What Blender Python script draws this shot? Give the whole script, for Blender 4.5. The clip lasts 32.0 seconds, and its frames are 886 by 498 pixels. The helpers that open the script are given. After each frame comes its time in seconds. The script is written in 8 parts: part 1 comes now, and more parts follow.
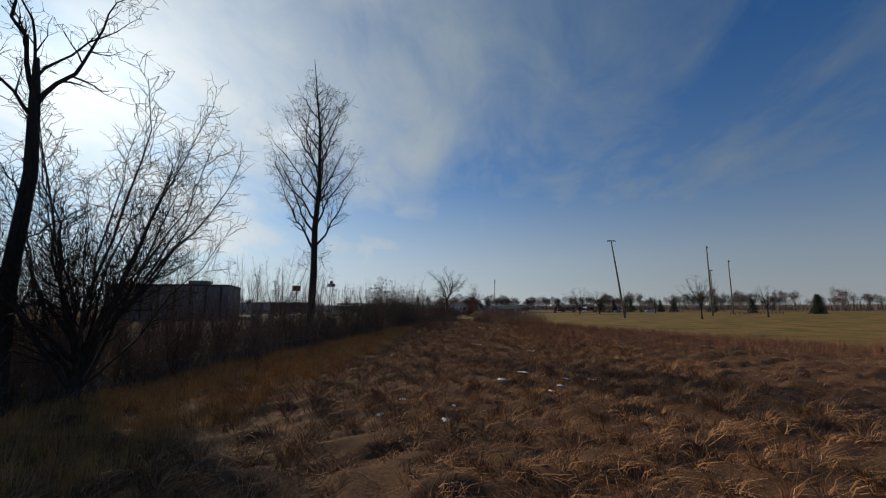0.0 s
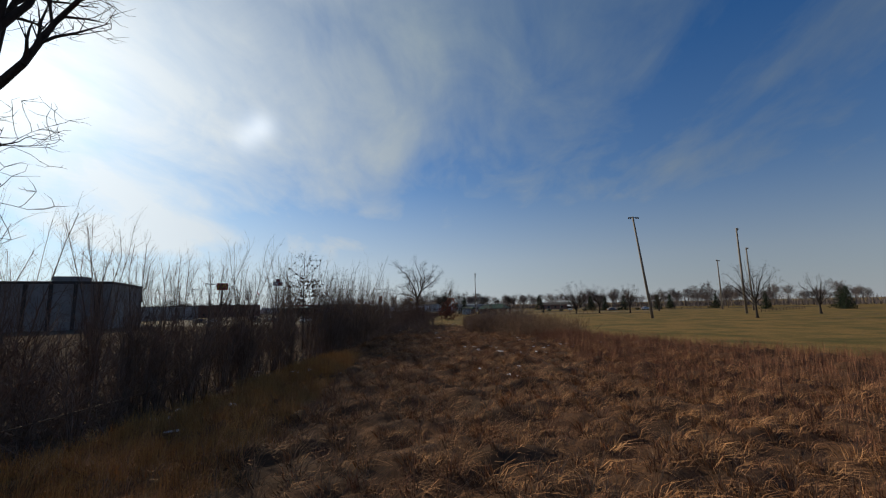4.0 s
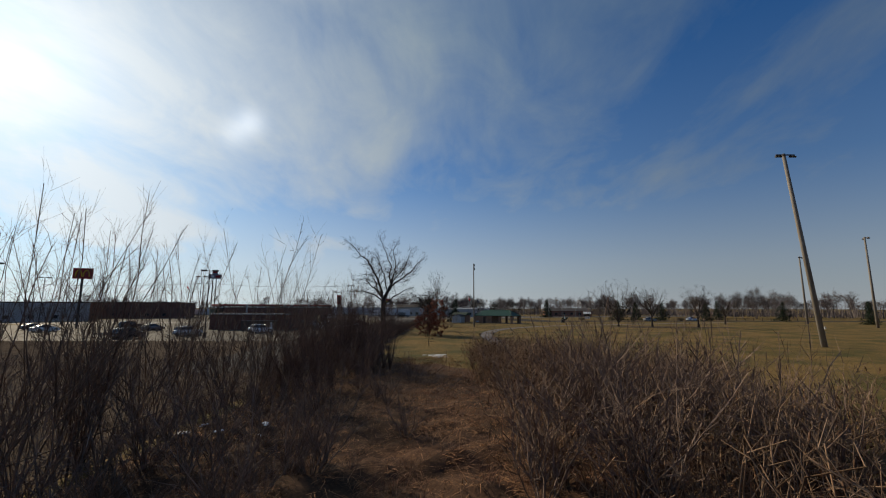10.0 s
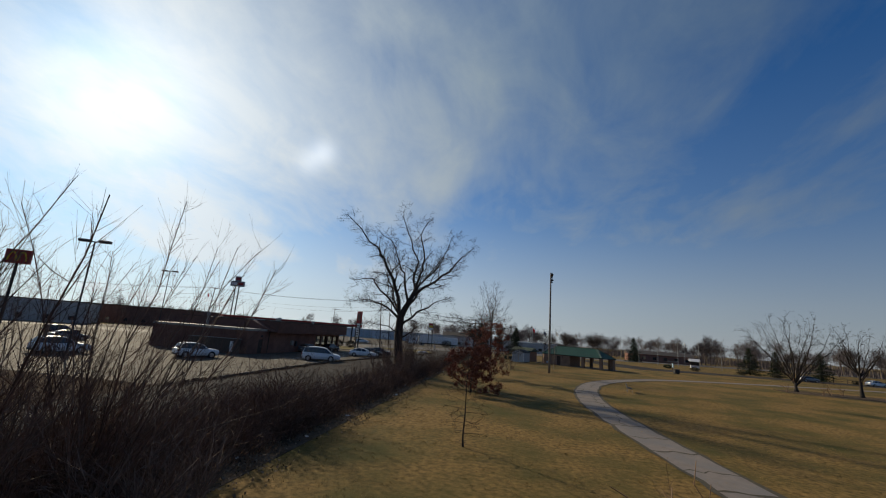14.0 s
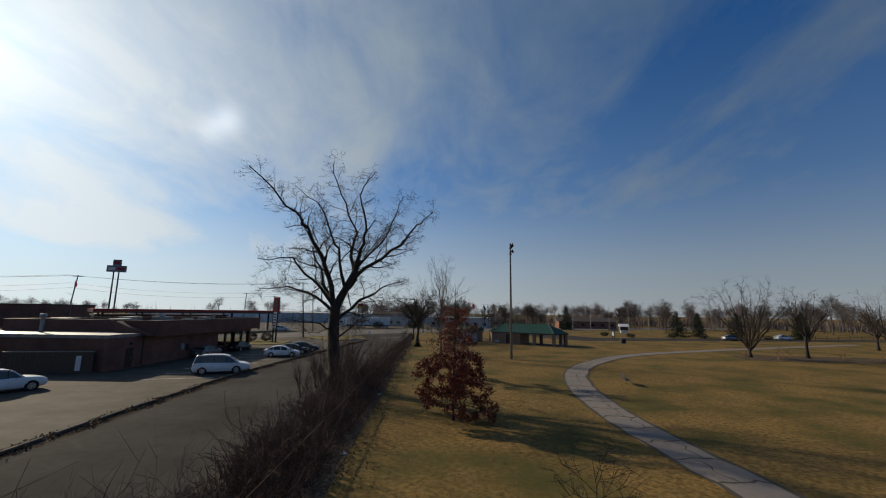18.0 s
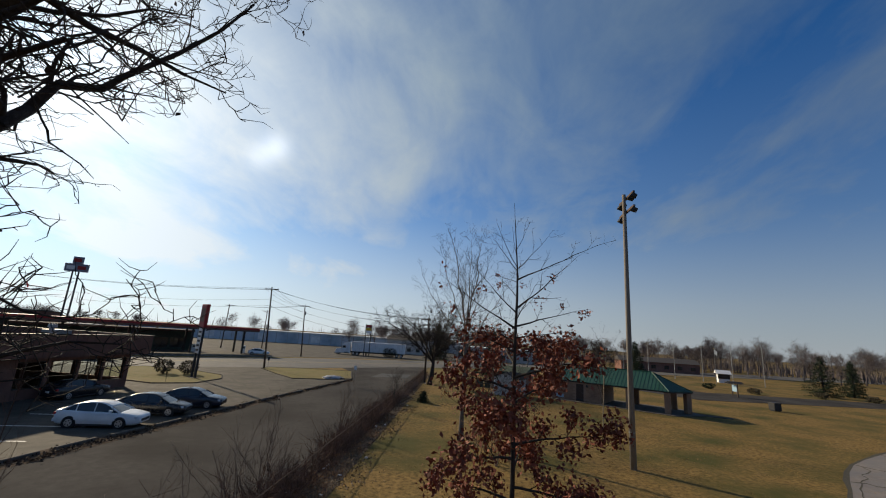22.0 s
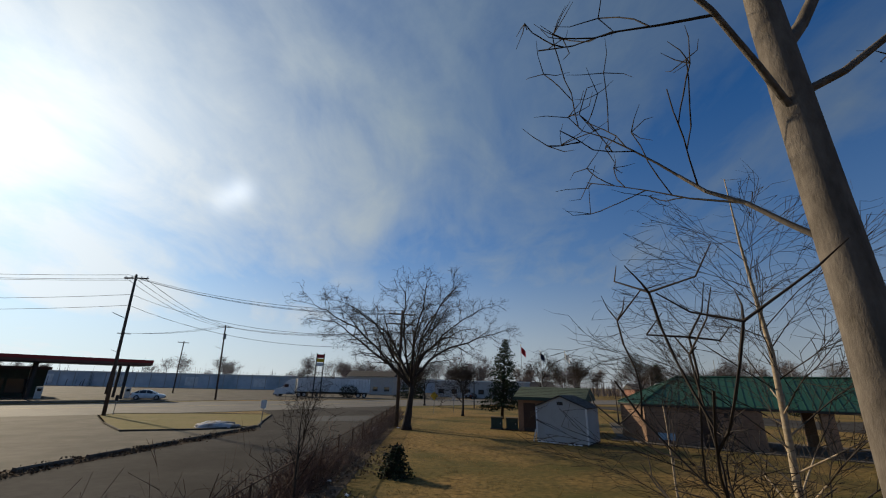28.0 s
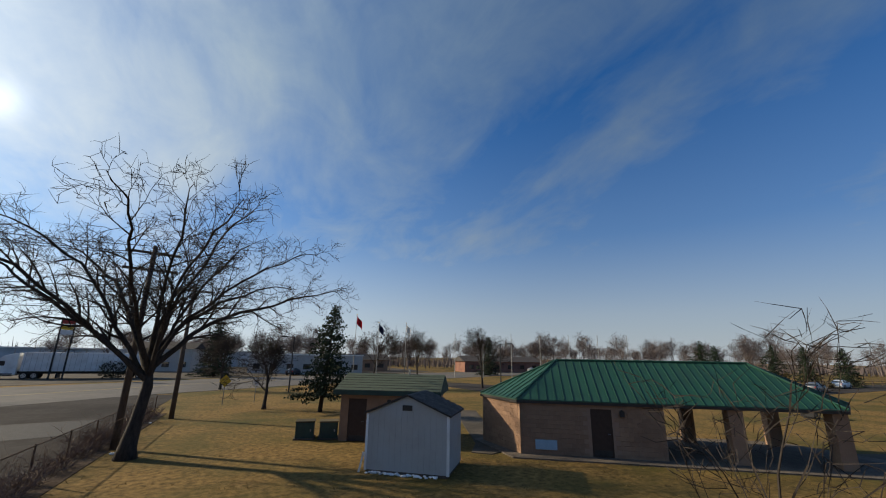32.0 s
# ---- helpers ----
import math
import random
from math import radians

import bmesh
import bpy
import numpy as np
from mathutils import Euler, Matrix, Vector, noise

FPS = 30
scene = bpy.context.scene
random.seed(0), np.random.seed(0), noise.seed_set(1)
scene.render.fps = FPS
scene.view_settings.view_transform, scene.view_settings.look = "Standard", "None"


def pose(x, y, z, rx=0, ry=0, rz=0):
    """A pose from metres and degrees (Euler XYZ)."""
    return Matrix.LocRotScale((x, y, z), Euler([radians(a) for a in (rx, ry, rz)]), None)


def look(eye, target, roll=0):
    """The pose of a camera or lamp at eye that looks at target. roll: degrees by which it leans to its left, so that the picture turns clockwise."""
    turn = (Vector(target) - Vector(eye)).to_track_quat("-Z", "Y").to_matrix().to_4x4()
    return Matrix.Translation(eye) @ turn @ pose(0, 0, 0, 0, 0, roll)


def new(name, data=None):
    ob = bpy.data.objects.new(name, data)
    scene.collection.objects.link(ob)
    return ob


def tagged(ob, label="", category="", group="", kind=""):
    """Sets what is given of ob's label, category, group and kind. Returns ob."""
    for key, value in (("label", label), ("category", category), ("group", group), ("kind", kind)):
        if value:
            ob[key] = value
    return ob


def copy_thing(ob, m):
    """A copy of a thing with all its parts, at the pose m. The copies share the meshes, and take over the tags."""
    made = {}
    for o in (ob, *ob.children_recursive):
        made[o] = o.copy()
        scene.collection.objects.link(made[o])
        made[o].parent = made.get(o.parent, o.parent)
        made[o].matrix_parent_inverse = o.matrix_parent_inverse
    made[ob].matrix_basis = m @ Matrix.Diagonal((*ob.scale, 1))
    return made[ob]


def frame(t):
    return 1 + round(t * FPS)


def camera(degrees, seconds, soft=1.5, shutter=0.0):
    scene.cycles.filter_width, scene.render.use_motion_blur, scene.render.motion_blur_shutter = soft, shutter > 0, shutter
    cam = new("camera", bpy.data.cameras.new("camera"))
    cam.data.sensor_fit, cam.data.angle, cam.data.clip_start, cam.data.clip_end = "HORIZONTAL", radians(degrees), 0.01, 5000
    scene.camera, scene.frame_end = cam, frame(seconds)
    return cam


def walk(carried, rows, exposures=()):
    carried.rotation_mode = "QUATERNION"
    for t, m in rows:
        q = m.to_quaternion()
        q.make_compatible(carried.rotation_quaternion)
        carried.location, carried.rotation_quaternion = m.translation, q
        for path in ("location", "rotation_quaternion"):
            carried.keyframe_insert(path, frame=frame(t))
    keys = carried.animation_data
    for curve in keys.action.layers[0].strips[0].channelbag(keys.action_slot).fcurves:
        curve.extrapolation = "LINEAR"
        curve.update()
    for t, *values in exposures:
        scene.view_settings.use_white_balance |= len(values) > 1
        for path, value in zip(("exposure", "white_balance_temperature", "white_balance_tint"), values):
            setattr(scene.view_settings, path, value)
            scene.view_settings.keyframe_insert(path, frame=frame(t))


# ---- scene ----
cam = camera(95.6, 32.0, soft=1.1)
PATH = [
    (0, (5.576, -3.966, 4.599), (5.369, -1.996, 4.877), -0.30),
    (0.5, (4.395, 0.445, 4.550), (4.226, 2.419, 4.826), -0.40),
    (1, (3.341, 4.979, 4.465), (3.208, 6.956, 4.737), -0.30),
    (1.5, (2.466, 9.571, 4.352), (2.362, 11.549, 4.627), -0.40),
    (2, (1.957, 14.196, 4.187), (1.866, 16.175, 4.463), -0.21),
    (2.5, (1.614, 18.880, 4.021), (1.531, 20.859, 4.299), -0.20),
    (3, (1.256, 23.722, 4.062), (1.181, 25.701, 4.341), -0.49),
    (3.5, (0.766, 28.706, 4.342), (0.704, 30.685, 4.621), -0.82),
    (5.5, (-0.169, 47.549, 5.006), (-0.108, 49.533, 5.250), -1.39),
    (6, (0.190, 51.636, 4.920), (0.249, 53.621, 5.155), -0.71),
    (6.5, (0.764, 55.515, 4.807), (0.798, 57.501, 5.038), -0.10),
    (7, (1.102, 59.283, 4.706), (1.108, 61.269, 4.940), 0.40),
    (7.5, (1.109, 62.873, 4.652), (1.106, 64.859, 4.890), 0.54),
    (8, (1.125, 66.324, 4.664), (1.122, 68.308, 4.914), 0.20),
    (8.5, (1.044, 70.390, 4.773), (1.047, 72.373, 5.034), -0.17),
    (9, (0.985, 75.125, 4.878), (0.990, 77.107, 5.147), -0.11),
    (9.5, (0.864, 80.554, 5.068), (0.874, 82.535, 5.345), 0.09),
    (10, (0.301, 86.152, 5.297), (0.326, 88.131, 5.583), 0.11),
    (10.5, (-0.243, 91.700, 5.516), (-0.193, 93.677, 5.813), 0.30),
    (11, (-0.470, 97.441, 5.712), (-0.413, 99.416, 6.024), 0.42),
    (11.5, (-0.038, 103.420, 5.715), (-0.011, 105.392, 6.049), 0.52),
    (12, (0.690, 109.081, 5.554), (0.646, 111.048, 5.912), 1.72),
    (12.5, (1.118, 113.803, 5.216), (0.986, 115.762, 5.595), 2.92),
    (13, (1.119, 117.523, 4.864), (0.907, 119.471, 5.265), 3.91),
    (13.5, (0.788, 120.629, 4.791), (0.526, 122.567, 5.208), 4.43),
    (14, (0.165, 122.954, 4.912), (-0.095, 124.893, 5.330), 4.31),
    (14.5, (-0.673, 124.941, 5.081), (-0.877, 126.887, 5.496), 3.42),
    (15, (-1.617, 126.259, 5.305), (-1.737, 128.216, 5.702), 2.55),
    (15.5, (-2.772, 126.458, 5.396), (-2.804, 128.424, 5.760), 1.90),
    (17.5, (-3.746, 132.463, 6.248), (-3.641, 134.435, 6.563), 1.10),
    (18, (-3.977, 135.641, 6.633), (-3.850, 137.613, 6.942), 0.84),
    (18.5, (-4.021, 139.427, 7.083), (-3.878, 141.397, 7.395), 0.65),
    (19, (-4.019, 144.044, 7.226), (-3.859, 146.011, 7.547), 0.45),
    (19.5, (-3.760, 148.663, 7.135), (-3.591, 150.627, 7.472), 0.34),
    (20, (-3.158, 153.290, 6.840), (-3.005, 155.250, 7.205), 0.17),
    (20.5, (-2.402, 158.323, 6.748), (-2.289, 160.282, 7.136), 0.56),
    (21, (-1.650, 162.836, 6.745), (-1.587, 164.793, 7.152), 1.53),
    (21.5, (-1.357, 166.200, 6.883), (-1.345, 168.155, 7.302), 2.48),
    (22, (-1.354, 168.963, 6.796), (-1.400, 170.915, 7.228), 3.72),
    (22.5, (-1.742, 171.735, 7.129), (-1.777, 173.686, 7.567), 3.61),
    (23, (-2.158, 174.514, 7.449), (-2.129, 176.464, 7.896), 2.77),
    (23.5, (-2.493, 176.952, 7.490), (-2.388, 178.897, 7.945), 1.79),
    (24, (-2.651, 179.013, 7.328), (-2.508, 180.955, 7.785), 1.38),
    (24.5, (-2.607, 181.080, 7.068), (-2.453, 183.019, 7.530), 1.30),
    (25, (-2.735, 183.512, 6.468), (-2.567, 185.444, 6.959), 1.46),
    (25.5, (-2.585, 186.450, 5.790), (-2.425, 188.372, 6.320), 1.41),
    (26, (-2.424, 189.218, 5.425), (-2.321, 191.134, 5.988), 2.04),
    (26.5, (-2.260, 191.586, 5.557), (-2.271, 193.498, 6.143), 3.80),
    (28.5, (-2.835, 197.553, 2.874), (-2.641, 199.438, 3.513), -0.40),
    (29, (-2.772, 198.717, 2.765), (-2.431, 200.586, 3.390), -1.15),
    (29.5, (-2.482, 200.416, 2.959), (-2.013, 202.259, 3.579), -0.98),
    (30, (-2.119, 202.248, 3.308), (-1.519, 204.055, 3.919), -0.66),
    (30.5, (-1.826, 203.941, 3.680), (-1.088, 205.702, 4.275), -0.66),
    (31, (-1.335, 205.482, 4.061), (-0.490, 207.204, 4.628), -0.51),
    (31.5, (-0.474, 206.896, 4.334), (0.399, 208.613, 4.872), 0.08),
    (32, (0.413, 208.223, 4.423), (1.247, 209.965, 4.941), 0.99),
]
EXPOSURES = [(0, -0.05), (3.5, 0.05), (9, 0.0), (13, 0.0), (19, -0.05), (21, 0.24), (22.3, 0.2), (24, -0.03), (26.5, 0.12), (29, 0.08), (30, 0.16), (31, 0.27), (32, 0.48)]
walk(cam, [(t, look(e, g, r)) for t, e, g, r in PATH], EXPOSURES)

# ---------------------------------------------------------------- sky and sun
SUN_AZ, SUN_EL = 50.0, 24.0      # degrees to the left of +y, and above the horizon


def sun_vector():
    a, e = radians(SUN_AZ), radians(SUN_EL)
    return Vector((-math.sin(a) * math.cos(e), math.cos(a) * math.cos(e), math.sin(e)))


def nd(tree, kind, **sets):
    n = tree.nodes.new(kind)
    for k, v in sets.items():
        if k == "inputs":
            for i, x in v.items():
                n.inputs[i].default_value = x
        elif k == "op":
            n.operation = v
        elif k == "blend":
            n.blend_type = v
        elif k == "dtype":
            n.data_type = v
    return n


def ramp(tree, stops, fac):
    n = tree.nodes.new("ShaderNodeValToRGB")
    e = n.color_ramp.elements
    while len(e) < len(stops):
        e.new(0.5)
    for el, (p, c) in zip(e, stops):
        el.position = p
        el.color = (c, c, c, 1) if isinstance(c, (int, float)) else (*c, 1)
    tree.links.new(fac, n.inputs[0])
    return n.outputs[0]


def build_world():
    w = bpy.data.worlds.new("world")
    scene.world = w
    w.use_nodes = True
    t = w.node_tree
    L = t.links.new
    bg = t.nodes["Background"]
    sky = t.nodes.new("ShaderNodeTexSky")
    sky.sky_type = "NISHITA"
    sky.sun_disc = False
    sky.sun_elevation = radians(SUN_EL)
    sky.sun_rotation = radians(-SUN_AZ)
    sky.air_density, sky.dust_density, sky.ozone_density = 1.0, 0.6, 2.6
    tc = t.nodes.new("ShaderNodeTexCoord")
    sep = t.nodes.new("ShaderNodeSeparateXYZ")
    L(tc.outputs["Generated"], sep.inputs[0])

    def m(op, a, b=None, clamp=False):
        n = t.nodes.new("ShaderNodeMath")
        n.operation, n.use_clamp = op, clamp
        for i, x in enumerate((a, b)):
            if x is None:
                continue
            if isinstance(x, (int, float)):
                n.inputs[i].default_value = x
            else:
                L(x, n.inputs[i])
        return n.outputs[0]
    zz = m("MAXIMUM", sep.outputs[2], 0.0)
    den = m("ADD", zz, 0.3)
    px, py = m("DIVIDE", sep.outputs[0], den), m("DIVIDE", sep.outputs[1], den)
    comb = t.nodes.new("ShaderNodeCombineXYZ")
    L(px, comb.inputs[0]), L(py, comb.inputs[1])
    mp = t.nodes.new("ShaderNodeMapping")
    mp.inputs["Rotation"].default_value = (0, 0, radians(CLOUD_TURN))
    mp.inputs["Scale"].default_value = (1.5, 0.95, 1.0)
    L(comb.outputs[0], mp.inputs[0])

    def noise_tex(scale, detail, rough, dist, shift):
        mm = t.nodes.new("ShaderNodeMapping")
        mm.inputs["Location"].default_value = (shift, shift * 0.7, shift * 0.3)
        L(mp.outputs[0], mm.inputs[0])
        n = t.nodes.new("ShaderNodeTexNoise")
        n.inputs["Scale"].default_value, n.inputs["Detail"].default_value = scale, detail
        n.inputs["Roughness"].default_value, n.inputs["Distortion"].default_value = rough, dist
        L(mm.outputs[0], n.inputs["Vector"])
        return n.outputs[0]
    n1 = noise_tex(1.05, 7, 0.55, 0.5, CLOUD_SHIFT)
    n2 = noise_tex(3.4, 7, 0.62, 0.6, CLOUD_SHIFT + 9)
    cloud = m("ADD", m("MULTIPLY", n1, 0.74), m("MULTIPLY", n2, 0.26))
    # nearness to the sun
    dot = t.nodes.new("ShaderNodeVectorMath")
    dot.operation = "DOT_PRODUCT"
    L(tc.outputs["Generated"], dot.inputs[0])
    dot.inputs[1].default_value = sun_vector()
    near = m("MAXIMUM", dot.outputs["Value"], 0.0)
    wide = m("POWER", near, 6.0)
    tight = m("POWER", near, 18.0)
    glare = m("POWER", near, 160.0)
    cover = ramp(t, [(0.41, 0.0), (0.56, 0.42), (0.76, 0.95)], m("ADD", cloud, m("MULTIPLY", m("POWER", near, 2.5), 0.17)))
    low = ramp(t, [(0.0, 1.0), (0.10, 0.82), (0.28, 0.34), (0.6, 0.0)], zz)
    cover = m("MAXIMUM", cover, m("MULTIPLY", low, 0.92), True)
    # thin cloud is lit through from behind towards the sun
    half = m("POWER", near, 1.6)
    lit = m("ADD", m("ADD", m("MULTIPLY", half, 0.70), m("MULTIPLY", wide, 0.5)), m("ADD", m("MULTIPLY", tight, 0.8), 0.52))
    lit = m("ADD", lit, m("ADD", m("MULTIPLY", m("MULTIPLY", low, m("POWER", near, 2.2)), 0.3), m("MULTIPLY", low, 0.24)))
    cl = t.nodes.new("ShaderNodeMix")
    cl.data_type, cl.blend_type = "RGBA", "MULTIPLY"
    cl.inputs[0].default_value = 1.0
    lowcol = t.nodes.new("ShaderNodeMix")
    lowcol.data_type = "RGBA"
    L(low, lowcol.inputs[0])
    lowcol.inputs[6].default_value = (*CLOUD_COL, 1)
    lowcol.inputs[7].default_value = (*HAZE_COL, 1)
    warm = t.nodes.new("ShaderNodeMix")
    warm.data_type = "RGBA"
    L(m("MULTIPLY", m("POWER", near, 4.0), 0.95, True), warm.inputs[0])
    L(lowcol.outputs[2], warm.inputs[6])
    warm.inputs[7].default_value = (4.72, 5.0, 5.12, 1)
    L(warm.outputs[2], cl.inputs[6])
    gl = t.nodes.new("ShaderNodeCombineXYZ")
    for i in range(3):
        L(lit, gl.inputs[i])
    L(gl.outputs[0], cl.inputs[7])
    sk = t.nodes.new("ShaderNodeMix")
    sk.data_type, sk.blend_type = "RGBA", "MULTIPLY"
    sk.inputs[0].default_value = 1.0
    L(sky.outputs[0], sk.inputs[6])
    sk.inputs[7].default_value = (*SKY_GAIN, 1)
    mix = t.nodes.new("ShaderNodeMix")
    mix.data_type = "RGBA"
    L(cover, mix.inputs[0])
    L(sk.outputs[2], mix.inputs[6]), L(cl.outputs[2], mix.inputs[7])
    add = t.nodes.new("ShaderNodeMix")
    add.data_type, add.blend_type = "RGBA", "ADD"
    add.inputs[0].default_value = 1.0
    L(mix.outputs[2], add.inputs[6])
    # the mock sun that stands beside the sun in thin ice cloud
    dog = t.nodes.new("ShaderNodeVectorMath")
    dog.operation = "DOT_PRODUCT"
    L(tc.outputs["Generated"], dog.inputs[0])
    a, e = radians(26.2), radians(23.2)
    dog.inputs[1].default_value = (-math.sin(a) * math.cos(e), math.cos(a) * math.cos(e), math.sin(e))
    spot = m("POWER", m("MAXIMUM", dog.outputs["Value"], 0.0), 2600.0)
    second = t.nodes.new("ShaderNodeVectorMath")
    second.operation = "DOT_PRODUCT"
    L(tc.outputs["Generated"], second.inputs[0])
    a, e = radians(28.0), radians(21.6)
    second.inputs[1].default_value = (-math.sin(a) * math.cos(e), math.cos(a) * math.cos(e), math.sin(e))
    spot = m("ADD", m("MULTIPLY", spot, 0.6), m("MULTIPLY", m("POWER", m("MAXIMUM", second.outputs["Value"], 0.0), 2600.0), 0.4))
    glow = m("ADD", m("MULTIPLY", glare, 2.5), m("MULTIPLY", spot, 5.5))
    gc = t.nodes.new("ShaderNodeCombineXYZ")
    for i in range(3):
        L(glow, gc.inputs[i])
    L(gc.outputs[0], add.inputs[7])
    L(add.outputs[2], bg.inputs[0])
    bg.inputs[1].default_value = SKY_STRENGTH


SKY_STRENGTH = 0.075
SKY_GAIN = (0.2, 0.66, 1.12)
CLOUD_COL = (2.9, 4.05, 5.1)
HAZE_COL = (5.6, 5.95, 6.25)
CLOUD_TURN, CLOUD_SHIFT = -8.0, 3.1
build_world()
lamp = bpy.data.lights.new("sun", "SUN")
lamp.energy, lamp.angle, lamp.color = 4.4, radians(1.3), (1.0, 0.84, 0.60)
sun = new("sun", lamp)
sun.matrix_world = look(sun_vector() * 400, (0, 0, 0))
scene.view_settings.exposure = 0.0
# ---------------------------------------------------------------- materials
def mat(name, c1, c2=None, scale=6.0, rough=0.8, metal=0.0, bump=0.0, bscale=None, c3=None, big=0.6, spec=0.2, vary=0.0, stretch=None):
    """A surface of colours c1 and c2 mixed by two sizes of noise, with c3 as stains."""
    m = bpy.data.materials.new(name)
    m.use_nodes = True
    t = m.node_tree
    L = t.links.new
    b = t.nodes["Principled BSDF"]
    b.inputs["Roughness"].default_value = rough
    b.inputs["Metallic"].default_value = metal
    b.inputs["Specular IOR Level"].default_value = spec
    tc = t.nodes.new("ShaderNodeNewGeometry")
    vec = tc.outputs["Position"]
    if stretch:
        mp = t.nodes.new("ShaderNodeMapping")
        mp.inputs["Scale"].default_value = stretch
        L(vec, mp.inputs[0])
        vec = mp.outputs[0]
    c2 = c2 or tuple(x * 0.8 for x in c1)
    n1 = nd(t, "ShaderNodeTexNoise", inputs={"Scale": scale, "Detail": 6.0, "Roughness": 0.65})
    L(vec, n1.inputs["Vector"])
    col = ramp(t, [(0.32, c1), (0.68, c2)], n1.outputs[0])
    if c3:
        n2 = nd(t, "ShaderNodeTexNoise", inputs={"Scale": big, "Detail": 5.0, "Roughness": 0.6})
        L(vec, n2.inputs["Vector"])
        f = ramp(t, [(0.42, 0.0), (0.66, 1.0)], n2.outputs[0])
        mx = t.nodes.new("ShaderNodeMix")
        mx.data_type = "RGBA"
        L(f, mx.inputs[0]), L(col, mx.inputs[6])
        mx.inputs[7].default_value = (*c3, 1)
        col = mx.outputs[2]
    if vary:
        oi = t.nodes.new("ShaderNodeObjectInfo")
        ri = tc.outputs["Random Per Island"]
        ad = nd(t, "ShaderNodeMath", op="ADD")
        L(oi.outputs["Random"], ad.inputs[0]), L(ri, ad.inputs[1])
        fr = nd(t, "ShaderNodeMath", op="FRACT")
        L(ad.outputs[0], fr.inputs[0])
        hs = t.nodes.new("ShaderNodeHueSaturation")
        mr = nd(t, "ShaderNodeMapRange", inputs={3: 1 - vary, 4: 1 + vary})
        L(fr.outputs[0], mr.inputs[0])
        L(mr.outputs[0], hs.inputs["Value"]), L(col, hs.inputs["Color"])
        col = hs.outputs[0]
    L(col, b.inputs["Base Color"])
    if bump:
        nb = nd(t, "ShaderNodeTexNoise", inputs={"Scale": bscale or scale * 4, "Detail": 5.0, "Roughness": 0.7})
        L(vec, nb.inputs["Vector"])
        bp = nd(t, "ShaderNodeBump", inputs={"Strength": bump, "Distance": 0.02})
        L(nb.outputs[0], bp.inputs["Height"])
        L(bp.outputs[0], b.inputs["Normal"])
    return m


M = {}
M["lawn"] = mat("lawn", (0.07, 0.046, 0.014), (0.285, 0.178, 0.06), 3.8, 0.95, bump=1.0, bscale=18, c3=(0.07, 0.064, 0.018), big=0.16, spec=0.1)
M["field"] = mat("field", (0.03, 0.015, 0.009), (0.15, 0.078, 0.042), 9.0, 0.95, bump=1.0, bscale=14, c3=(0.06, 0.036, 0.022), big=0.3, spec=0.1)
M["leaf_litter"] = mat("leaf_litter", (0.07, 0.053, 0.039), (0.165, 0.132, 0.103), 7.0, 0.95, bump=1.0, bscale=20, c3=(0.062, 0.048, 0.036), big=0.7, spec=0.0)
M["asphalt"] = mat("asphalt", (0.05, 0.046, 0.043), (0.074, 0.068, 0.063), 2.0, 0.95, bump=0.35, bscale=60, c3=(0.036, 0.033, 0.031), big=0.15, spec=0.03)
M["road"] = mat("road", (0.108, 0.099, 0.088), (0.15, 0.138, 0.123), 1.2, 0.8, bump=0.25, bscale=50, c3=(0.098, 0.093, 0.086), big=0.2, spec=0.12)
M["concrete"] = mat("concrete", (0.075, 0.065, 0.053), (0.12, 0.104, 0.085), 1.2, 0.85, bump=0.3, bscale=30, c3=(0.06, 0.053, 0.043), big=0.35, spec=0.07)
M["path"] = mat("path", (0.165, 0.142, 0.125), (0.225, 0.192, 0.168), 2.0, 0.95, bump=0.3, bscale=40, c3=(0.165, 0.155, 0.15), big=0.6)
M["crack"] = mat("crack", (0.05, 0.045, 0.035), (0.08, 0.07, 0.05), 6, 0.95)
M["grass_dry"] = mat("grass_dry", (0.25, 0.118, 0.053), (0.43, 0.245, 0.122), 0.9, 0.9, spec=0.15, vary=0.65, c3=(0.11, 0.055, 0.034), big=0.55)
M["grass_gold"] = mat("grass_gold", (0.31, 0.165, 0.052), (0.42, 0.24, 0.085), 0.7, 0.9, spec=0.15, vary=0.4)
M["grass_red"] = mat("grass_red", (0.17, 0.08, 0.05), (0.25, 0.125, 0.075), 0.8, 0.9, spec=0.15, vary=0.4)
M["stem"] = mat("stem", (0.125, 0.085, 0.064), (0.215, 0.152, 0.118), 2.0, 0.85, spec=0.2, vary=0.35)
M["stem_dark"] = mat("stem_dark", (0.1, 0.07, 0.054), (0.175, 0.128, 0.1), 2.0, 0.9, spec=0.15, vary=0.35)
M["stem_hedge"] = mat("stem_hedge", (0.08, 0.048, 0.037), (0.165, 0.105, 0.078), 2.0, 0.9, spec=0.12, vary=0.5)
M["stem_tan"] = mat("stem_tan", (0.17, 0.105, 0.065), (0.28, 0.185, 0.115), 2.0, 0.85, spec=0.2, vary=0.4)
M["stem_red"] = mat("stem_red", (0.12, 0.07, 0.048), (0.19, 0.125, 0.085), 2.0, 0.85, spec=0.2, vary=0.35)
M["seed"] = mat("seed", (0.065, 0.034, 0.02), (0.11, 0.06, 0.035), 8, 0.9, vary=0.3)
M["bark"] = mat("bark", (0.025, 0.021, 0.018), (0.06, 0.049, 0.041), 9, 0.95, bump=0.9, bscale=24, spec=0.2, stretch=(1, 1, 0.3))
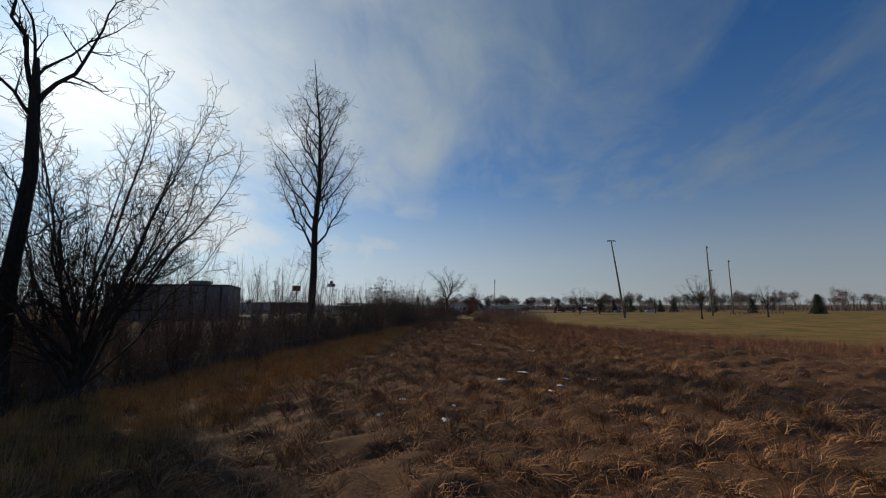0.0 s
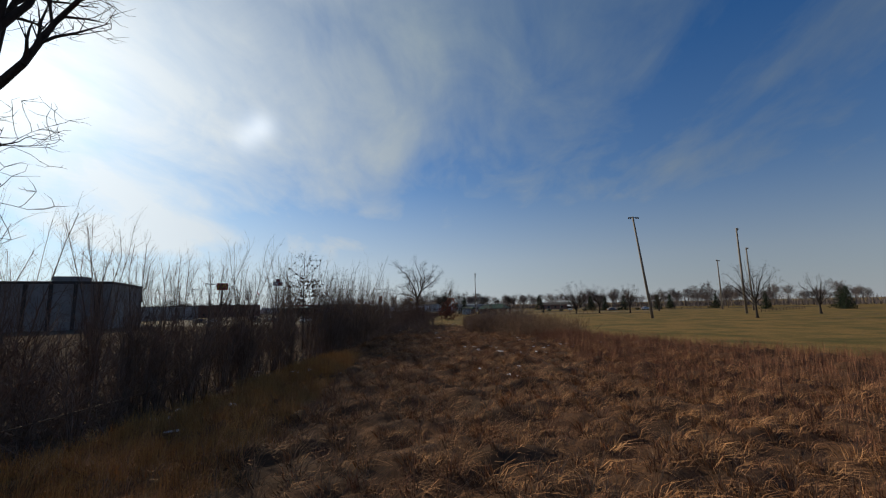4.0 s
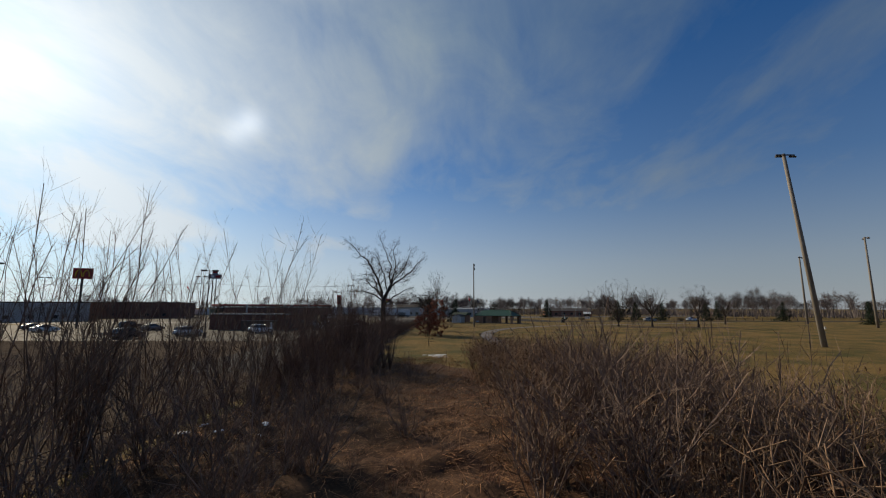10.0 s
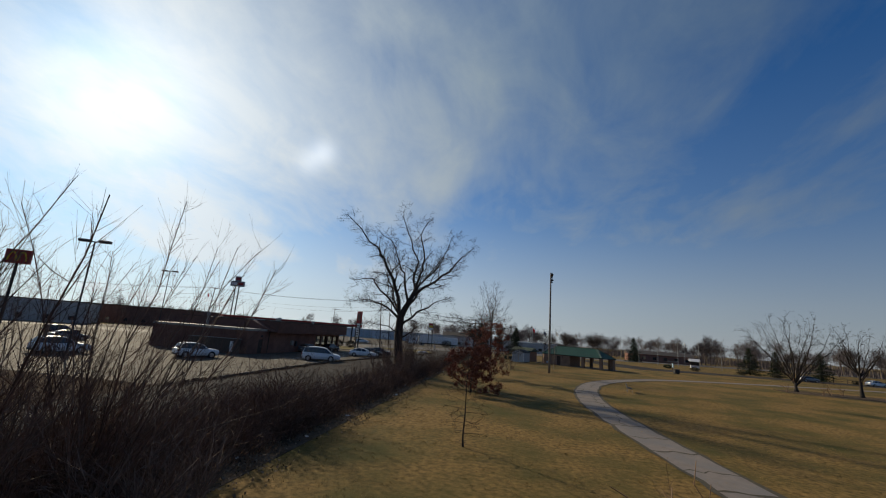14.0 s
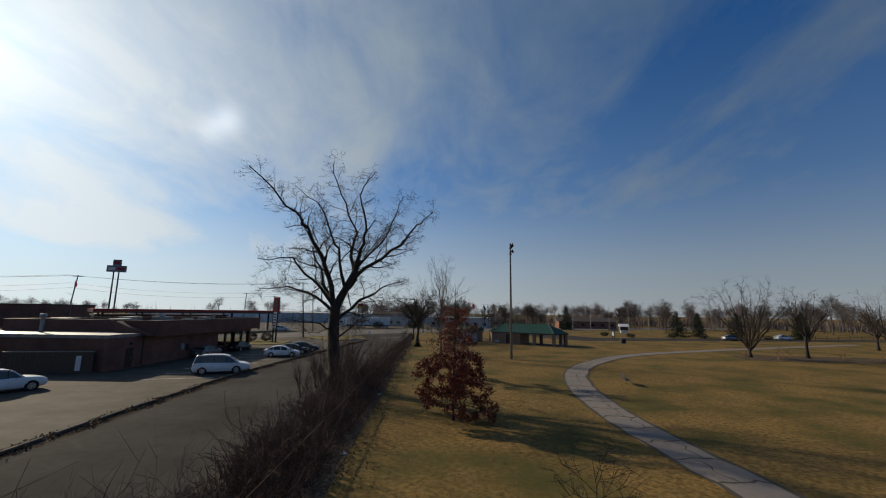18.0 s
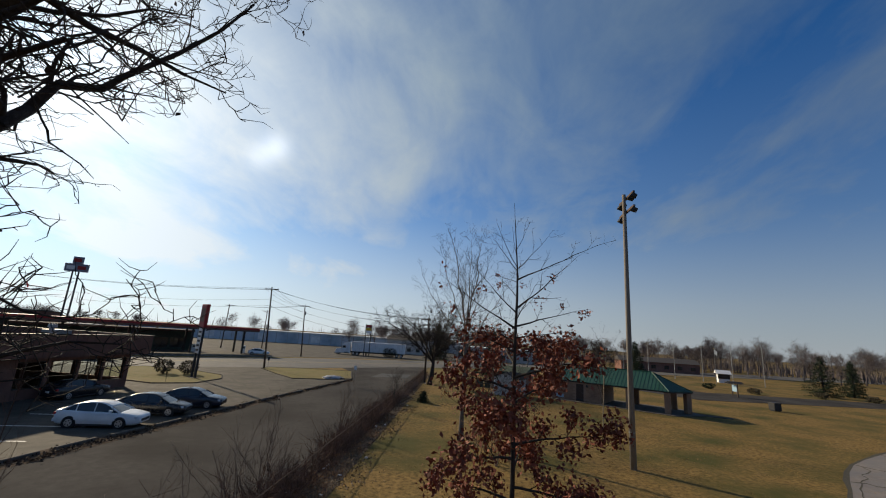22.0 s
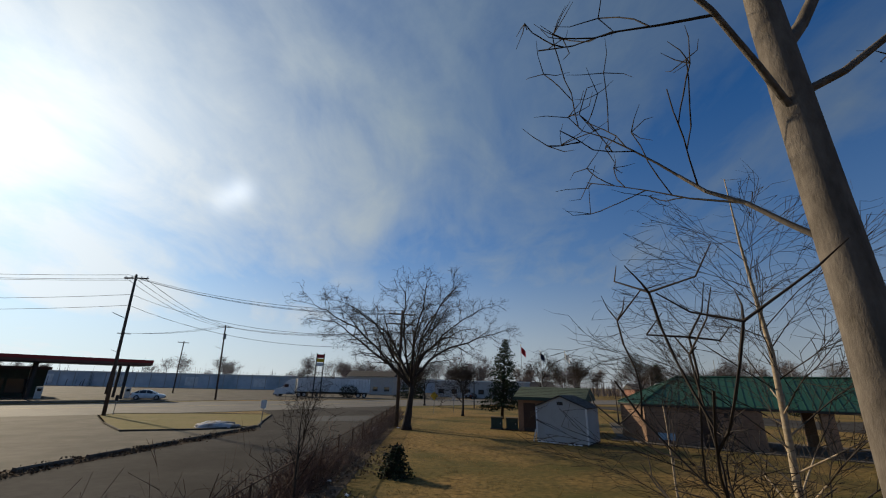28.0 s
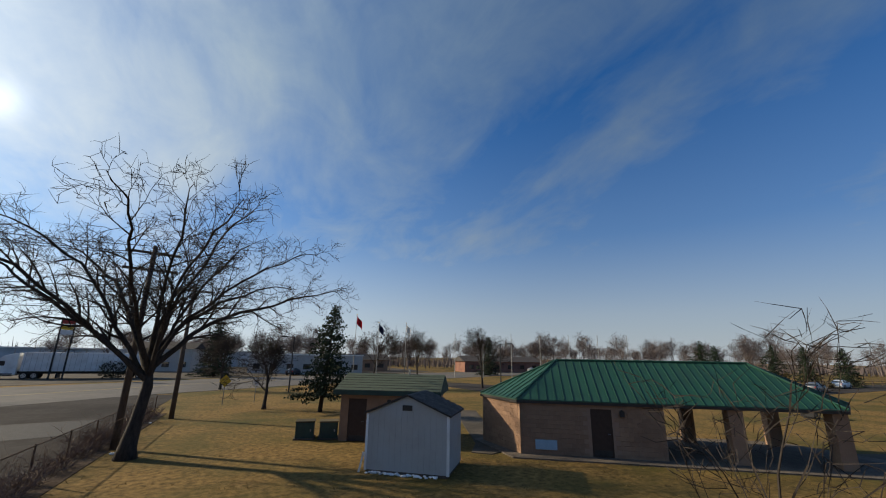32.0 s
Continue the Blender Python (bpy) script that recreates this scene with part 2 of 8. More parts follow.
M["bark_light"] = mat("bark_light", (0.085, 0.07, 0.056), (0.17, 0.142, 0.115), 9, 0.9, bump=0.6, bscale=24, spec=0.2, stretch=(1, 1, 0.4))
M["bark_birch"] = mat("bark_birch", (0.42, 0.34, 0.24), (0.26, 0.19, 0.12), 9, 0.8, bump=0.4, bscale=24, spec=0.2, stretch=(1, 1, 2.0))
M["twig"] = mat("twig", (0.026, 0.021, 0.018), (0.052, 0.042, 0.035), 3, 0.9, spec=0.12)
M["leaf_fallen"] = mat("leaf_fallen", (0.12, 0.082, 0.05), (0.27, 0.2, 0.135), 1.3, 0.85, spec=0.2, vary=0.5)
M["leaf_soil"] = mat("leaf_soil", (0.06, 0.042, 0.028), (0.15, 0.105, 0.07), 1.3, 0.9, spec=0.1, vary=0.5)
M["oak_leaf"] = mat("oak_leaf", (0.14, 0.034, 0.02), (0.23, 0.068, 0.034), 2.0, 0.75, spec=0.3, vary=0.4)
M["dead_leaf"] = mat("dead_leaf", (0.04, 0.026, 0.02), (0.075, 0.05, 0.035), 2.0, 0.8, vary=0.4)
M["needle"] = mat("needle", (0.012, 0.022, 0.013), (0.032, 0.048, 0.024), 2.0, 0.85, spec=0.2, vary=0.35)
M["shrub_dark"] = mat("shrub_dark", (0.05, 0.045, 0.03), (0.09, 0.075, 0.045), 3.0, 0.9, vary=0.35)
M["brick"] = mat("brick", (0.17, 0.085, 0.062), (0.24, 0.125, 0.09), 4.0, 0.9, bump=0.3, bscale=60, c3=(0.14, 0.07, 0.055), big=0.5, vary=0.16)
M["fascia"] = mat("fascia", (0.15, 0.072, 0.052), (0.19, 0.094, 0.068), 1.5, 0.6, bump=0.1, c3=(0.125, 0.062, 0.048), big=0.4)
M["block"] = mat("block", (0.25, 0.157, 0.103), (0.3, 0.19, 0.126), 3.0, 0.9, bump=0.35, bscale=40, c3=(0.215, 0.136, 0.092), big=0.5, vary=0.1)
M["mortar"] = mat("mortar", (0.26, 0.175, 0.125), (0.3, 0.2, 0.15), 5, 0.95)
M["roof_green"] = mat("roof_green", (0.010, 0.058, 0.035), (0.015, 0.075, 0.045), 1.2, 0.5, bump=0.08, bscale=6, c3=(0.016, 0.056, 0.038), big=0.5, spec=0.5)
M["shingle"] = mat("shingle", (0.05, 0.045, 0.043), (0.085, 0.075, 0.07), 12, 0.95, bump=0.5, vary=0.25)
M["shingle_green"] = mat("shingle_green", (0.045, 0.06, 0.045), (0.075, 0.095, 0.07), 12, 0.95, bump=0.5, vary=0.25)
M["siding"] = mat("siding", (0.36, 0.345, 0.325), (0.41, 0.395, 0.37), 2.0, 0.6, bump=0.05, c3=(0.40, 0.40, 0.395), big=0.8)
M["white"] = mat("white", (0.72, 0.72, 0.71), (0.8, 0.8, 0.79), 2.0, 0.6, c3=(0.62, 0.61, 0.59), big=1.0)
M["trim_dark"] = mat("trim_dark", (0.035, 0.03, 0.028), (0.05, 0.045, 0.04), 5, 0.6)
M["door_brown"] = mat("door_brown", (0.045, 0.028, 0.022), (0.06, 0.038, 0.03), 6, 0.55)
M["wood_pole"] = mat("wood_pole", (0.19, 0.165, 0.14), (0.27, 0.24, 0.205), 14, 0.9, bump=0.6, bscale=30, c3=(0.15, 0.12, 0.09), big=1.0, stretch=(1, 1, 0.15))
M["wood_dark"] = mat("wood_dark", (0.075, 0.055, 0.043), (0.12, 0.09, 0.07), 14, 0.9, bump=0.6, bscale=30, stretch=(1, 1, 0.15))
M["galv"] = mat("galv", (0.24, 0.25, 0.255), (0.33, 0.34, 0.345), 9, 0.5, metal=0.7, c3=(0.2, 0.19, 0.18), big=2.0)
M["rust"] = mat("rust", (0.07, 0.045, 0.035), (0.12, 0.075, 0.05), 11, 0.85, metal=0.2, bump=0.3)
M["iron"] = mat("iron", (0.03, 0.03, 0.032), (0.05, 0.05, 0.05), 9, 0.55, metal=0.3)
M["rubber"] = mat("rubber", (0.018, 0.018, 0.018), (0.03, 0.03, 0.03), 9, 0.85)
M["rim"] = mat("rim", (0.45, 0.45, 0.46), (0.55, 0.55, 0.56), 9, 0.35, metal=0.8)
M["car_white"] = mat("car_white", (0.72, 0.73, 0.74), (0.76, 0.77, 0.78), 3, 0.3, spec=0.6, c3=(0.66, 0.66, 0.65), big=1.2)
M["car_black"] = mat("car_black", (0.012, 0.013, 0.016), (0.02, 0.02, 0.024), 3, 0.22, spec=0.6)
M["car_blue"] = mat("car_blue", (0.018, 0.022, 0.035), (0.024, 0.03, 0.045), 3, 0.22, spec=0.6)
M["car_grey"] = mat("car_grey", (0.16, 0.165, 0.17), (0.2, 0.205, 0.21), 3, 0.3, metal=0.5)
M["car_beige"] = mat("car_beige", (0.42, 0.39, 0.34), (0.46, 0.43, 0.38), 3, 0.3, metal=0.3)
M["lamp_red"] = mat("lamp_red", (0.35, 0.02, 0.02), (0.42, 0.03, 0.025), 8, 0.25)
M["lamp_clear"] = mat("lamp_clear", (0.6, 0.6, 0.6), (0.7, 0.7, 0.7), 8, 0.15)
M["sign_red"] = mat("sign_red", (0.28, 0.03, 0.03), (0.33, 0.04, 0.035), 3, 0.5)
M["sign_white"] = mat("sign_white", (0.62, 0.62, 0.6), (0.7, 0.7, 0.68), 3, 0.5)
M["sign_blue"] = mat("sign_blue", (0.16, 0.17, 0.21), (0.2, 0.21, 0.25), 3, 0.5)
M["yellow"] = mat("yellow", (0.55, 0.36, 0.03), (0.6, 0.4, 0.04), 3, 0.6)
M["box_green"] = mat("box_green", (0.03, 0.055, 0.045), (0.04, 0.075, 0.06), 3, 0.55, c3=(0.03, 0.05, 0.045), big=1.4)
M["steel_blue"] = mat("steel_blue", (0.52, 0.57, 0.62), (0.6, 0.64, 0.68), 0.6, 0.5, c3=(0.3, 0.37, 0.42), big=0.1)
M["tarp_blue"] = mat("tarp_blue", (0.24, 0.36, 0.46), (0.3, 0.42, 0.52), 5, 0.5)
M["snow"] = mat("snow", (0.72, 0.74, 0.78), (0.8, 0.82, 0.85), 5, 0.7, bump=0.8, bscale=14, c3=(0.55, 0.55, 0.55), big=2.0)
M["flag_red"] = mat("flag_red", (0.38, 0.03, 0.04), (0.44, 0.04, 0.05), 5, 0.85)
M["flag_dark"] = mat("flag_dark", (0.02, 0.03, 0.07), (0.03, 0.04, 0.09), 5, 0.85)
M["cable"] = mat("cable", (0.02, 0.02, 0.02), (0.03, 0.03, 0.03), 5, 0.7)
# distant bark and twigs, made paler to put aerial haze into the colour
M["far_wood"] = mat("far_wood", (0.14, 0.115, 0.11), (0.19, 0.16, 0.15), 0.2, 1.0, c3=(0.085, 0.075, 0.08), big=0.04, spec=0.0, vary=0.3)


def glass_mat():
    m = bpy.data.materials.new("glass")
    m.use_nodes = True
    b = m.node_tree.nodes["Principled BSDF"]
    b.inputs["Base Color"].default_value = (0.02, 0.025, 0.03, 1)
    b.inputs["Roughness"].default_value = 0.06
    b.inputs["Specular IOR Level"].default_value = 0.7
    return m


M["glass"] = glass_mat()


def clear_glass_mat():
    m = bpy.data.materials.new("clear_glass")
    m.use_nodes = True
    b = m.node_tree.nodes["Principled BSDF"]
    b.inputs["Base Color"].default_value = (0.78, 0.82, 0.82, 1)
    b.inputs["Roughness"].default_value = 0.0
    b.inputs["Transmission Weight"].default_value = 1.0
    b.inputs["IOR"].default_value = 1.1
    return m


M["clear_glass"] = clear_glass_mat()
M["lawn_blade"] = mat("lawn_blade", (0.195, 0.125, 0.05), (0.315, 0.205, 0.09), 0.8, 0.9, spec=0.1, vary=0.35, c3=(0.135, 0.112, 0.04), big=0.15)
M["lawn_green"] = mat("lawn_green", (0.11, 0.10, 0.03), (0.18, 0.145, 0.05), 2.0, 0.95, bump=0.6, bscale=26, c3=(0.17, 0.13, 0.05), big=0.4, spec=0.1)
M["concrete_dark"] = mat("concrete_dark", (0.10, 0.082, 0.065), (0.16, 0.135, 0.108), 6, 0.9, bump=0.6, bscale=30, c3=(0.10, 0.085, 0.07), big=2.0, vary=0.2)
M["asphalt_dark"] = mat("asphalt_dark", (0.03, 0.03, 0.032), (0.042, 0.042, 0.044), 3.0, 0.85, bump=0.35, bscale=60)
M["yellow_line"] = mat("yellow_line", (0.36, 0.26, 0.08), (0.2, 0.17, 0.11), 3, 0.8)
M["snow_dirty"] = mat("snow_dirty", (0.46, 0.46, 0.47), (0.6, 0.6, 0.62), 5, 0.8, bump=0.9, bscale=10, c3=(0.2, 0.18, 0.16), big=1.4)
M["block_dark"] = mat("block_dark", (0.2, 0.185, 0.175), (0.27, 0.25, 0.235), 0.6, 0.9, c3=(0.17, 0.155, 0.15), big=0.15)
# ---------------------------------------------------------------- mesh helpers
def part(name, bm, material, parent=None, label="", smooth=False):
    """Link a bmesh as one mesh object under a thing or part."""
    me = bpy.data.meshes.new(name)
    bm.to_mesh(me)
    bm.free()
    me.materials.append(M[material])
    if smooth:
        me.shade_smooth()
    ob = new(name, me)
    ob.parent = parent
    if label:
        tagged(ob, label)
    return ob


def thing(name, m, label, category, group="", kind=""):
    e = new(name)
    e.empty_display_size = 0.2
    e.matrix_world = m
    return tagged(e, label, category, group, kind)


def at(x, y, turn=0.0, z=0.0):
    return pose(x, y, z, 0, 0, turn)


def bm_box(x0, x1, y0, y1, z0, z1, bevel=0.0, bm=None):
    bm = bm or bmesh.new()
    vs = [bm.verts.new((x, y, z)) for z in (z0, z1) for y in (y0, y1) for x in (x0, x1)]
    fs = []
    for a in ((0, 2, 3, 1), (4, 5, 7, 6), (0, 1, 5, 4), (2, 6, 7, 3), (0, 4, 6, 2), (1, 3, 7, 5)):
        fs.append(bm.faces.new([vs[i] for i in a]))
    if bevel:
        es = list({e for f in fs for e in f.edges})
        bmesh.ops.bevel(bm, geom=es, offset=bevel, segments=2, profile=0.6, affect="EDGES")
    return bm


def bm_tube(points, radii, sides=8, bm=None, caps=True):
    """A round bar along the points."""
    bm = bm or bmesh.new()
    rings = []
    pts = [Vector(p) for p in points]
    ref = None
    for i, p in enumerate(pts):
        d = (pts[min(i + 1, len(pts) - 1)] - pts[max(i - 1, 0)]).normalized()
        if ref is None:
            ref = d.orthogonal().normalized()
        ref = (ref - d * ref.dot(d)).normalized()
        b = d.cross(ref)
        r = radii[i] if hasattr(radii, "__len__") else radii
        rings.append([bm.verts.new(p + (ref * math.cos(a) + b * math.sin(a)) * r) for a in [2 * math.pi * k / sides for k in range(sides)]])
    for a, b in zip(rings, rings[1:]):
        for k in range(sides):
            bm.faces.new((a[k], a[(k + 1) % sides], b[(k + 1) % sides], b[k]))
    if caps:
        bm.faces.new(rings[0][::-1]), bm.faces.new(rings[-1])
    return bm


def bm_prism(outline, y0, y1, bm=None, bevel=0.0):
    """A side outline of (x, z), drawn out from y0 to y1."""
    bm = bm or bmesh.new()
    a = [bm.verts.new((x, y0, z)) for x, z in outline]
    b = [bm.verts.new((x, y1, z)) for x, z in outline]
    n = len(a)
    bm.faces.new(a), bm.faces.new(b[::-1])
    for i in range(n):
        bm.faces.new((a[i], b[i], b[(i + 1) % n], a[(i + 1) % n]))
    bmesh.ops.recalc_face_normals(bm, faces=bm.faces)
    if bevel:
        bmesh.ops.bevel(bm, geom=list(bm.edges), offset=bevel, segments=2, profile=0.6, affect="EDGES")
    return bm


def bm_poly(pts, z0, z1):
    """A flat slab with the outline pts (x, y)."""
    bm = bmesh.new()
    a = [bm.verts.new((x, y, z0)) for x, y in pts]
    b = [bm.verts.new((x, y, z1)) for x, y in pts]
    n = len(a)
    bm.faces.new(b), bm.faces.new(a[::-1])
    for i in range(n):
        bm.faces.new((a[i], a[(i + 1) % n], b[(i + 1) % n], b[i]))
    bmesh.ops.recalc_face_normals(bm, faces=bm.faces)
    return bm


def tubes_mesh(name, segs, sides, material):
    """One mesh of many thin tapering bars: rows of x0 y0 z0 r0 x1 y1 z1 r1."""
    s = np.asarray(segs, float)
    p0, r0, p1, r1 = s[:, 0:3], s[:, 3], s[:, 4:7], s[:, 7]
    d = p1 - p0
    d /= np.linalg.norm(d, axis=1)[:, None] + 1e-9
    ref = np.where(np.abs(d[:, 2:3]) > 0.9, np.array([[1.0, 0, 0]]), np.array([[0, 0, 1.0]]))
    u = np.cross(d, ref)
    u /= np.linalg.norm(u, axis=1)[:, None] + 1e-9
    v = np.cross(d, u)
    ang = np.arange(sides) * 2 * np.pi / sides
    ring = u[:, None, :] * np.cos(ang)[None, :, None] + v[:, None, :] * np.sin(ang)[None, :, None]
    a = p0[:, None, :] + ring * r0[:, None, None]
    b = p1[:, None, :] + ring * r1[:, None, None]
    n = len(s)
    verts = np.concatenate([a, b], axis=1).reshape(-1, 3)
    k = np.arange(sides)
    quad = np.stack([k, (k + 1) % sides, (k + 1) % sides + sides, k + sides], axis=1)
    faces = (np.arange(n)[:, None, None] * 2 * sides + quad[None]).reshape(-1, 4)
    return quads_mesh(name, verts, faces, material)


def twigs_mesh(name, segs, material, thin=0.013):
    """Like tubes_mesh for very many twigs: three-sided where thick, a single bent strip where they are only millimetres thick."""
    s = np.asarray([r[:8] for r in segs], float)
    fat, slim = s[s[:, 3] >= thin], s[s[:, 3] < thin]
    verts, faces, base = [], [], 0
    for rows, n in ((fat, 3), (slim, 2)):
        if not len(rows):
            continue
        p0, r0, p1, r1 = rows[:, 0:3], rows[:, 3], rows[:, 4:7], rows[:, 7]
        d = p1 - p0
        d /= np.linalg.norm(d, axis=1)[:, None] + 1e-9
        k = np.arange(len(rows)) * 2.4
        ref = np.stack([np.cos(k), np.sin(k), 0.35 + 0 * k], 1)
        u = np.cross(d, ref)
        u /= np.linalg.norm(u, axis=1)[:, None] + 1e-9
        v = np.cross(d, u)
        ang = np.arange(n) * 2 * np.pi / n
        ring = u[:, None, :] * np.cos(ang)[None, :, None] + v[:, None, :] * np.sin(ang)[None, :, None]
        a = p0[:, None, :] + ring * r0[:, None, None]
        b = p1[:, None, :] + ring * r1[:, None, None]
        verts.append(np.concatenate([a, b], axis=1).reshape(-1, 3))
        q = np.array([[0, 1, 3, 2]]) if n == 2 else np.array([[0, 1, 4, 3], [1, 2, 5, 4], [2, 0, 3, 5]])
        faces.append((np.arange(len(rows))[:, None, None] * 2 * n + q[None]).reshape(-1, 4) + base)
        base += len(rows) * 2 * n
    return quads_mesh(name, np.concatenate(verts), np.concatenate(faces), material)


def quads_mesh(name, verts, faces, material, smooth=False):
    me = bpy.data.meshes.new(name)
    nv, nf = len(verts), len(faces)
    me.vertices.add(nv)
    me.vertices.foreach_set("co", np.asarray(verts, np.float32).ravel())
    me.loops.add(nf * 4)
    me.polygons.add(nf)
    me.loops.foreach_set("vertex_index", np.asarray(faces, np.int32).ravel())
    me.polygons.foreach_set("loop_start", np.arange(nf, dtype=np.int32) * 4)
    me.update(calc_edges=True)

    me.materials.append(M[material])
    if smooth:
        me.shade_smooth()
    return me


def blades_mesh(name, base, height, width, lean, turn, material, curl=0.5):
    """Grass blades: each two crossed-over quads that taper and bend by lean (metres at the tip) towards turn."""
    base = np.asarray(base, float)
    n = len(base)
    dirv = np.stack([np.cos(turn), np.sin(turn), np.zeros(n)], 1)
    side = np.stack([-np.sin(turn + 0.9), np.cos(turn + 0.9), np.zeros(n)], 1)
    mid = base + dirv * (lean * curl * 0.5)[:, None] + np.array([0, 0, 1.0]) * (height * 0.6)[:, None]
    tip = base + dirv * lean[:, None] + np.array([0, 0, 1.0]) * height[:, None]
    w = width[:, None] * side
    verts = np.stack([base - w, base + w, mid + w * 0.7, mid - w * 0.7, tip + w * 0.12, tip - w * 0.12], 1).reshape(-1, 3)
    f = np.array([[0, 1, 2, 3], [3, 2, 4, 5]])
    faces = (np.arange(n)[:, None, None] * 6 + f[None]).reshape(-1, 4)
    return quads_mesh(name, verts, faces, material)


def leaves_mesh(name, pos, size, material, rng, flat=0.3):
    """Small bent leaves at the places pos."""
    pos = np.asarray(pos, float)
    n = len(pos)
    a = rng.normal(size=(n, 3))
    a[:, 2] -= flat
    a /= np.linalg.norm(a, axis=1)[:, None]
    b = np.cross(a, rng.normal(size=(n, 3)))
    b /= np.linalg.norm(b, axis=1)[:, None]
    nn = np.cross(a, b)
    s = size[:, None]
    verts = np.stack([pos, pos + a * s * 0.5 + b * s * 0.32 + nn * s * 0.1, pos + a * s, pos + a * s * 0.5 - b * s * 0.32 + nn * s * 0.1], 1).reshape(-1, 3)
    faces = np.arange(n * 4).reshape(-1, 4)
    return quads_mesh(name, verts, faces, material)


# ---------------------------------------------------------------- bare trees
def grow(rng, height, radius, trunk=0.35, stems=1, spread=0.5, limbs=7, depth=4, up=0.25, wig=0.12, ratio=0.62, lean=(0, 0), droop=0.0, twigs=3, seglen=None, stemfan=0.25, split=30, first=0.3):
    """Segments (p0, r0, p1, r1, level) of a leafless tree: trunk that goes up and forks, then limbs and twigs."""
    segs, tips = [], []

    count = [0]

    def branch(p, d, length, r, level, ident=0):
        n = max(3, int(5 - level * 0.4)) if level < 2 else 3
        step = length / n
        pts = [np.array(p, float)]
        rr = [r]
        d = np.array(d, float)
        for i in range(n):
            d = d + rng.normal(size=3) * wig * (0.35 if level == 0 else 1 + level * 0.35) + np.array([0, 0, up if level < depth - 1 else up * 0.5 - droop])*0.35
            d /= np.linalg.norm(d)
            q = pts[-1] + d * step
            r2 = r * (1 - (i + 1) / n * (0.55 if level < depth else 0.75))
            segs.append((*pts[-1], rr[-1], *q, r2, level, ident))
            pts.append(q)
            rr.append(r2)
        if level >= depth:
            tips.append(pts[-1])
            return
        kids = limbs if level == 0 else twigs + (1 if rng.random() < 0.5 else 0)
        for k in range(kids):
            f = (first + (1 - first) * (k + rng.random() * 0.7) / kids) if level == 0 else 0.25 + 0.75 * (k + rng.random()) / kids
            f = min(f, 0.98)
            i = min(int(f * n), n - 1)
            w = f * n - i
            q = pts[i] * (1 - w) + pts[i + 1] * w
            rq = rr[i] * (1 - w) + rr[i + 1] * w
            ax = (pts[i + 1] - pts[i])
            ax /= np.linalg.norm(ax)
            side = np.cross(ax, rng.normal(size=3))
            side /= np.linalg.norm(side) + 1e-6
            sp = spread * (0.75 + 0.5 * rng.random())
            dd = ax * math.cos(sp) + side * math.sin(sp)
            ln = length * ratio * (1.12 - 0.42 * f if level == 0 else 0.62 + 0.45 * rng.random())
            count[0] += 1
            branch(q, dd, ln, rq * (0.62 if level == 0 else 0.6), level + 1, count[0] if level == 0 else ident)
        count[0] += 1
        branch(pts[-1], d, length * ratio * 0.75, rr[-1], level + 1, count[0] if level == 0 else ident)

    for s in range(stems):
        a = 2 * math.pi * (s + rng.random() * 0.6) / stems
        o = stemfan if stems > 1 else 0.0
        d = np.array([math.cos(a) * o + lean[0], math.sin(a) * o + lean[1], 1.0])
        d /= np.linalg.norm(d)
        base = np.array([math.cos(a), math.sin(a), 0]) * (radius * 1.1 if stems > 1 else 0)
        branch(base, d, height * (trunk if stems == 1 else trunk * (0.85 + 0.3 * rng.random())), radius * (1 if stems == 1 else 0.8), 0)
    s = np.array(segs)
    top = s[:, 6].max()
    k = height / top
    s[:, :3] *= k
    s[:, 4:7] *= k
    return s, [t * k for t in tips]


def fine_twigs(rng, tips, n, length, r, droop=0.0, up=0.3):
    out = []
    for t in tips:
        for _ in range(n):
            d = rng.normal(size=3)
            d[2] = d[2] * 0.6 + up - droop
            d /= np.linalg.norm(d)
            m = t + d * length * (0.4 + 0.6 * rng.random())
            d2 = d + rng.normal(size=3) * 0.4
            d2[2] += up * 0.5 - droop
            d2 /= np.linalg.norm(d2)
            out.append((*t, r, *m, r * 0.7))
            out.append((*m, r * 0.7, *(m + d2 * length * 0.5), r * 0.35))
    return out


def stuff(o, parent):
    o.parent = parent
    return tagged(o, kind="stuff")


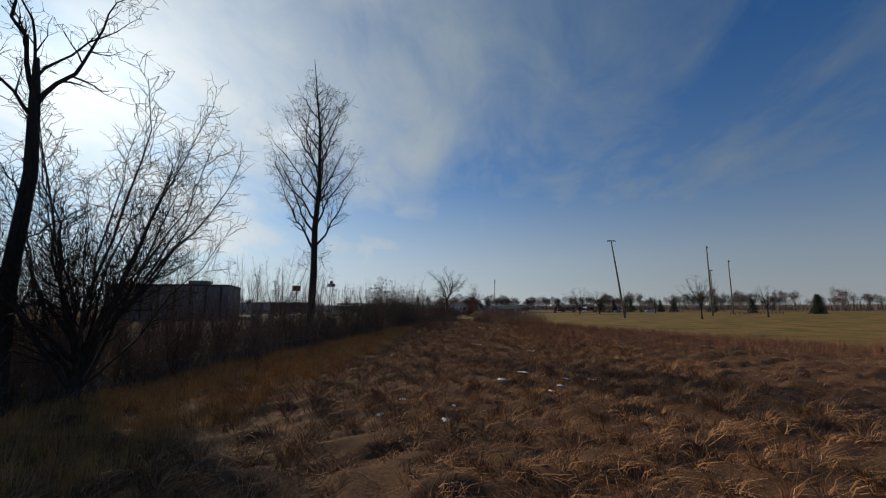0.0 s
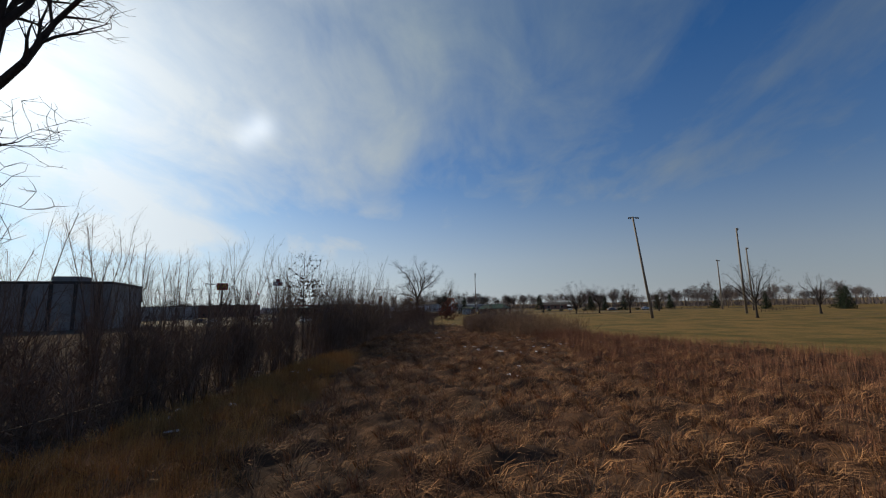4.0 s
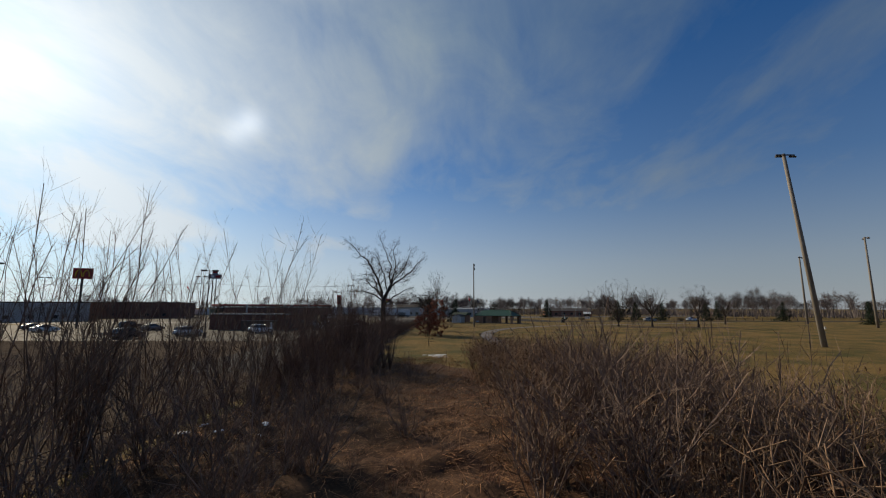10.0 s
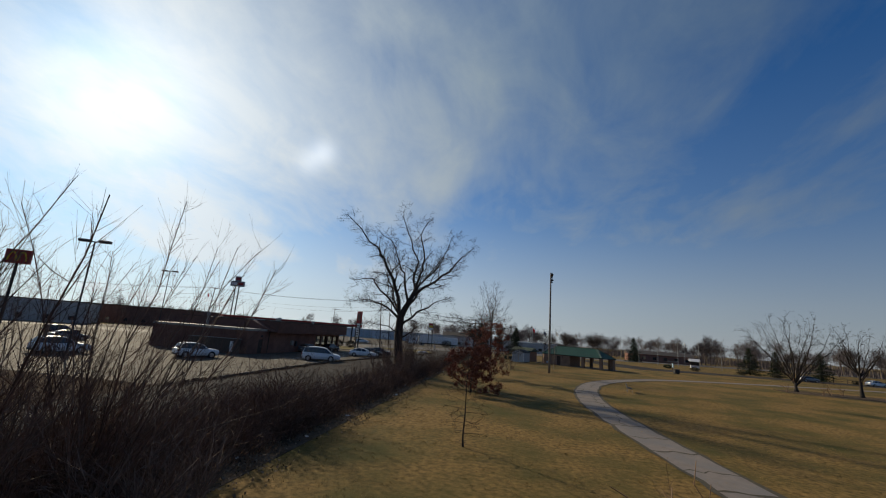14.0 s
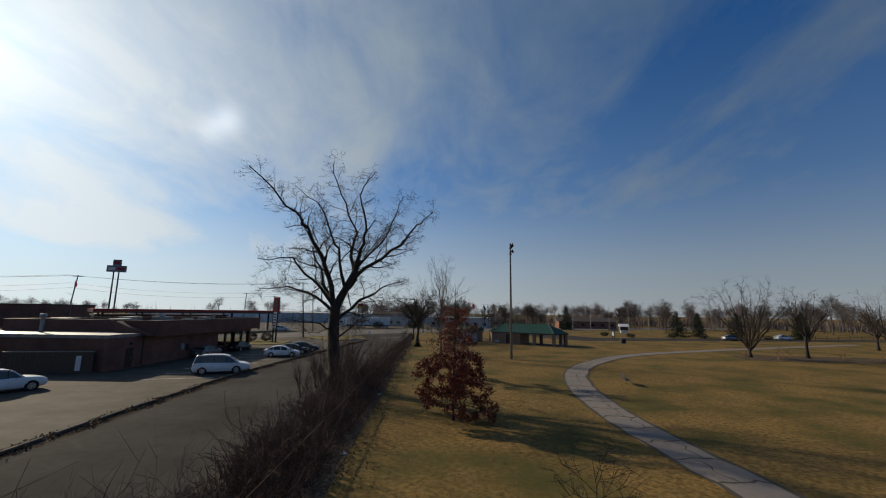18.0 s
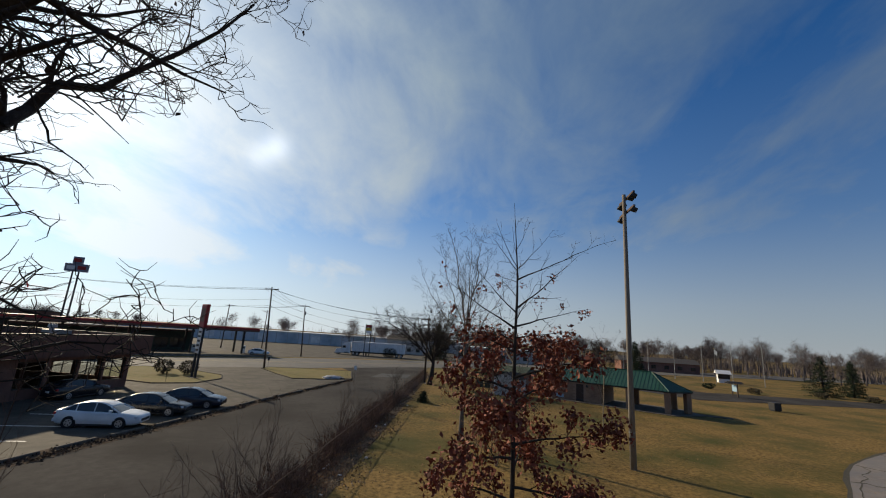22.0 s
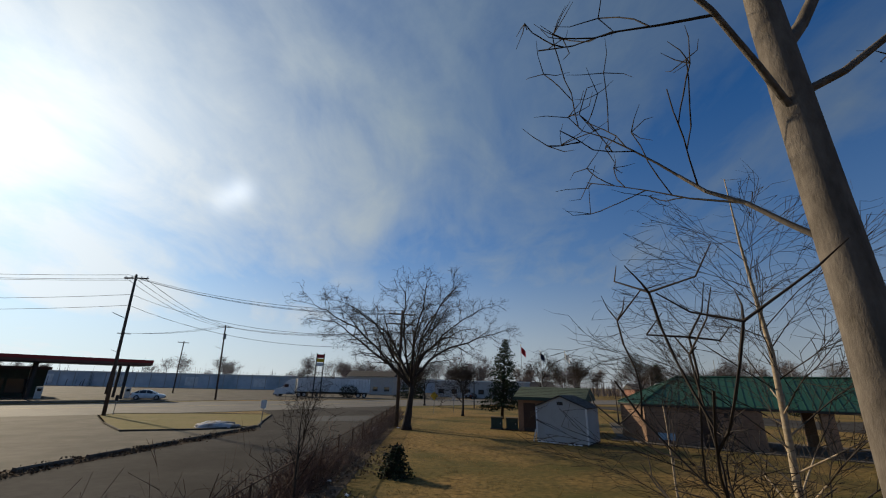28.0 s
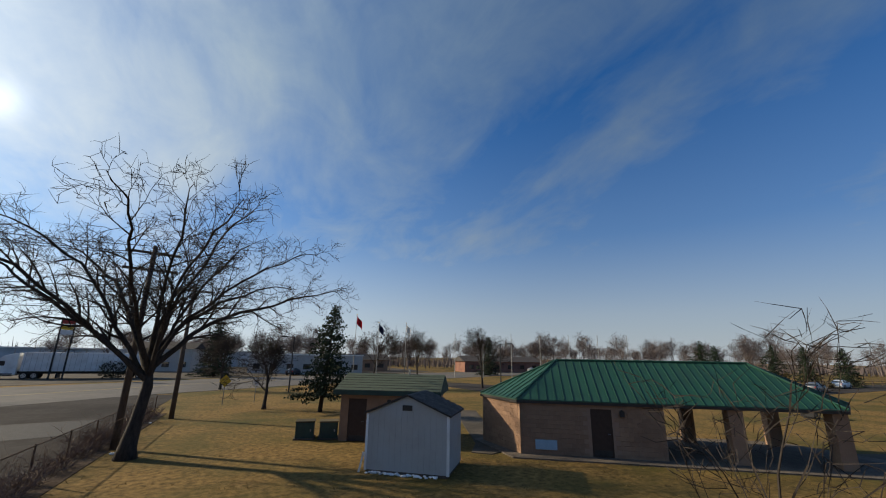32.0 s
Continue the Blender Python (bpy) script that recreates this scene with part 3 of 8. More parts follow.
def tree_parts(top, s, rng, tips, bark, twig, fine=2, flen=0.5, fr=0.006, minr=0.004, droop=0.0, up=0.3, thick=0.03, split=False, thin=0.013):
    """Hang trunk, limbs and twigs of grown segments under the thing top."""
    s = s.copy()
    s[:, 3] = np.maximum(s[:, 3], minr)
    s[:, 7] = np.maximum(s[:, 7], minr * 0.8)
    tr = s[s[:, 8] == 0]
    lim = s[(s[:, 8] > 0) & (s[:, 3] >= thick)]
    tw = s[(s[:, 8] > 0) & (s[:, 3] < thick)]
    root = tr[0].copy()
    flare = (root[0], root[1], root[2] - 0.1, root[3] * 1.5, root[0], root[1], root[2] + root[3] * 1.6, root[3] * 1.02)
    if len(tr) < 2 or np.allclose(tr[1:, 0:3], tr[:-1, 4:7]):
        pts = [tuple(flare[:3]), tuple(flare[4:7])] + [tuple(r[4:7]) for r in tr if r[6] > flare[6] + 0.05]
        rad = [flare[3], flare[7]] + [r[7] for r in tr if r[6] > flare[6] + 0.05]
        part("trunk", bm_tube(pts, rad, 10), bark, top, smooth=True)
    else:
        o = new("trunk", tubes_mesh("trunk", np.vstack([tr[:, :8], [flare]]), 9, bark))
        o.data.shade_smooth()
        o.parent = top
    if len(lim):
        ids = np.unique(lim[:, 9]) if split and lim.shape[1] > 9 else [None]
        for i in ids:
            rows = lim if i is None else lim[lim[:, 9] == i]
            o = new("limb" if split else "branching", tubes_mesh("limb", rows[:, :8], 7 if split else 6, bark))
            o.data.shade_smooth()
            o.parent = top
            if not split:
                tagged(o, kind="stuff")
    rows = [r[:8] for r in tw]
    if fine:
        rows += fine_twigs(rng, tips, fine, flen, fr, droop, up)
    if rows:
        stuff(new("twig_crown", twigs_mesh("twig_crown", rows, twig, thin)), top)
    return top


def limbed(rng, trunk, limbs, spacing=0.9, side=2.2, wig=0.16, up=0.25, depth=3, angle=0.85, shrink=0.55, r_in=0.62, zmin=0.0):
    """A tree from its trunk line (x, y, z, r) and its main limbs: (height on the trunk, end point, sag, radius).
    Limbs bend from the trunk to their end, and carry side branches that get shorter outwards."""
    rows, tips = [], []
    trunk = np.array(trunk, float)
    for a, b in zip(trunk[:-1], trunk[1:]):
        rows.append((*a, *b, 0, 0))

    def poly(pts, rad, level, ident):
        for i in range(len(pts) - 1):
            rows.append((*pts[i], rad[i], *pts[i + 1], rad[i + 1], level, ident))

    def offshoots(pts, rad, level, ident, reach):
        seg = np.linalg.norm(np.diff(pts, axis=0), axis=1)
        total = seg.sum()
        if level >= depth or total < 0.25:
            tips.append(pts[-1])
            return
        sp = spacing * (0.62 ** (level - 1))
        n = max(2, int(total / sp))
        cum = np.concatenate([[0], np.cumsum(seg)])
        turn = rng.uniform(0, 6.28)
        for k in range(n):
            f = 0.18 + 0.82 * (k + rng.random() * 0.8) / n
            d0 = min(f, 0.985) * total
            i = min(np.searchsorted(cum, d0) - 1, len(seg) - 1)
            w = (d0 - cum[i]) / seg[i]
            p = pts[i] * (1 - w) + pts[i + 1] * w
            r = rad[i] * (1 - w) + rad[i + 1] * w
            ax = (pts[i + 1] - pts[i]) / seg[i]
            e1 = np.cross(ax, [0.0, 0.0, 1.0]) + rng.normal(size=3) * 0.05
            e1 /= np.linalg.norm(e1)
            e2 = np.cross(e1, ax)
            turn += 2.4 + rng.normal(0, 0.4)
            sd = e1 * math.cos(turn) + e2 * math.sin(turn)
            an = angle * rng.uniform(0.7, 1.25)
            d = ax * math.cos(an) + sd * math.sin(an)
            ln = reach * (1.05 - 0.65 * f) * rng.uniform(0.55, 1.2)
            m = 4
            q, rr = [p], [r * r_in]
            for j in range(m):
                d = d + rng.normal(size=3) * wig + np.array([0, 0, up * 0.4])
                d /= np.linalg.norm(d)
                nx = q[-1] + d * ln / m
                if nx[2] < zmin:
                    nx[2] = zmin
                q.append(nx)
                rr.append(r * r_in * (1 - 0.75 * (j + 1) / m))
            poly(q, rr, level + 1, ident)
            offshoots(np.array(q), rr, level + 1, ident, reach * shrink)

    for k, (z0, end, sag, r) in enumerate(limbs):
        i = min(max(np.searchsorted(trunk[:, 2], z0) - 1, 0), len(trunk) - 2)
        w = (z0 - trunk[i, 2]) / (trunk[i + 1, 2] - trunk[i, 2])
        a = trunk[i, :3] * (1 - w) + trunk[i + 1, :3] * w
        way = np.array(end, float).reshape(-1, 3)
        e = way[-1]
        c = (a + e) / 2 + np.array([0, 0, sag])
        knots = np.vstack([a, way]) if len(way) > 1 else None
        n = 9 if knots is None else 3 * (len(knots) - 1) + 1
        pts, rad = [], []
        drift = np.zeros(3)
        for j in range(n + 1):
            u = j / n
            drift = drift * 0.7 + rng.normal(size=3) * wig * 0.9 * np.linalg.norm(e - a) / n
            if knots is None:
                q = a * (1 - u) ** 2 + 2 * c * u * (1 - u) + e * u * u
            else:                                 # a crooked limb that bends at its knots
                v = u * (len(knots) - 1)
                q = np.array([np.interp(v, np.arange(len(knots)), knots[:, i_]) for i_ in range(3)])
            pts.append(q + drift * min(1, 3 * u))
            rad.append(r * (1 - 0.86 * u ** 0.8))
        poly(pts, rad, 1, k + 1)
        offshoots(np.array(pts), rad, 1, k + 1, side)
        tips.append(pts[-1])
    return np.array(rows), tips
# ---------------------------------------------------------------- ground
def fence_x(y):
    """The fence runs nearly along y."""
    return -12.6 + 0.0395 * (y - 50.0)


def ground_sheet():
    n = 70
    g = np.linspace(-1, 1, n)
    g = np.sign(g) * (0.06 * np.abs(g) + 0.94 * np.abs(g) ** 4)
    xs, ys = g * 1400, g * 1500 + 140
    X, Y = np.meshgrid(xs, ys)
    Z = np.zeros_like(X)
    verts = np.stack([X.ravel(), Y.ravel(), Z.ravel()], 1)
    i = np.arange(n * n).reshape(n, n)
    faces = np.stack([i[:-1, :-1].ravel(), i[:-1, 1:].ravel(), i[1:, 1:].ravel(), i[1:, :-1].ravel()], 1)
    return tagged(new("ground", quads_mesh("ground", verts, faces, "lawn")), "dry winter lawn, straw brown with faint green", "lawn", kind="structure")


ground_sheet()


def slab(name, pts, z, material, label, category):
    return tagged(part(name, bm_poly(pts, -0.05, z), material), label, category, kind="structure")


slab("field_soil", [(-13.5, -60), (60, -60), (56, 20), (46, 45), (33, 64), (26, 74), (21.6, 86), (15, 98), (10, 106), (6, 116), (4.2, 119), (3.0, 122.2), (1.6, 123.0), (0.4, 125.4), (-1.4, 124.6), (-2.6, 126.4), (-4.4, 126.0), (-5.6, 128.4), (-7.2, 128.0), (fence_x(131) + 1, 131), (fence_x(131), 131)] + [(fence_x(-60), -60)], 0.012, "field", "rough ground with matted brown dead grass", "field")
def heave(x, y):
    """Height of the hummocks in the rough field, nothing outside it."""
    x, y = np.asarray(x, float), np.asarray(y, float)
    s = 0.0
    for k, (fx_, fy_, a) in enumerate(((1.1, 0.7, 1.0), (-0.8, 1.5, 0.9), (2.3, 1.1, 0.75), (1.4, -2.6, 0.7), (3.6, 2.9, 0.5), (-3.1, 4.2, 0.45), (5.6, -4.3, 0.3), (6.1, 5.2, 0.25))):
        s = s + a * np.sin(fx_ * x + fy_ * y + 1.7 * k + 0.9 * np.sin(0.37 * x * fy_ - 0.29 * y * fx_ + k))
    z = 0.012 + 0.16 * np.clip(s * 0.62 + 0.9, 0.0, 3.2)
    left = fence_x(y) + 0.4
    right = np.interp(y, [-20, 20, 60, 74, 86, 98, 116], [33, 33, 33, 25, 20.6, 14, 5])
    m = np.clip((x - left) / 1.5, 0, 1) * np.clip((right - x) / 1.5, 0, 1) * np.clip((y + 8) / 3, 0, 1) * np.clip((112 - y) / 10, 0, 1)
    return z * m


def hummocks():
    xs, ys = np.arange(-15, 33.5, 0.3), np.arange(-8, 112.1, 0.3)
    X, Y = np.meshgrid(xs, ys)
    rng = np.random.default_rng(4)
    X, Y = X + rng.normal(0, 0.06, X.shape), Y + rng.normal(0, 0.06, X.shape)
    Z = heave(X, Y)
    Z = np.where(Z > 0.002, Z + 0.014 + np.abs(rng.normal(0, 0.018, X.shape)), -0.02)
    n, m = X.shape
    i = np.arange(n * m).reshape(n, m)
    faces = np.stack([i[:-1, :-1].ravel(), i[:-1, 1:].ravel(), i[1:, 1:].ravel(), i[1:, :-1].ravel()], 1)
    faces = faces[(Z.ravel()[faces] > 0).any(axis=1)]
    me = quads_mesh("field_hummocks", np.stack([X.ravel(), Y.ravel(), Z.ravel()], 1), faces, "field")
    return tagged(new("field_hummocks", me), "hummocky ground of matted brown dead grass", "field", kind="structure")


hummocks()
slab("verge", [(fence_x(131) - 1.2, 131), (fence_x(131) + 1.6, 131), (fence_x(246) + 0.8, 246), (fence_x(246) - 0.6, 246)], 0.016, "leaf_litter", "strip of dead leaves along the fence", "leaf litter")
slab("alley", [(fence_x(120) - 1, 120), (fence_x(246) - 0.5, 246), (-5.2, 262), (-9.5, 262.5), (-21, 248.5), (-18.2, 243.2), (-16.6, 236), (-15, 231), (-17.6, 215), (-19.6, 200), (-22.3, 180), (-22.6, 165), (-22.6, 120)], 0.02, "asphalt", "dark asphalt service lane", "asphalt lane")
slab("scrub_lot", [(-13, -60), (fence_x(40), 40), (fence_x(120) - 1.01, 120), (-22.31, 120), (-22.31, 150), (-150, 150), (-150, -60)], 0.012, "leaf_litter", "dark rough ground behind the fence", "scrub")
slab("car_park", [(-22.3, 150.01), (-22.3, 180), (-19.3, 200), (-17.3, 215), (-14.8, 231), (-22.2, 226.5), (-27.0, 233), (-32.2, 240), (-50, 240), (-120, 236), (-120, 150.01)], 0.03, "concrete", "pale worn concrete car park", "car park")
slab("street", [(-300, 194), (-75, 217), (-56, 224), (-41, 232.6), (-24, 245.6), (-9, 261.5), (10, 275), (60, 297), (200, 345), (200, 366), (54, 318), (4, 298), (-13, 285), (-36, 267), (-54, 246), (-80, 233), (-300, 212)], 0.035, "road", "pale worn street with two lanes", "street")


KERB = [(-22.6, 150), (-22.6, 165), (-22.2, 180), (-19.5, 200), (-17.5, 215), (-15.2, 229)]
slab("kerb_dirt", [(x + 0.1, y) for x, y in KERB] + [(x + 0.75 + 0.3 * (k % 2), y) for k, (x, y) in reversed(list(enumerate(KERB)))], 0.026, "leaf_litter", "strip of dirt and dead leaves along the kerb", "leaf litter")


def walkway():
    cl = [(10.5, 120), (10.1, 135), (9.7, 143), (9.3, 152), (9.3, 160), (10.1, 167), (11.4, 173.5), (14.4, 181.8), (20.6, 191.2), (33.5, 202.5), (60, 214), (110, 232)]
    pts = []
    for i in range(len(cl) - 1):
        p0, p1, p2, p3 = [Vector(cl[max(0, min(len(cl) - 1, k))]) for k in (i - 1, i, i + 1, i + 2)]
        for k in range(6):
            u = k / 6
            pts.append(0.5 * ((2 * p1) + (p2 - p0) * u + (2 * p0 - 5 * p1 + 4 * p2 - p3) * u * u + (3 * p1 - p0 - 3 * p2 + p3) * u ** 3))
    left, right = [], []
    for i, p in enumerate(pts):
        d = (pts[min(i + 1, len(pts) - 1)] - pts[max(i - 1, 0)]).normalized()
        nrm = Vector((-d.y, d.x))
        left.append(p + nrm * 1.2)
        right.append(p - nrm * 1.2)
    slab("footpath", [tuple(p) for p in left] + [tuple(p) for p in right[::-1]], 0.03, "path", "worn grey asphalt footpath with cracks", "footpath")
    return pts


PATH_LINE = walkway()
# ---------------------------------------------------------------- pavilion
def under(parent, name, mesh, loc=(0, 0, 0), rot=(0, 0, 0), label=""):
    o = new(name, mesh)
    o.parent = parent
    o.location, o.rotation_euler = loc, rot
    if label:
        tagged(o, label)
    return o


def block_wall(parent, p, along, length, height, bw=0.4, bh=0.2, t=0.02, gaps=(), seed=1, material="block"):
    """Courses of blocks standing proud of the wall core; gaps are (u0, u1, z0, z1) left free."""
    bm = bm_box(0.006, bw - 0.006, -t, 0.004, 0.006, bh - 0.006)
    me = bpy.data.meshes.new("block")
    bm.to_mesh(me)
    me.materials.append(M[material])
    bm = bm_box(0.006, bw / 2 - 0.006, -t, 0.004, 0.006, bh - 0.006)
    half = bpy.data.meshes.new("half_block")
    bm.to_mesh(half)
    half.materials.append(M[material])
    ang = math.atan2(along[1], along[0])
    rows = int(round(height / bh))
    for r in range(rows):
        u = 0.0
        first = r % 2 == 1
        while u < length - 0.05:
            w = bw / 2 if (first or u + bw > length + 0.05) else bw
            first = False
            z = r * bh
            if not any(u + w > g[0] + 0.03 and u < g[1] - 0.03 and z + bh > g[2] + 0.03 and z < g[3] - 0.03 for g in gaps):
                under(parent, "block", me if w == bw else half, (p[0] + along[0] * u, p[1] + along[1] * u, z), (0, 0, ang))
            u += w


def door(parent, u0, y, w, h, material, z=0.0, out=-1):
    """A flush door in a steel frame, set in a wall that faces -y."""
    d = part("door", bm_box(u0, u0 + w, y - 0.045, y, z + 0.02, z + h, 0.008), material, parent)
    f = bmesh.new()
    for x0, x1, z0, z1 in ((u0 - 0.07, u0, z, z + h + 0.07), (u0 + w, u0 + w + 0.07, z, z + h + 0.07), (u0, u0 + w, z + h, z + h + 0.07)):
        bm_box(x0, x1, y - 0.06, y, z0, z1, 0, f)
    part("door_frame", f, material, parent)
    k = bm_tube([(u0 + w - 0.1, y - 0.045, z + 1.0), (u0 + w - 0.1, y - 0.1, z + 1.0), (u0 + w - 0.2, y - 0.1, z + 1.0)], 0.014, 6)
    part("handle", k, "galv", d)
    part("kick_plate", bm_box(u0 + 0.06, u0 + w - 0.06, y - 0.052, y - 0.045, z + 0.05, z + 0.3), "trim_dark", d)
    return d


def pavilion(m):
    """Long six-sided plan: straight front and back, a point at each end."""
    L, W, pt, o, he, hr, ins, wl = 13.9, 5.7, 1.95, 0.12, 2.49, 4.33, 2.15, 6.5
    top = thing("park_pavilion", m, "tan block park pavilion with green standing-seam hip roof and open end", "pavilion")
    part("slab", bm_poly([(-0.3, -0.9), (L + 0.6, -0.9), (L + pt + 1.2, W / 2), (L + 0.6, W + 0.8), (-0.3, W + 0.8), (-pt - 0.5, W / 2)], -0.1, 0.06), "concrete_dark", top)
    dx0, dx1, t = 3.35, 4.3, 0.2
    core = None
    for pts, z0 in (([(0, 0), (dx0, 0), (dx0, t), (0.1, t)], 0.06), ([(dx1, 0), (wl, 0), (wl, t), (dx1, t)], 0.06), ([(dx0, 0), (dx1, 0), (dx1, t), (dx0, t)], 2.14),
                    ([(wl - t, t), (wl, t), (wl, W - t), (wl - t, W - t)], 0.06), ([(0.1, W - t), (wl, W - t), (wl, W), (0, W)], 0.06),
                    ([(-pt, W / 2), (0, 0), (0.1, t), (-pt + 0.24, W / 2)], 0.06), ([(-pt, W / 2), (-pt + 0.24, W / 2), (0.1, W - t), (0, W)], 0.06)):
        w = part("wall", bm_poly(pts, z0, he - 0.1), "mortar", top)
        core = core or w
    block_wall(core, (0, 0), (1, 0), wl, 2.4, gaps=((dx0, dx1, 0, 2.14),), seed=3)
    sl = math.hypot(pt, W / 2)
    block_wall(core, (-pt, W / 2), (pt / sl, -W / 2 / sl), sl, 2.4, seed=4)
    door(top, dx0 + 0.02, 0.08, dx1 - dx0 - 0.04, 2.06, "door_brown", 0.06)
    part("wall_lamp", bm_prism([(4.65, 1.85), (4.85, 1.85), (4.85, 2.08), (4.75, 2.15), (4.65, 2.08)], -0.16, -0.02), "iron", top)
    part("vent_panel", bm_box(0.75, 1.75, -0.09, -0.02, 0.28, 0.70, 0.01), "tarp_blue", top)
    for x, y, r in ((9.6, 0.32, 0), (L - 0.2, 0.34, 0), (9.4, W - 0.34, 0), (L - 0.2, W - 0.34, 0), (L + pt - 0.45, W / 2, 45)):
        c = part("column", bm_box(-0.3, 0.3, -0.3, 0.3, 0.06, he - 0.1, 0.012), "block", top)
        c.location, c.rotation_euler = (x, y, 0), (0, 0, radians(r))
    # roof: six eave edges, two hipped ends that come to a point
    k = (pt + o * 1.2) / pt
    E = [Vector((0 - o * .55, -o)), Vector((L + o * .55, -o)), Vector((L + pt * k, W / 2)), Vector((L + o * .55, W + o)), Vector((-o * .55, W + o)), Vector((-pt * k, W / 2))]
    R = [Vector((ins, W / 2)), Vector((L - ins, W / 2))]
    faces = [([0, 1], [1, 0]), ([1, 2], [1]), ([2, 3], [1]), ([3, 4], [0, 1]), ([4, 5], [0]), ([5, 0], [0])]
    bm = bmesh.new()
    ev = [bm.verts.new((p.x, p.y, he)) for p in E]
    uv_ = [bm.verts.new((p.x, p.y, he - 0.05)) for p in E]
    rv = [bm.verts.new((p.x, p.y, hr)) for p in R]
    for e, r in faces:
        bm.faces.new([ev[i] for i in e] + [rv[i] for i in r])
        bm.faces.new((ev[e[1]], ev[e[0]], uv_[e[0]], uv_[e[1]]))
    bm.faces.new(uv_[::-1])
    bmesh.ops.recalc_face_normals(bm, faces=bm.faces)
    roof = part("roof", bm, "roof_green", top)
    part("fascia", bm_poly([(p.x * 1.0 + (0.02 if p.x > L / 2 else -0.02), p.y + (0.02 if p.y > W / 2 else -0.02 if p.y < W / 2 - .1 else 0)) for p in E], he - 0.17, he - 0.052), "trim_dark", top)
    for e, r in faces:
        p0, p1 = E[e[0]], E[e[1]]
        d = (p1 - p0)
        ln = d.length
        d = d / ln
        n = Vector((-d.y, d.x))
        full = (R[r[0]] - p0).dot(n)
        # the face in edge coordinates: along the eave, and up from it
        up = [((R[i] - p0).dot(d), full) for i in r]
        lo, hi = min(q[0] for q in up), max(q[0] for q in up)
        a = 0.2
        while a < ln - 0.1:
            f = 1.0 if lo <= a <= hi else (a / lo if a < lo else (ln - a) / (ln - hi))
            q0, q1 = p0 + d * a, p0 + d * a + n * full * f
            part("seam", bm_tube([(q0.x, q0.y, he + 0.02), (q1.x, q1.y, he + (hr - he) * f + 0.02)], 0.02, 4), "roof_green", roof)
            a += 0.41
    caps = [(E[i], R[0] if i in (0, 4, 5) else R[1]) for i in range(6)]
    for p, q in caps:
        part("ridge_cap", bm_tube([(p.x, p.y, he + 0.03), (q.x, q.y, hr + 0.03)], 0.05, 6), "roof_green", roof)
    part("ridge_cap", bm_tube([(R[0].x, R[0].y, hr + 0.03), (R[1].x, R[1].y, hr + 0.03)], 0.06, 6), "roof_green", roof)
    part("roof_vent", bm_tube([(0.8, W * 0.56, 3.5), (0.8, W * 0.56, 3.82), (0.8, W * 0.56, 3.9)], [0.22, 0.24, 0.08], 12), "galv", roof)


pavilion(at(12.92, 225.5, -35.9))


# ---------------------------------------------------------------- shed and hut
def shed(m):
    W, D, he, hp = 3.35, 2.5, 2.18, 2.86
    top = thing("garden_shed", m, "pale grey garden shed with dark shingle roof on the lawn", "shed")
    part("base", bm_box(0.02, W - 0.02, 0.02, D - 0.02, 0.0, 0.1), "wood_dark", top)
    body = part("wall", bm_prism([(0, 0.1), (W, 0.1), (W, he), (W / 2, hp), (0, he)], 0, D), "siding", top)
    n = 14
    for k in range(n + 1):                      # grooves between the siding panels, as battens
        x = W * k / n
        z = he + (hp - he) * (1 - abs(x - W / 2) / (W / 2))
        part("batten", bm_box(max(x - 0.012, 0), min(x + 0.012, W), -0.006, 0.002, 0.12, z - 0.07), "siding", body)
    for x in (0.0, W):
        part("corner_trim", bm_box(x - 0.05, x + 0.05, -0.02, 0.08, 0.08, he - 0.02), "white", top)
    part("gable_vent", bm_box(W / 2 - 0.2, W / 2 + 0.2, -0.03, 0.0, 2.32, 2.52), "trim_dark", top)
    for s in (0, 1):
        bm = bmesh.new()
        x0 = -0.12 if s == 0 else W + 0.12
        sl = (hp - he) / (W / 2)
        z0 = he - 0.12 * sl + 0.02
        p = [(x0, -0.12, z0), (W / 2, -0.12, hp + 0.02), (W / 2, D + 0.12, hp + 0.02), (x0, D + 0.12, z0)]
        a = [bm.verts.new(q) for q in p]
        b = [bm.verts.new((q[0], q[1], q[2] + 0.05)) for q in p]
        bm.faces.new(b), bm.faces.new(a[::-1])
        for i in range(4):
            bm.faces.new((a[i], a[(i + 1) % 4], b[(i + 1) % 4], b[i]))
        bmesh.ops.recalc_face_normals(bm, faces=bm.faces)
        rf = part("roof", bm, "trim_dark", top)
        ln = math.hypot(W / 2 + 0.12, hp + 0.02 - z0)
        ang = math.atan2(hp + 0.02 - z0, W / 2 + 0.12)
        sh = bm_box(0.004, 0.296, -0.004, 0.15, 0.0, 0.012)
        me = bpy.data.meshes.new("shingle")
        sh.to_mesh(me)
        me.materials.append(M["shingle"])
        for r in range(int(ln / 0.14)):
            d = r * 0.14
            for c in range(-1, 10):
                y = -0.12 + c * 0.3 + (0.15 if r % 2 else 0)
                if y < -0.13 or y + 0.3 > D + 0.28:
                    continue
                x = x0 + math.cos(ang) * d * (1 if s == 0 else -1)
                z = z0 + math.sin(ang) * d + 0.052
                o = new("shingle", me)
                o.parent = rf
                o.matrix_local = Matrix.Translation((x, y, z)) @ (Matrix.Rotation(math.pi / 2, 4, "Z") @ Matrix.Scale(-1, 4, (0, 1, 0)) if s == 0 else Matrix.Rotation(math.pi / 2, 4, "Z")) @ Matrix.Rotation(ang + 0.04, 4, "X")
    return top


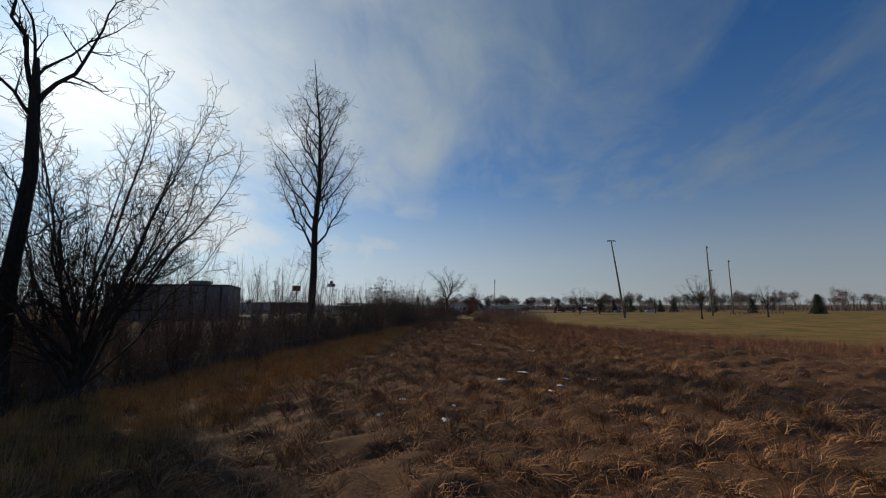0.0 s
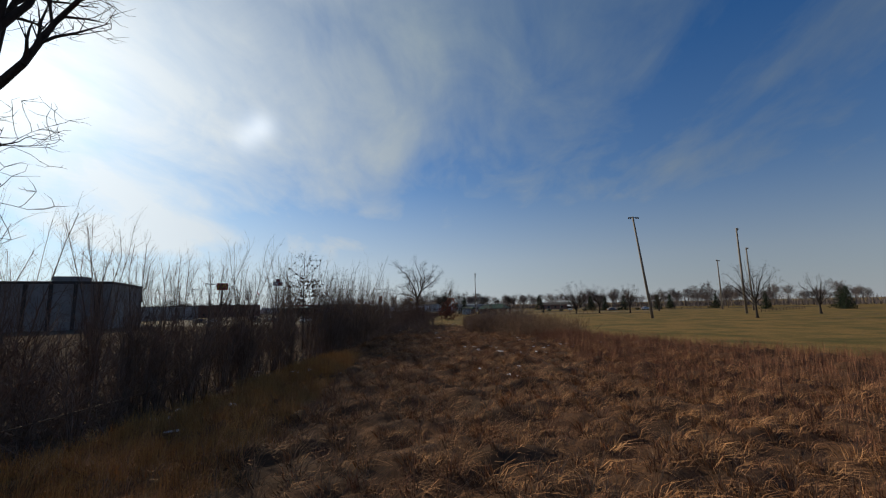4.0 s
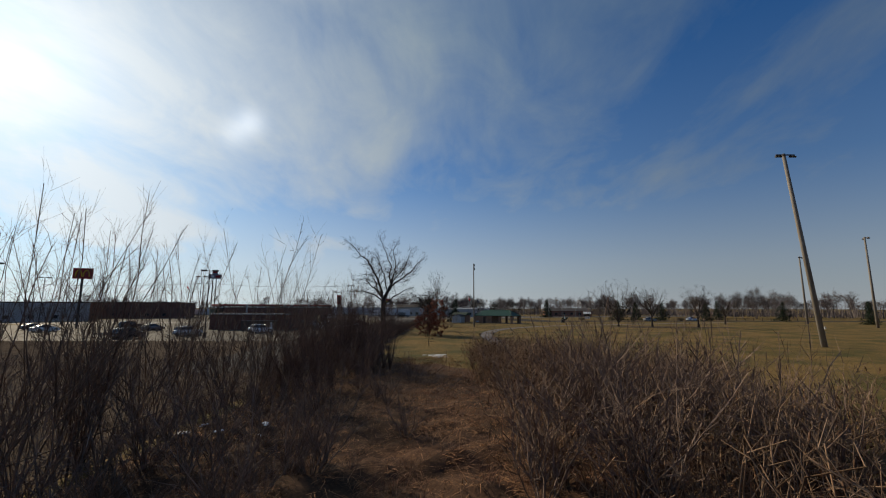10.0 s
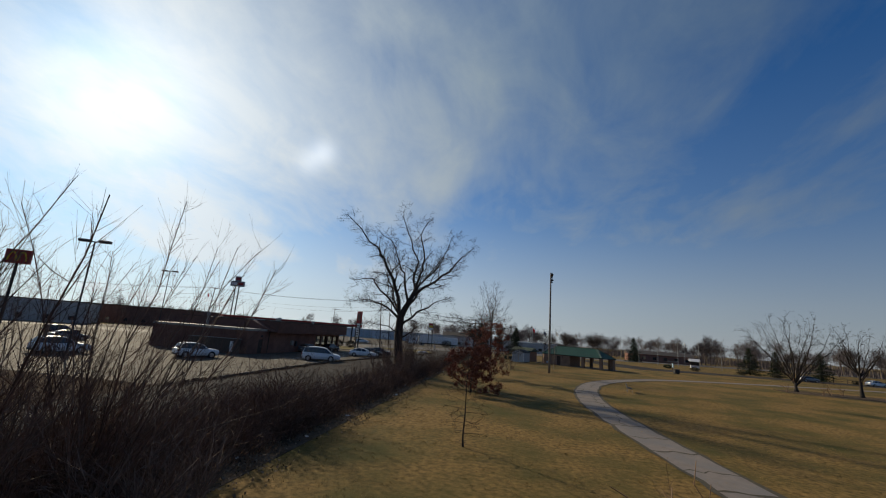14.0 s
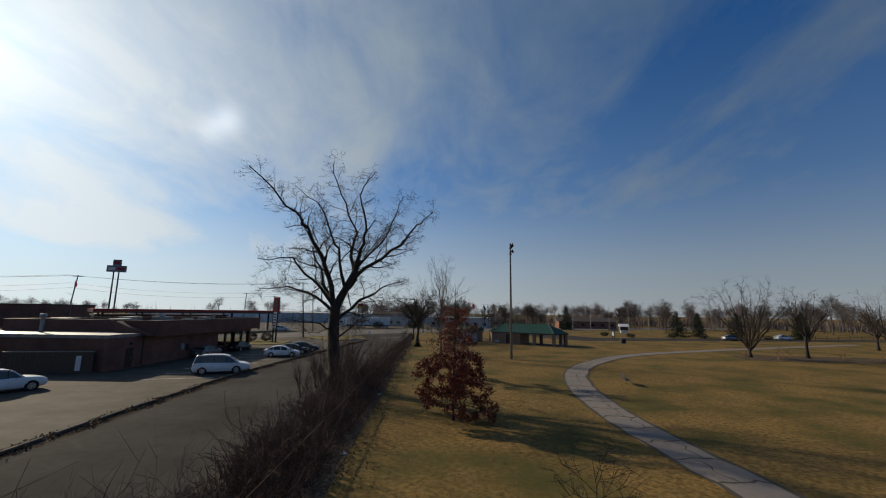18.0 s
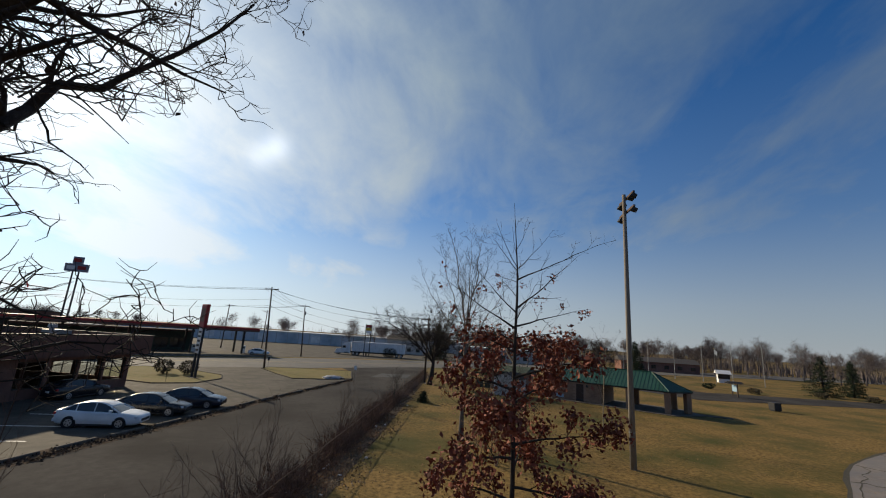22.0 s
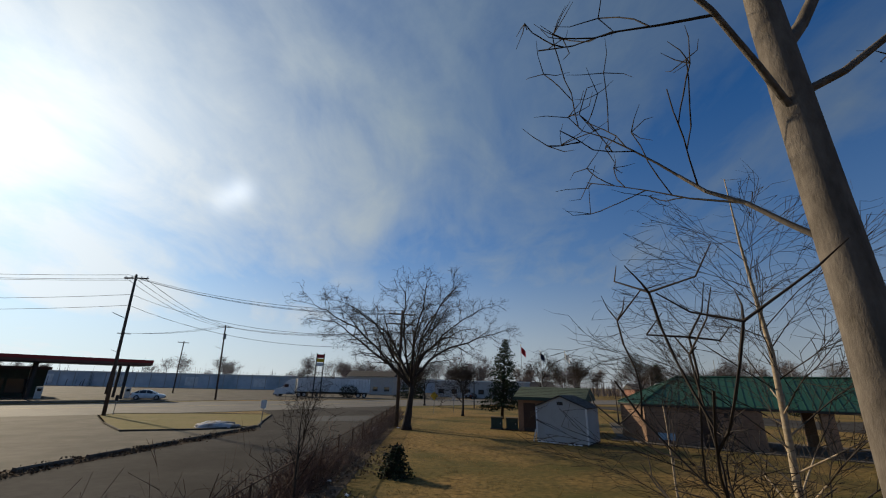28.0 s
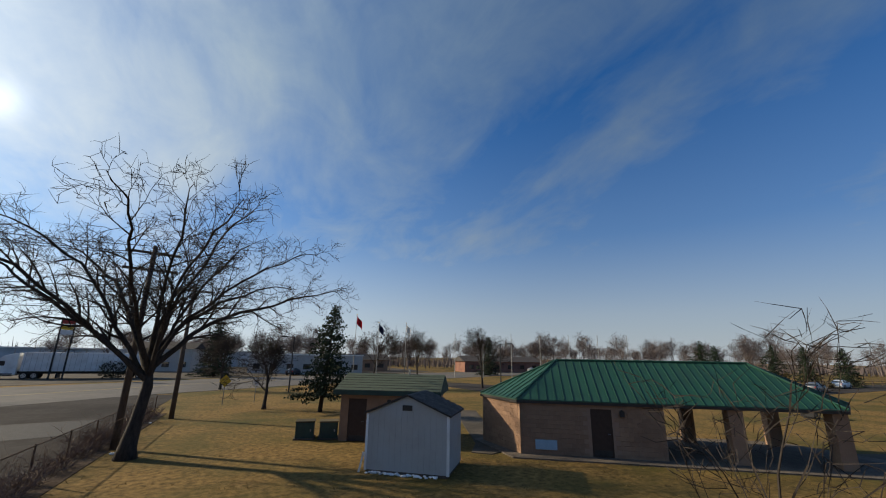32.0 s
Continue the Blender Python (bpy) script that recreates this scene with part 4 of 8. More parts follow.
SHED_M = at(5.35, 225.32, -39.4)
shed(SHED_M)
o = tagged(part("downspout_board", bm_box(-0.03, 0.03, -0.03, 0.03, 0, 0.75), "white"), "short white board leaning by the shed", "board")
o.matrix_world = SHED_M @ Matrix.Translation((-0.22, -0.1, 0)) @ Matrix.Rotation(0.22, 4, "Y")
rsn = np.random.default_rng(15)
for k in range(26):
    a = SHED_M @ Vector((0.15 + k * 0.11, -0.12 + rsn.normal(0, 0.06), 0))
    o = bmesh.new()
    bmesh.ops.create_icosphere(o, subdivisions=1, radius=rsn.uniform(0.06, 0.11))
    for v in o.verts:
        v.co += Vector(rsn.normal(0, 0.012, 3))
        v.co.z = v.co.z * 0.6 + 0.03
    st = part("white_stone", o, "snow", None, smooth=False)
    st.matrix_world = Matrix.Translation(a)
    tagged(st, "lump of old snow along the foot of the shed", "snow", "snow lumps by the shed")


def hut(m):
    W, D, he = 5.2, 3.6, 2.45
    top = thing("storage_hut", m, "tan block storage hut with low dark green shingle roof", "hut")
    w = bmesh.new()
    for x0, x1, y0, y1, z0, z1 in ((0, 0.45, 0, 0.2, 0, he), (1.45, W, 0, 0.2, 0, he), (0.45, 1.45, 0, 0.2, 2.15, he), (0, W, D - 0.2, D, 0, he), (0, 0.2, 0.2, D - 0.2, 0, he), (W - 0.2, W, 0.2, D - 0.2, 0, he)):
        bm_box(x0, x1, y0, y1, z0, z1, 0, w)
    part("wall", w, "block", top)
    door(top, 0.48, 0.08, 0.94, 2.1, "door_brown")
    part("wall_lamp", bm_box(2.6, 2.78, -0.16, 0.0, 1.95, 2.15, 0.03), "iron", top)
    part("meter_box", bm_box(1.68, 1.8, -0.1, 0.0, 1.15, 1.45, 0.02), "iron", top)
    part("vent_louvre", bm_box(3.1, 3.9, -0.05, 0.0, 1.7, 2.1), "trim_dark", top)
    sl = bm_prism([(-0.35, he - 0.04), (-0.35, he + 0.16), (D / 2, he + 0.95), (D + 0.35, he + 0.16), (D + 0.35, he - 0.04)], -0.3, W + 0.3)
    for v in sl.verts:
        v.co = Vector((v.co.y, v.co.x, v.co.z))
    bmesh.ops.recalc_face_normals(sl, faces=sl.faces)
    rf = part("roof", sl, "shingle_green", top)
    part("eave_board", bm_box(-0.32, W + 0.32, -0.40, -0.352, he - 0.08, he + 0.15), "box_green", top)
    part("flue", bm_tube([(3.4, 1.8, he + 0.8), (3.4, 1.8, he + 1.25)], 0.05, 8), "galv", rf)
    for r in range(7):                           # shingle courses
        f = r / 7
        y = -0.35 + f * (D / 2 + 0.35)
        z = he + 0.16 + f * 0.79
        part("shingle_course", bm_box(-0.3, W + 0.3, y, y + 0.012, z, z + 0.018), "shingle", rf)


hut(at(5.6, 231.6, -32))


def cabinet(m, w):
    top = thing("transformer_cabinet", m, "green steel utility cabinet on a concrete pad", "utility cabinet", "utility cabinets")
    part("pad", bm_box(-0.08, w + 0.08, -0.08, 1.0, 0, 0.08), "concrete", top)
    part("body", bm_box(0, w, 0, 0.9, 0.08, 0.86, 0.02), "box_green", top)
    part("lid", bm_box(-0.03, w + 0.03, -0.03, 0.93, 0.86, 0.93, 0.015), "shrub_dark", top)
    part("latch", bm_box(w - 0.2, w - 0.14, -0.03, 0, 0.4, 0.52), "galv", top)


cabinet(at(3.5, 232.6, -12), 0.95)
cabinet(at(4.7, 232.2, -12), 0.95)
o = slab("service_path", [(14.0, 232.8), (12.2, 228.4), (10.9, 226.6), (11.6, 225.9), (13.4, 226.6), (26.9, 218.4), (31, 217.0), (31.5, 217.9), (28, 219.6), (15.4, 232.2), (19, 240), (17.4, 241)], 0.04, "concrete", "concrete walk round the pavilion", "walk")


# ---------------------------------------------------------------- diner
def diner(m):
    L, D = 31.0, 17.0
    top = thing("diner", m, "low brick diner with ribbed brown fascia and corner windows", "restaurant")
    w = bmesh.new()
    open_ = [(2.6, 3.7, 0.05, 2.2), (20.6, 22.8, 0.8, 2.9), (23.1, 25.5, 0.8, 2.9), (25.7, 28.0, 0.8, 2.9), (28.2, 30.5, 0.8, 2.9)]
    u = 0.0
    for a, b, z0, z1 in open_:
        bm_box(-0.3, 0, u, a, 0, 3.4, 0, w)
        bm_box(-0.3, 0, a, b, 0, z0, 0, w)
        bm_box(-0.3, 0, a, b, z1, 3.4, 0, w)
        u = b
    bm_box(-0.3, 0, u, L, 0, 3.4, 0, w)
    # end towards the street with windows, and the back and near end
    u = 0.3
    for a, b in ((0.6, 3.0), (3.3, 5.7), (6.0, 8.4)):
        bm_box(-a, -u, L - 0.3, L, 0, 3.4, 0, w)
        bm_box(-b, -a, L - 0.3, L, 0, 0.9, 0, w)
        bm_box(-b, -a, L - 0.3, L, 2.7, 3.4, 0, w)
        u = b
    bm_box(-D, -u, L - 0.3, L, 0, 3.4, 0, w)
    bm_box(-D, -0.3, 0, 0.3, 0, 3.4, 0, w)
    bm_box(-D, -D + 0.3, 0.3, L - 0.3, 0, 3.4, 0, w)
    part("wall", w, "brick", top)
    for a, b, z0, z1 in open_[1:]:
        win = part("window_frame", bm_box(-0.2, -0.12, a, a + 0.08, z0, z1), "trim_dark", top)
        bm = bm_box(-0.2, -0.12, b - 0.08, b, z0, z1)
        bm_box(-0.2, -0.12, a + 0.08, b - 0.08, z0, z0 + 0.08, 0, bm)
        bm_box(-0.2, -0.12, a + 0.08, b - 0.08, z1 - 0.08, z1, 0, bm)
        part("window_rail", bm, "trim_dark", top)
        part("pane", bm_box(-0.17, -0.15, a + 0.08, b - 0.08, z0 + 0.08, z1 - 0.08), "clear_glass", top).visible_shadow = False
    for a, b in ((0.6, 3.0), (3.3, 5.7), (6.0, 8.4)):
        part("pane", bm_box(-b, -a, L - 0.2, L - 0.17, 0.9, 2.7), "clear_glass", top).visible_shadow = False
        part("mullion", bm_box(-(a + b) / 2 - 0.04, -(a + b) / 2 + 0.04, L - 0.16, L - 0.1, 0.9, 2.7), "trim_dark", top)
    d = part("back_door", bm_box(-0.12, -0.06, 2.65, 3.65, 0.06, 2.16), "door_brown", top)
    part("handle", bm_box(-0.06, -0.02, 3.45, 3.5, 0.95, 1.15), "galv", d)
    part("flat_roof", bm_box(-D, -0.3, 0.3, L - 0.3, 3.3, 3.44), "shingle", top)
    part("lower_wing_cap", bm_box(-D, 0.12, -0.12, 5.4, 3.41, 3.75), "galv", top)
    fas = bm_box(0.75, 1.15, 5.6, L + 1.0, 3.25, 5.05)
    bm_box(-D - 0.2, -D + 0.2, 5.6, L + 1.0, 3.25, 5.05, 0, fas)
    bm_box(-D + 0.2, 0.75, 5.6, 6.0, 3.25, 5.05, 0, fas)
    bm_box(-D + 0.2, 0.75, L + 0.6, L + 1.0, 3.25, 5.05, 0, fas)
    part("roof_deck", bm_box(-D + 0.2, 0.75, 6.0, L + 0.6, 3.45, 3.9), "asphalt_dark", top)
    f = part("fascia", fas, "fascia", top)
    rb = bm_box(1.15, 1.175, -0.06, 0.06, 3.27, 5.03)
    me = bpy.data.meshes.new("fascia_rib")
    rb.to_mesh(me)
    me.materials.append(M["fascia"])
    for k in range(60):
        under(f, "fascia_rib", me, (0, 5.8 + k * 0.43, 0))
    cop = bm_box(0.72, 1.2, 5.55, L + 1.06, 5.05, 5.13)
    bm_box(-D - 0.26, -D + 0.24, 5.55, L + 1.06, 5.05, 5.13, 0, cop)
    bm_box(-D + 0.24, 0.72, 5.55, 6.04, 5.05, 5.13, 0, cop)
    bm_box(-D + 0.24, 0.72, L + 0.56, L + 1.06, 5.05, 5.13, 0, cop)
    part("coping", cop, "trim_dark", top)
    part("cheek_roof", bm_prism([(-3.0, 3.6), (0.9, 3.42), (0.9, 3.5), (-3.0, 5.05)], 4.4, 5.6), "fascia", top)
    # equipment on the roof
    for x, y, sx, sy, h in ((-6, 9, 1.6, 2.2, 0.9), (-9, 15, 2.2, 1.6, 1.1), (-5, 21, 1.2, 1.2, 0.7), (-11, 24, 2.0, 2.4, 1.0), (-7, 29, 1.5, 1.8, 0.8), (-12, 8, 2, 2, 0.9)):
        part("roof_unit", bm_box(x - sx, x, y, y + sy, 3.9, 4.75 + 0.5 * h, 0.04), "galv", top)
    for x, y in ((-3, 12), (-8, 19), (-4, 26), (-10, 3)):
        part("roof_fan", bm_tube([(x, y, 3.4), (x, y, 5.45), (x, y, 5.5), (x, y, 5.8)], [0.2, 0.2, 0.36, 0.3], 10), "galv", top)
    part("wall_meter", bm_box(0, 0.3, 11.5, 12.2, 1.2, 2.0, 0.03), "galv", top)
    part("wall_meter", bm_box(0, 0.25, 13.0, 13.5, 1.0, 1.9, 0.03), "iron", top)
    part("wall_lamp", bm_box(0, 0.2, 3.0, 3.3, 2.55, 2.8, 0.03), "iron", top)
    part("downpipe", bm_tube([(0.08, 5.0, 0.1), (0.08, 5.0, 3.4)], 0.06, 6), "trim_dark", top)
    for k in range(4):                            # tables seen through the glass
        t = thing("cafe_table", m @ at(-1.3, 21.6 + k * 2.4), "cafe table inside the diner window", "table", "cafe tables")
        part("tabletop", bm_box(-0.5, 0.5, -0.4, 0.4, 0.72, 0.76, 0.01), "wood_pole", t)
        part("pedestal", bm_tube([(0, 0, 0), (0, 0, 0.72)], 0.05, 8), "iron", t)
    return top


DINER_M = at(-35.6, 180.2, -4.0)
diner(DINER_M)


def enclosure(m):
    """The low bin store at the end of the diner."""
    top = thing("bin_store", m, "dark fenced bin store with a pale panel beside the diner", "bin store")
    for k in range(26):
        part("board", bm_box(k * 0.3, k * 0.3 + 0.285, 0, 0.04, 0.05, 2.1 + 0.02 * (k % 3)), "wood_dark", top)
    for k in range(14):
        part("side_board", bm_box(0, 0.04, 0.06 + k * 0.3, 0.34 + k * 0.3, 0.05, 2.1), "wood_dark", top)
    part("notice", bm_box(6.3, 6.75, -0.05, -0.003, 0.3, 1.75), "sign_white", top, "pale upright notice panel")
    part("cap_rail", bm_box(-0.05, 7.85, -0.06, 0.1, 2.12, 2.2), "galv", top)


enclosure(at(-44.0, 178.6, 7))
# ---------------------------------------------------------------- vehicles
def loft(stations, ring, fine=1):
    """Join rings of points, one ring for each station."""
    bm = bmesh.new()
    if fine > 1:                                   # smooth curve through the stations
        st = np.array(stations, float)
        out = []
        for i in range(len(st) - 1):
            p0, p1, p2, p3 = st[max(i - 1, 0)], st[i], st[i + 1], st[min(i + 2, len(st) - 1)]
            for k in range(fine):
                u = k / fine
                out.append(0.5 * (2 * p1 + (p2 - p0) * u + (2 * p0 - 5 * p1 + 4 * p2 - p3) * u * u + (3 * p1 - p0 - 3 * p2 + p3) * u ** 3))
        stations = out + [st[-1]]
    rows = [[bm.verts.new(p) for p in ring(*s)] for s in stations]
    n = len(rows[0])
    for a, b in zip(rows, rows[1:]):
        for k in range(n):
            bm.faces.new((a[k], a[(k + 1) % n], b[(k + 1) % n], b[k]))
    bm.faces.new(rows[0][::-1]), bm.faces.new(rows[-1])
    bmesh.ops.recalc_face_normals(bm, faces=bm.faces)
    return bm


def wheel(top, x, y, r, side):
    w = part("wheel", bm_tube([(x, y - 0.1, r), (x, y + 0.1, r)], r, 20), "rubber", top)
    yo = y + side * 0.1
    part("rim", bm_tube([(x, yo - 0.01, r), (x, yo + 0.012, r)], r * 0.66, 16), "rim", w)
    for k in range(5):
        a = k * 2 * math.pi / 5
        part("spoke_gap", bm_tube([(x + math.cos(a) * r * 0.4, yo + side * 0.004, r + math.sin(a) * r * 0.4), (x + math.cos(a) * r * 0.4, yo + side * 0.018, r + math.sin(a) * r * 0.4)], r * 0.13, 6), "rubber", w)


def car(name, m, paint, form, label, category="car"):
    """x runs from the tail (0) to the nose."""
    top = thing(name, m, label, category, "parked cars")
    if form == "van":
        Lg, W, r = 5.35, 2.02, 0.37
        low = [(0.0, .55, 1.0, .82), (0.12, .32, 1.14, .95), (0.6, .24, 1.2, 1.01), (2.2, .22, 1.16, 1.01), (3.85, .22, 1.1, 1.01), (4.7, .24, 1.0, .98), (5.18, .3, .86, .89), (5.35, .42, .7, .74)]
        cab = [(0.10, 1.12, .87), (0.34, 1.80, .8), (1.2, 1.88, .81), (2.7, 1.86, .81), (3.4, 1.68, .79), (4.25, 1.1, .88)]
        wheels = (0.95, 4.03)
    elif form == "suv":
        Lg, W, r = 4.85, 1.94, 0.38
        low = [(0.0, .6, 1.0, .82), (0.12, .36, 1.12, .93), (0.7, .28, 1.15, .97), (2.2, .27, 1.12, .97), (3.5, .27, 1.10, .97), (4.3, .3, 1.03, .95), (4.72, .36, .92, .9), (4.85, .48, .78, .78)]
        cab = [(0.12, 1.1, .84), (0.5, 1.66, .72), (1.2, 1.75, .75), (2.2, 1.74, .75), (2.75, 1.62, .74), (3.45, 1.1, .86)]
        wheels = (0.95, 3.87)
    else:
        Lg, W, r = 4.75, 1.84, 0.33
        low = [(0.0, .5, .96, .70), (0.12, .30, 1.04, .82), (0.5, .22, 1.05, .90), (1.2, .2, 1.0, .92), (2.2, .19, .97, .92), (3.3, .19, .96, .92), (3.9, .2, .91, .91), (4.4, .23, .82, .86), (4.66, .28, .73, .76), (4.75, .36, .62, .62)]
        cab = [(0.32, 1.03, .74), (0.8, 1.27, .66), (1.3, 1.42, .61), (1.9, 1.47, .61), (2.5, 1.43, .61), (3.0, 1.24, .68), (3.6, 0.95, .78)]
        wheels = (0.95, 3.7)

    def ring(x, z0, z1, hw):
        zm = z0 + (z1 - z0) * 0.55
        half = [(.88, z0), (.97, z0 + .10), (1.0, zm - .08), (.985, zm + .04), (.965, z1 - .10), (.92, z1 - .03), (.82, z1), (.4, z1 + .025)]
        return [(x, -hw * f, z) for f, z in half] + [(x, hw * f, z) for f, z in half[::-1]]
    body = part("body", loft(low, ring, 4), paint, top, smooth=True)

    def cring(x, z, hw):
        base = 0.9
        zb = min(z, base)
        return [(x, -min(hw + .16, W / 2 - .06), zb), (x, -hw, z), (x, -hw * .6, z + .02), (x, hw * .6, z + .02), (x, hw, z), (x, min(hw + .16, W / 2 - .06), zb)]
    part("glasshouse", loft(cab, cring, 4), "glass", top)
    # roof panel and pillars over the glass
    rf = [c for c in cab[1:-1]]
    part("roof_panel", loft([(x, z + 0.012, hw + .015) for x, z, hw in rf], lambda x, z, hw: [(x, -hw, z - .07), (x, -hw * .97, z), (x, -hw * .6, z + .03), (x, hw * .6, z + .03), (x, hw * .97, z), (x, hw, z - .07)], 4), paint, top, smooth=True)
    n = len(cab)
    mid = [(cab[k][0] + cab[k + 1][0]) / 2 for k in range(1, n - 2)]
    for s in (-1, 1):
        for a, b in ((cab[0], cab[1]), (cab[-1], cab[-2])):
            part("pillar", bm_tube([(a[0], s * min(a[2] + .1, W / 2 - .08), min(a[1], .98)), (b[0], s * b[2], b[1])], 0.045, 5), paint, top)
        for x in (mid if form != "sedan" else [1.15, 2.15]):
            z = np.interp(x, [c[0] for c in cab], [c[1] for c in cab])
            hw = np.interp(x, [c[0] for c in cab], [c[2] for c in cab])
            part("pillar", bm_tube([(x, s * min(hw + .155, W / 2 - .06), 0.93), (x, s * (hw + .004), z)], 0.035, 5), paint if form == "sedan" else "trim_dark", top)
        part("headlight", bm_box(Lg - .42, Lg - .14, s * W * .36 - .16, s * W * .36 + .16, .60, .74, .03), "lamp_clear", top)
        part("tail_light", bm_box(0.0, 0.14, s * W * .39 - .1, s * W * .39 + .1, .78, 1.02 if form != "sedan" else .92, .02), "lamp_red", top)
        part("mirror", bm_box(cab[-1][0] - .55, cab[-1][0] - .38, s * (W / 2 + .02) - .09, s * (W / 2 + .02) + .09, .98, 1.12, .03), paint, top)
        part("sill", bm_box(wheels[0] + .4, wheels[1] - .4, s * W * .47 - .04, s * W * .47 + .04, .17, .27), "trim_dark", top)
        for x in (2.0, 3.0):
            part("door_handle", bm_box(x - .1, x + .1, s * W / 2 * .985 - .02, s * W / 2 * .985 + .02, .84, .88), paint, top)
        for x in wheels:
            part("wheel_arch", bm_tube([(x, s * (W / 2 - .2), r), (x, s * (W / 2 - .005), r)], r * 1.16, 20), "rubber", top)
            wheel(top, x, s * (W / 2 - .09), r, s)
    part("bumper", bm_box(-0.03, 0.1, -W * .42, W * .42, .36, .56, .03), "trim_dark" if form != "sedan" else paint, top)
    part("grille", bm_box(Lg - .1, Lg + .015, -W * .28, W * .28, .42, .58, .02), "trim_dark", top)
    part("plate", bm_box(-0.045, -0.03, -.16, .16, .62, .74), "white", top)
    return top


car("minivan", at(-26.6, 179.6, 22), "car_white", "van", "white minivan parked nose to the kerb")
car("off_roader", at(-37.0, 168.0, 58), "car_white", "suv", "white off-roader driving across the car park")
car("saloon_car", at(-25.2, 195.6, 12), "car_white", "sedan", "white saloon car parked nose to the kerb")
car("saloon_car", at(-24.9, 199.7, 12), "car_black", "sedan", "black saloon car parked nose to the kerb")
car("saloon_car", at(-24.2, 203.3, 12), "car_blue", "sedan", "dark blue saloon car parked nose to the kerb")
car("saloon_car", at(-33.4, 193.5, 84), "car_grey", "sedan", "dark grey car parked against the diner wall")
car("saloon_car", at(-32.5, 202.0, 84), "car_black", "sedan", "black car parked in the shade of the diner")
car("saloon_car", at(-58.0, 232.6, 24), "car_beige", "sedan", "silver-beige car driving on the street")
car("off_roader", at(-52.0, 153.0, 75), "car_black", "suv", "black off-roader in the car park")
car("off_roader", at(-46.5, 160.0, 70), "car_white", "suv", "white off-roader in the car park")


def lorry(m):
    top = thing("lorry", m, "white articulated lorry with long white trailer", "lorry")
    tr = part("trailer", bm_box(3.4, 19.6, -1.28, 1.28, 1.15, 4.05, 0.04), "white", top)
    for k in range(24):
        part("rib", bm_box(3.7 + k * .68, 3.74 + k * .68, -1.295, 1.295, 1.2, 4.0), "siding", tr)
    part("chassis", bm_box(0.8, 19.2, -.5, .5, .75, 1.12), "iron", top)
    cab = part("cab", bm_prism([(-1.6, .5), (-1.5, 1.25), (-1.2, 1.75), (0.1, 1.95), (.55, 2.85), (1.2, 3.5), (2.9, 3.95), (2.95, .6)], -1.2, 1.2, bevel=.05), "white", top)
    part("windscreen", bm_prism([(.12, 2.0), (.52, 2.82), (.58, 2.78), (.2, 1.98)], -1.05, 1.05), "glass", cab)
    for s in (-1, 1):
        part("side_window", bm_box(.55, 1.5, s * 1.2 - .012, s * 1.2 + .012, 2.0, 2.7), "glass", cab)
        part("mirror", bm_box(.3, .42, s * 1.42 - .1, s * 1.42 + .1, 1.9, 2.5, .02), "iron", cab)
        part("fuel_tank", bm_tube([(1.2, s * .95, .75), (2.6, s * .95, .75)], .3, 12), "galv", top)
        for x in (-.7, 3.9, 5.1, 17.2, 18.5):
            wheel(top, x, s * 1.05, .5, s)
    part("bumper", bm_box(-1.75, -1.5, -1.15, 1.15, .35, .75, .04), "galv", top)
    part("landing_leg", bm_box(7.6, 7.8, -.9, .9, .1, 1.15), "iron", top)


lorry(at(-33.6, 296.0, 3))
lorry(at(-136, 300, 10))
# ---------------------------------------------------------------- trees
def bare_tree(name, m, seed, label, category, group="", **kw):
    rng = np.random.default_rng(seed)
    top = thing(name, m, label, category, group)
    tp = {k: kw.pop(k) for k in ("bark", "twig", "fine", "flen", "fr", "minr", "droop_fine", "up_fine", "thick", "split") if k in kw}
    tp.setdefault("bark", "bark"), tp.setdefault("twig", "twig")
    if "droop_fine" in tp:
        tp["droop"] = tp.pop("droop_fine")
    if "up_fine" in tp:
        tp["up"] = tp.pop("up_fine")
    s, tips = grow(rng, **kw)
    tree_parts(top, s, rng, tips, **tp)
    return top, s, np.array(tips)


def limb_tree(name, m, seed, label, trunk, limbs, bark="bark", twig="twig", fine=2, flen=0.4, fr=0.008, minr=0.008, thick=0.03, fup=0.3, thin=0.0, **kw):
    rng = np.random.default_rng(seed)
    top = thing(name, m, label, "tree")
    s, tips = limbed(rng, trunk, limbs, **kw)
    tree_parts(top, s, rng, tips, bark, twig, fine, flen, fr, minr, 0.0, fup, thick, True, thin)
    return top, np.array(tips)


def dead_foliage(top, tips, n, size, material, seed, jitter=0.1, flat=0.6, name="dead_leaf_cluster"):
    rng = np.random.default_rng(seed)
    if len(tips) == 0:
        return
    p = tips[rng.integers(0, len(tips), n)] + rng.normal(size=(n, 3)) * jitter
    stuff(new(name, leaves_mesh(name, p, rng.uniform(*size, n), material, rng, flat)), top)


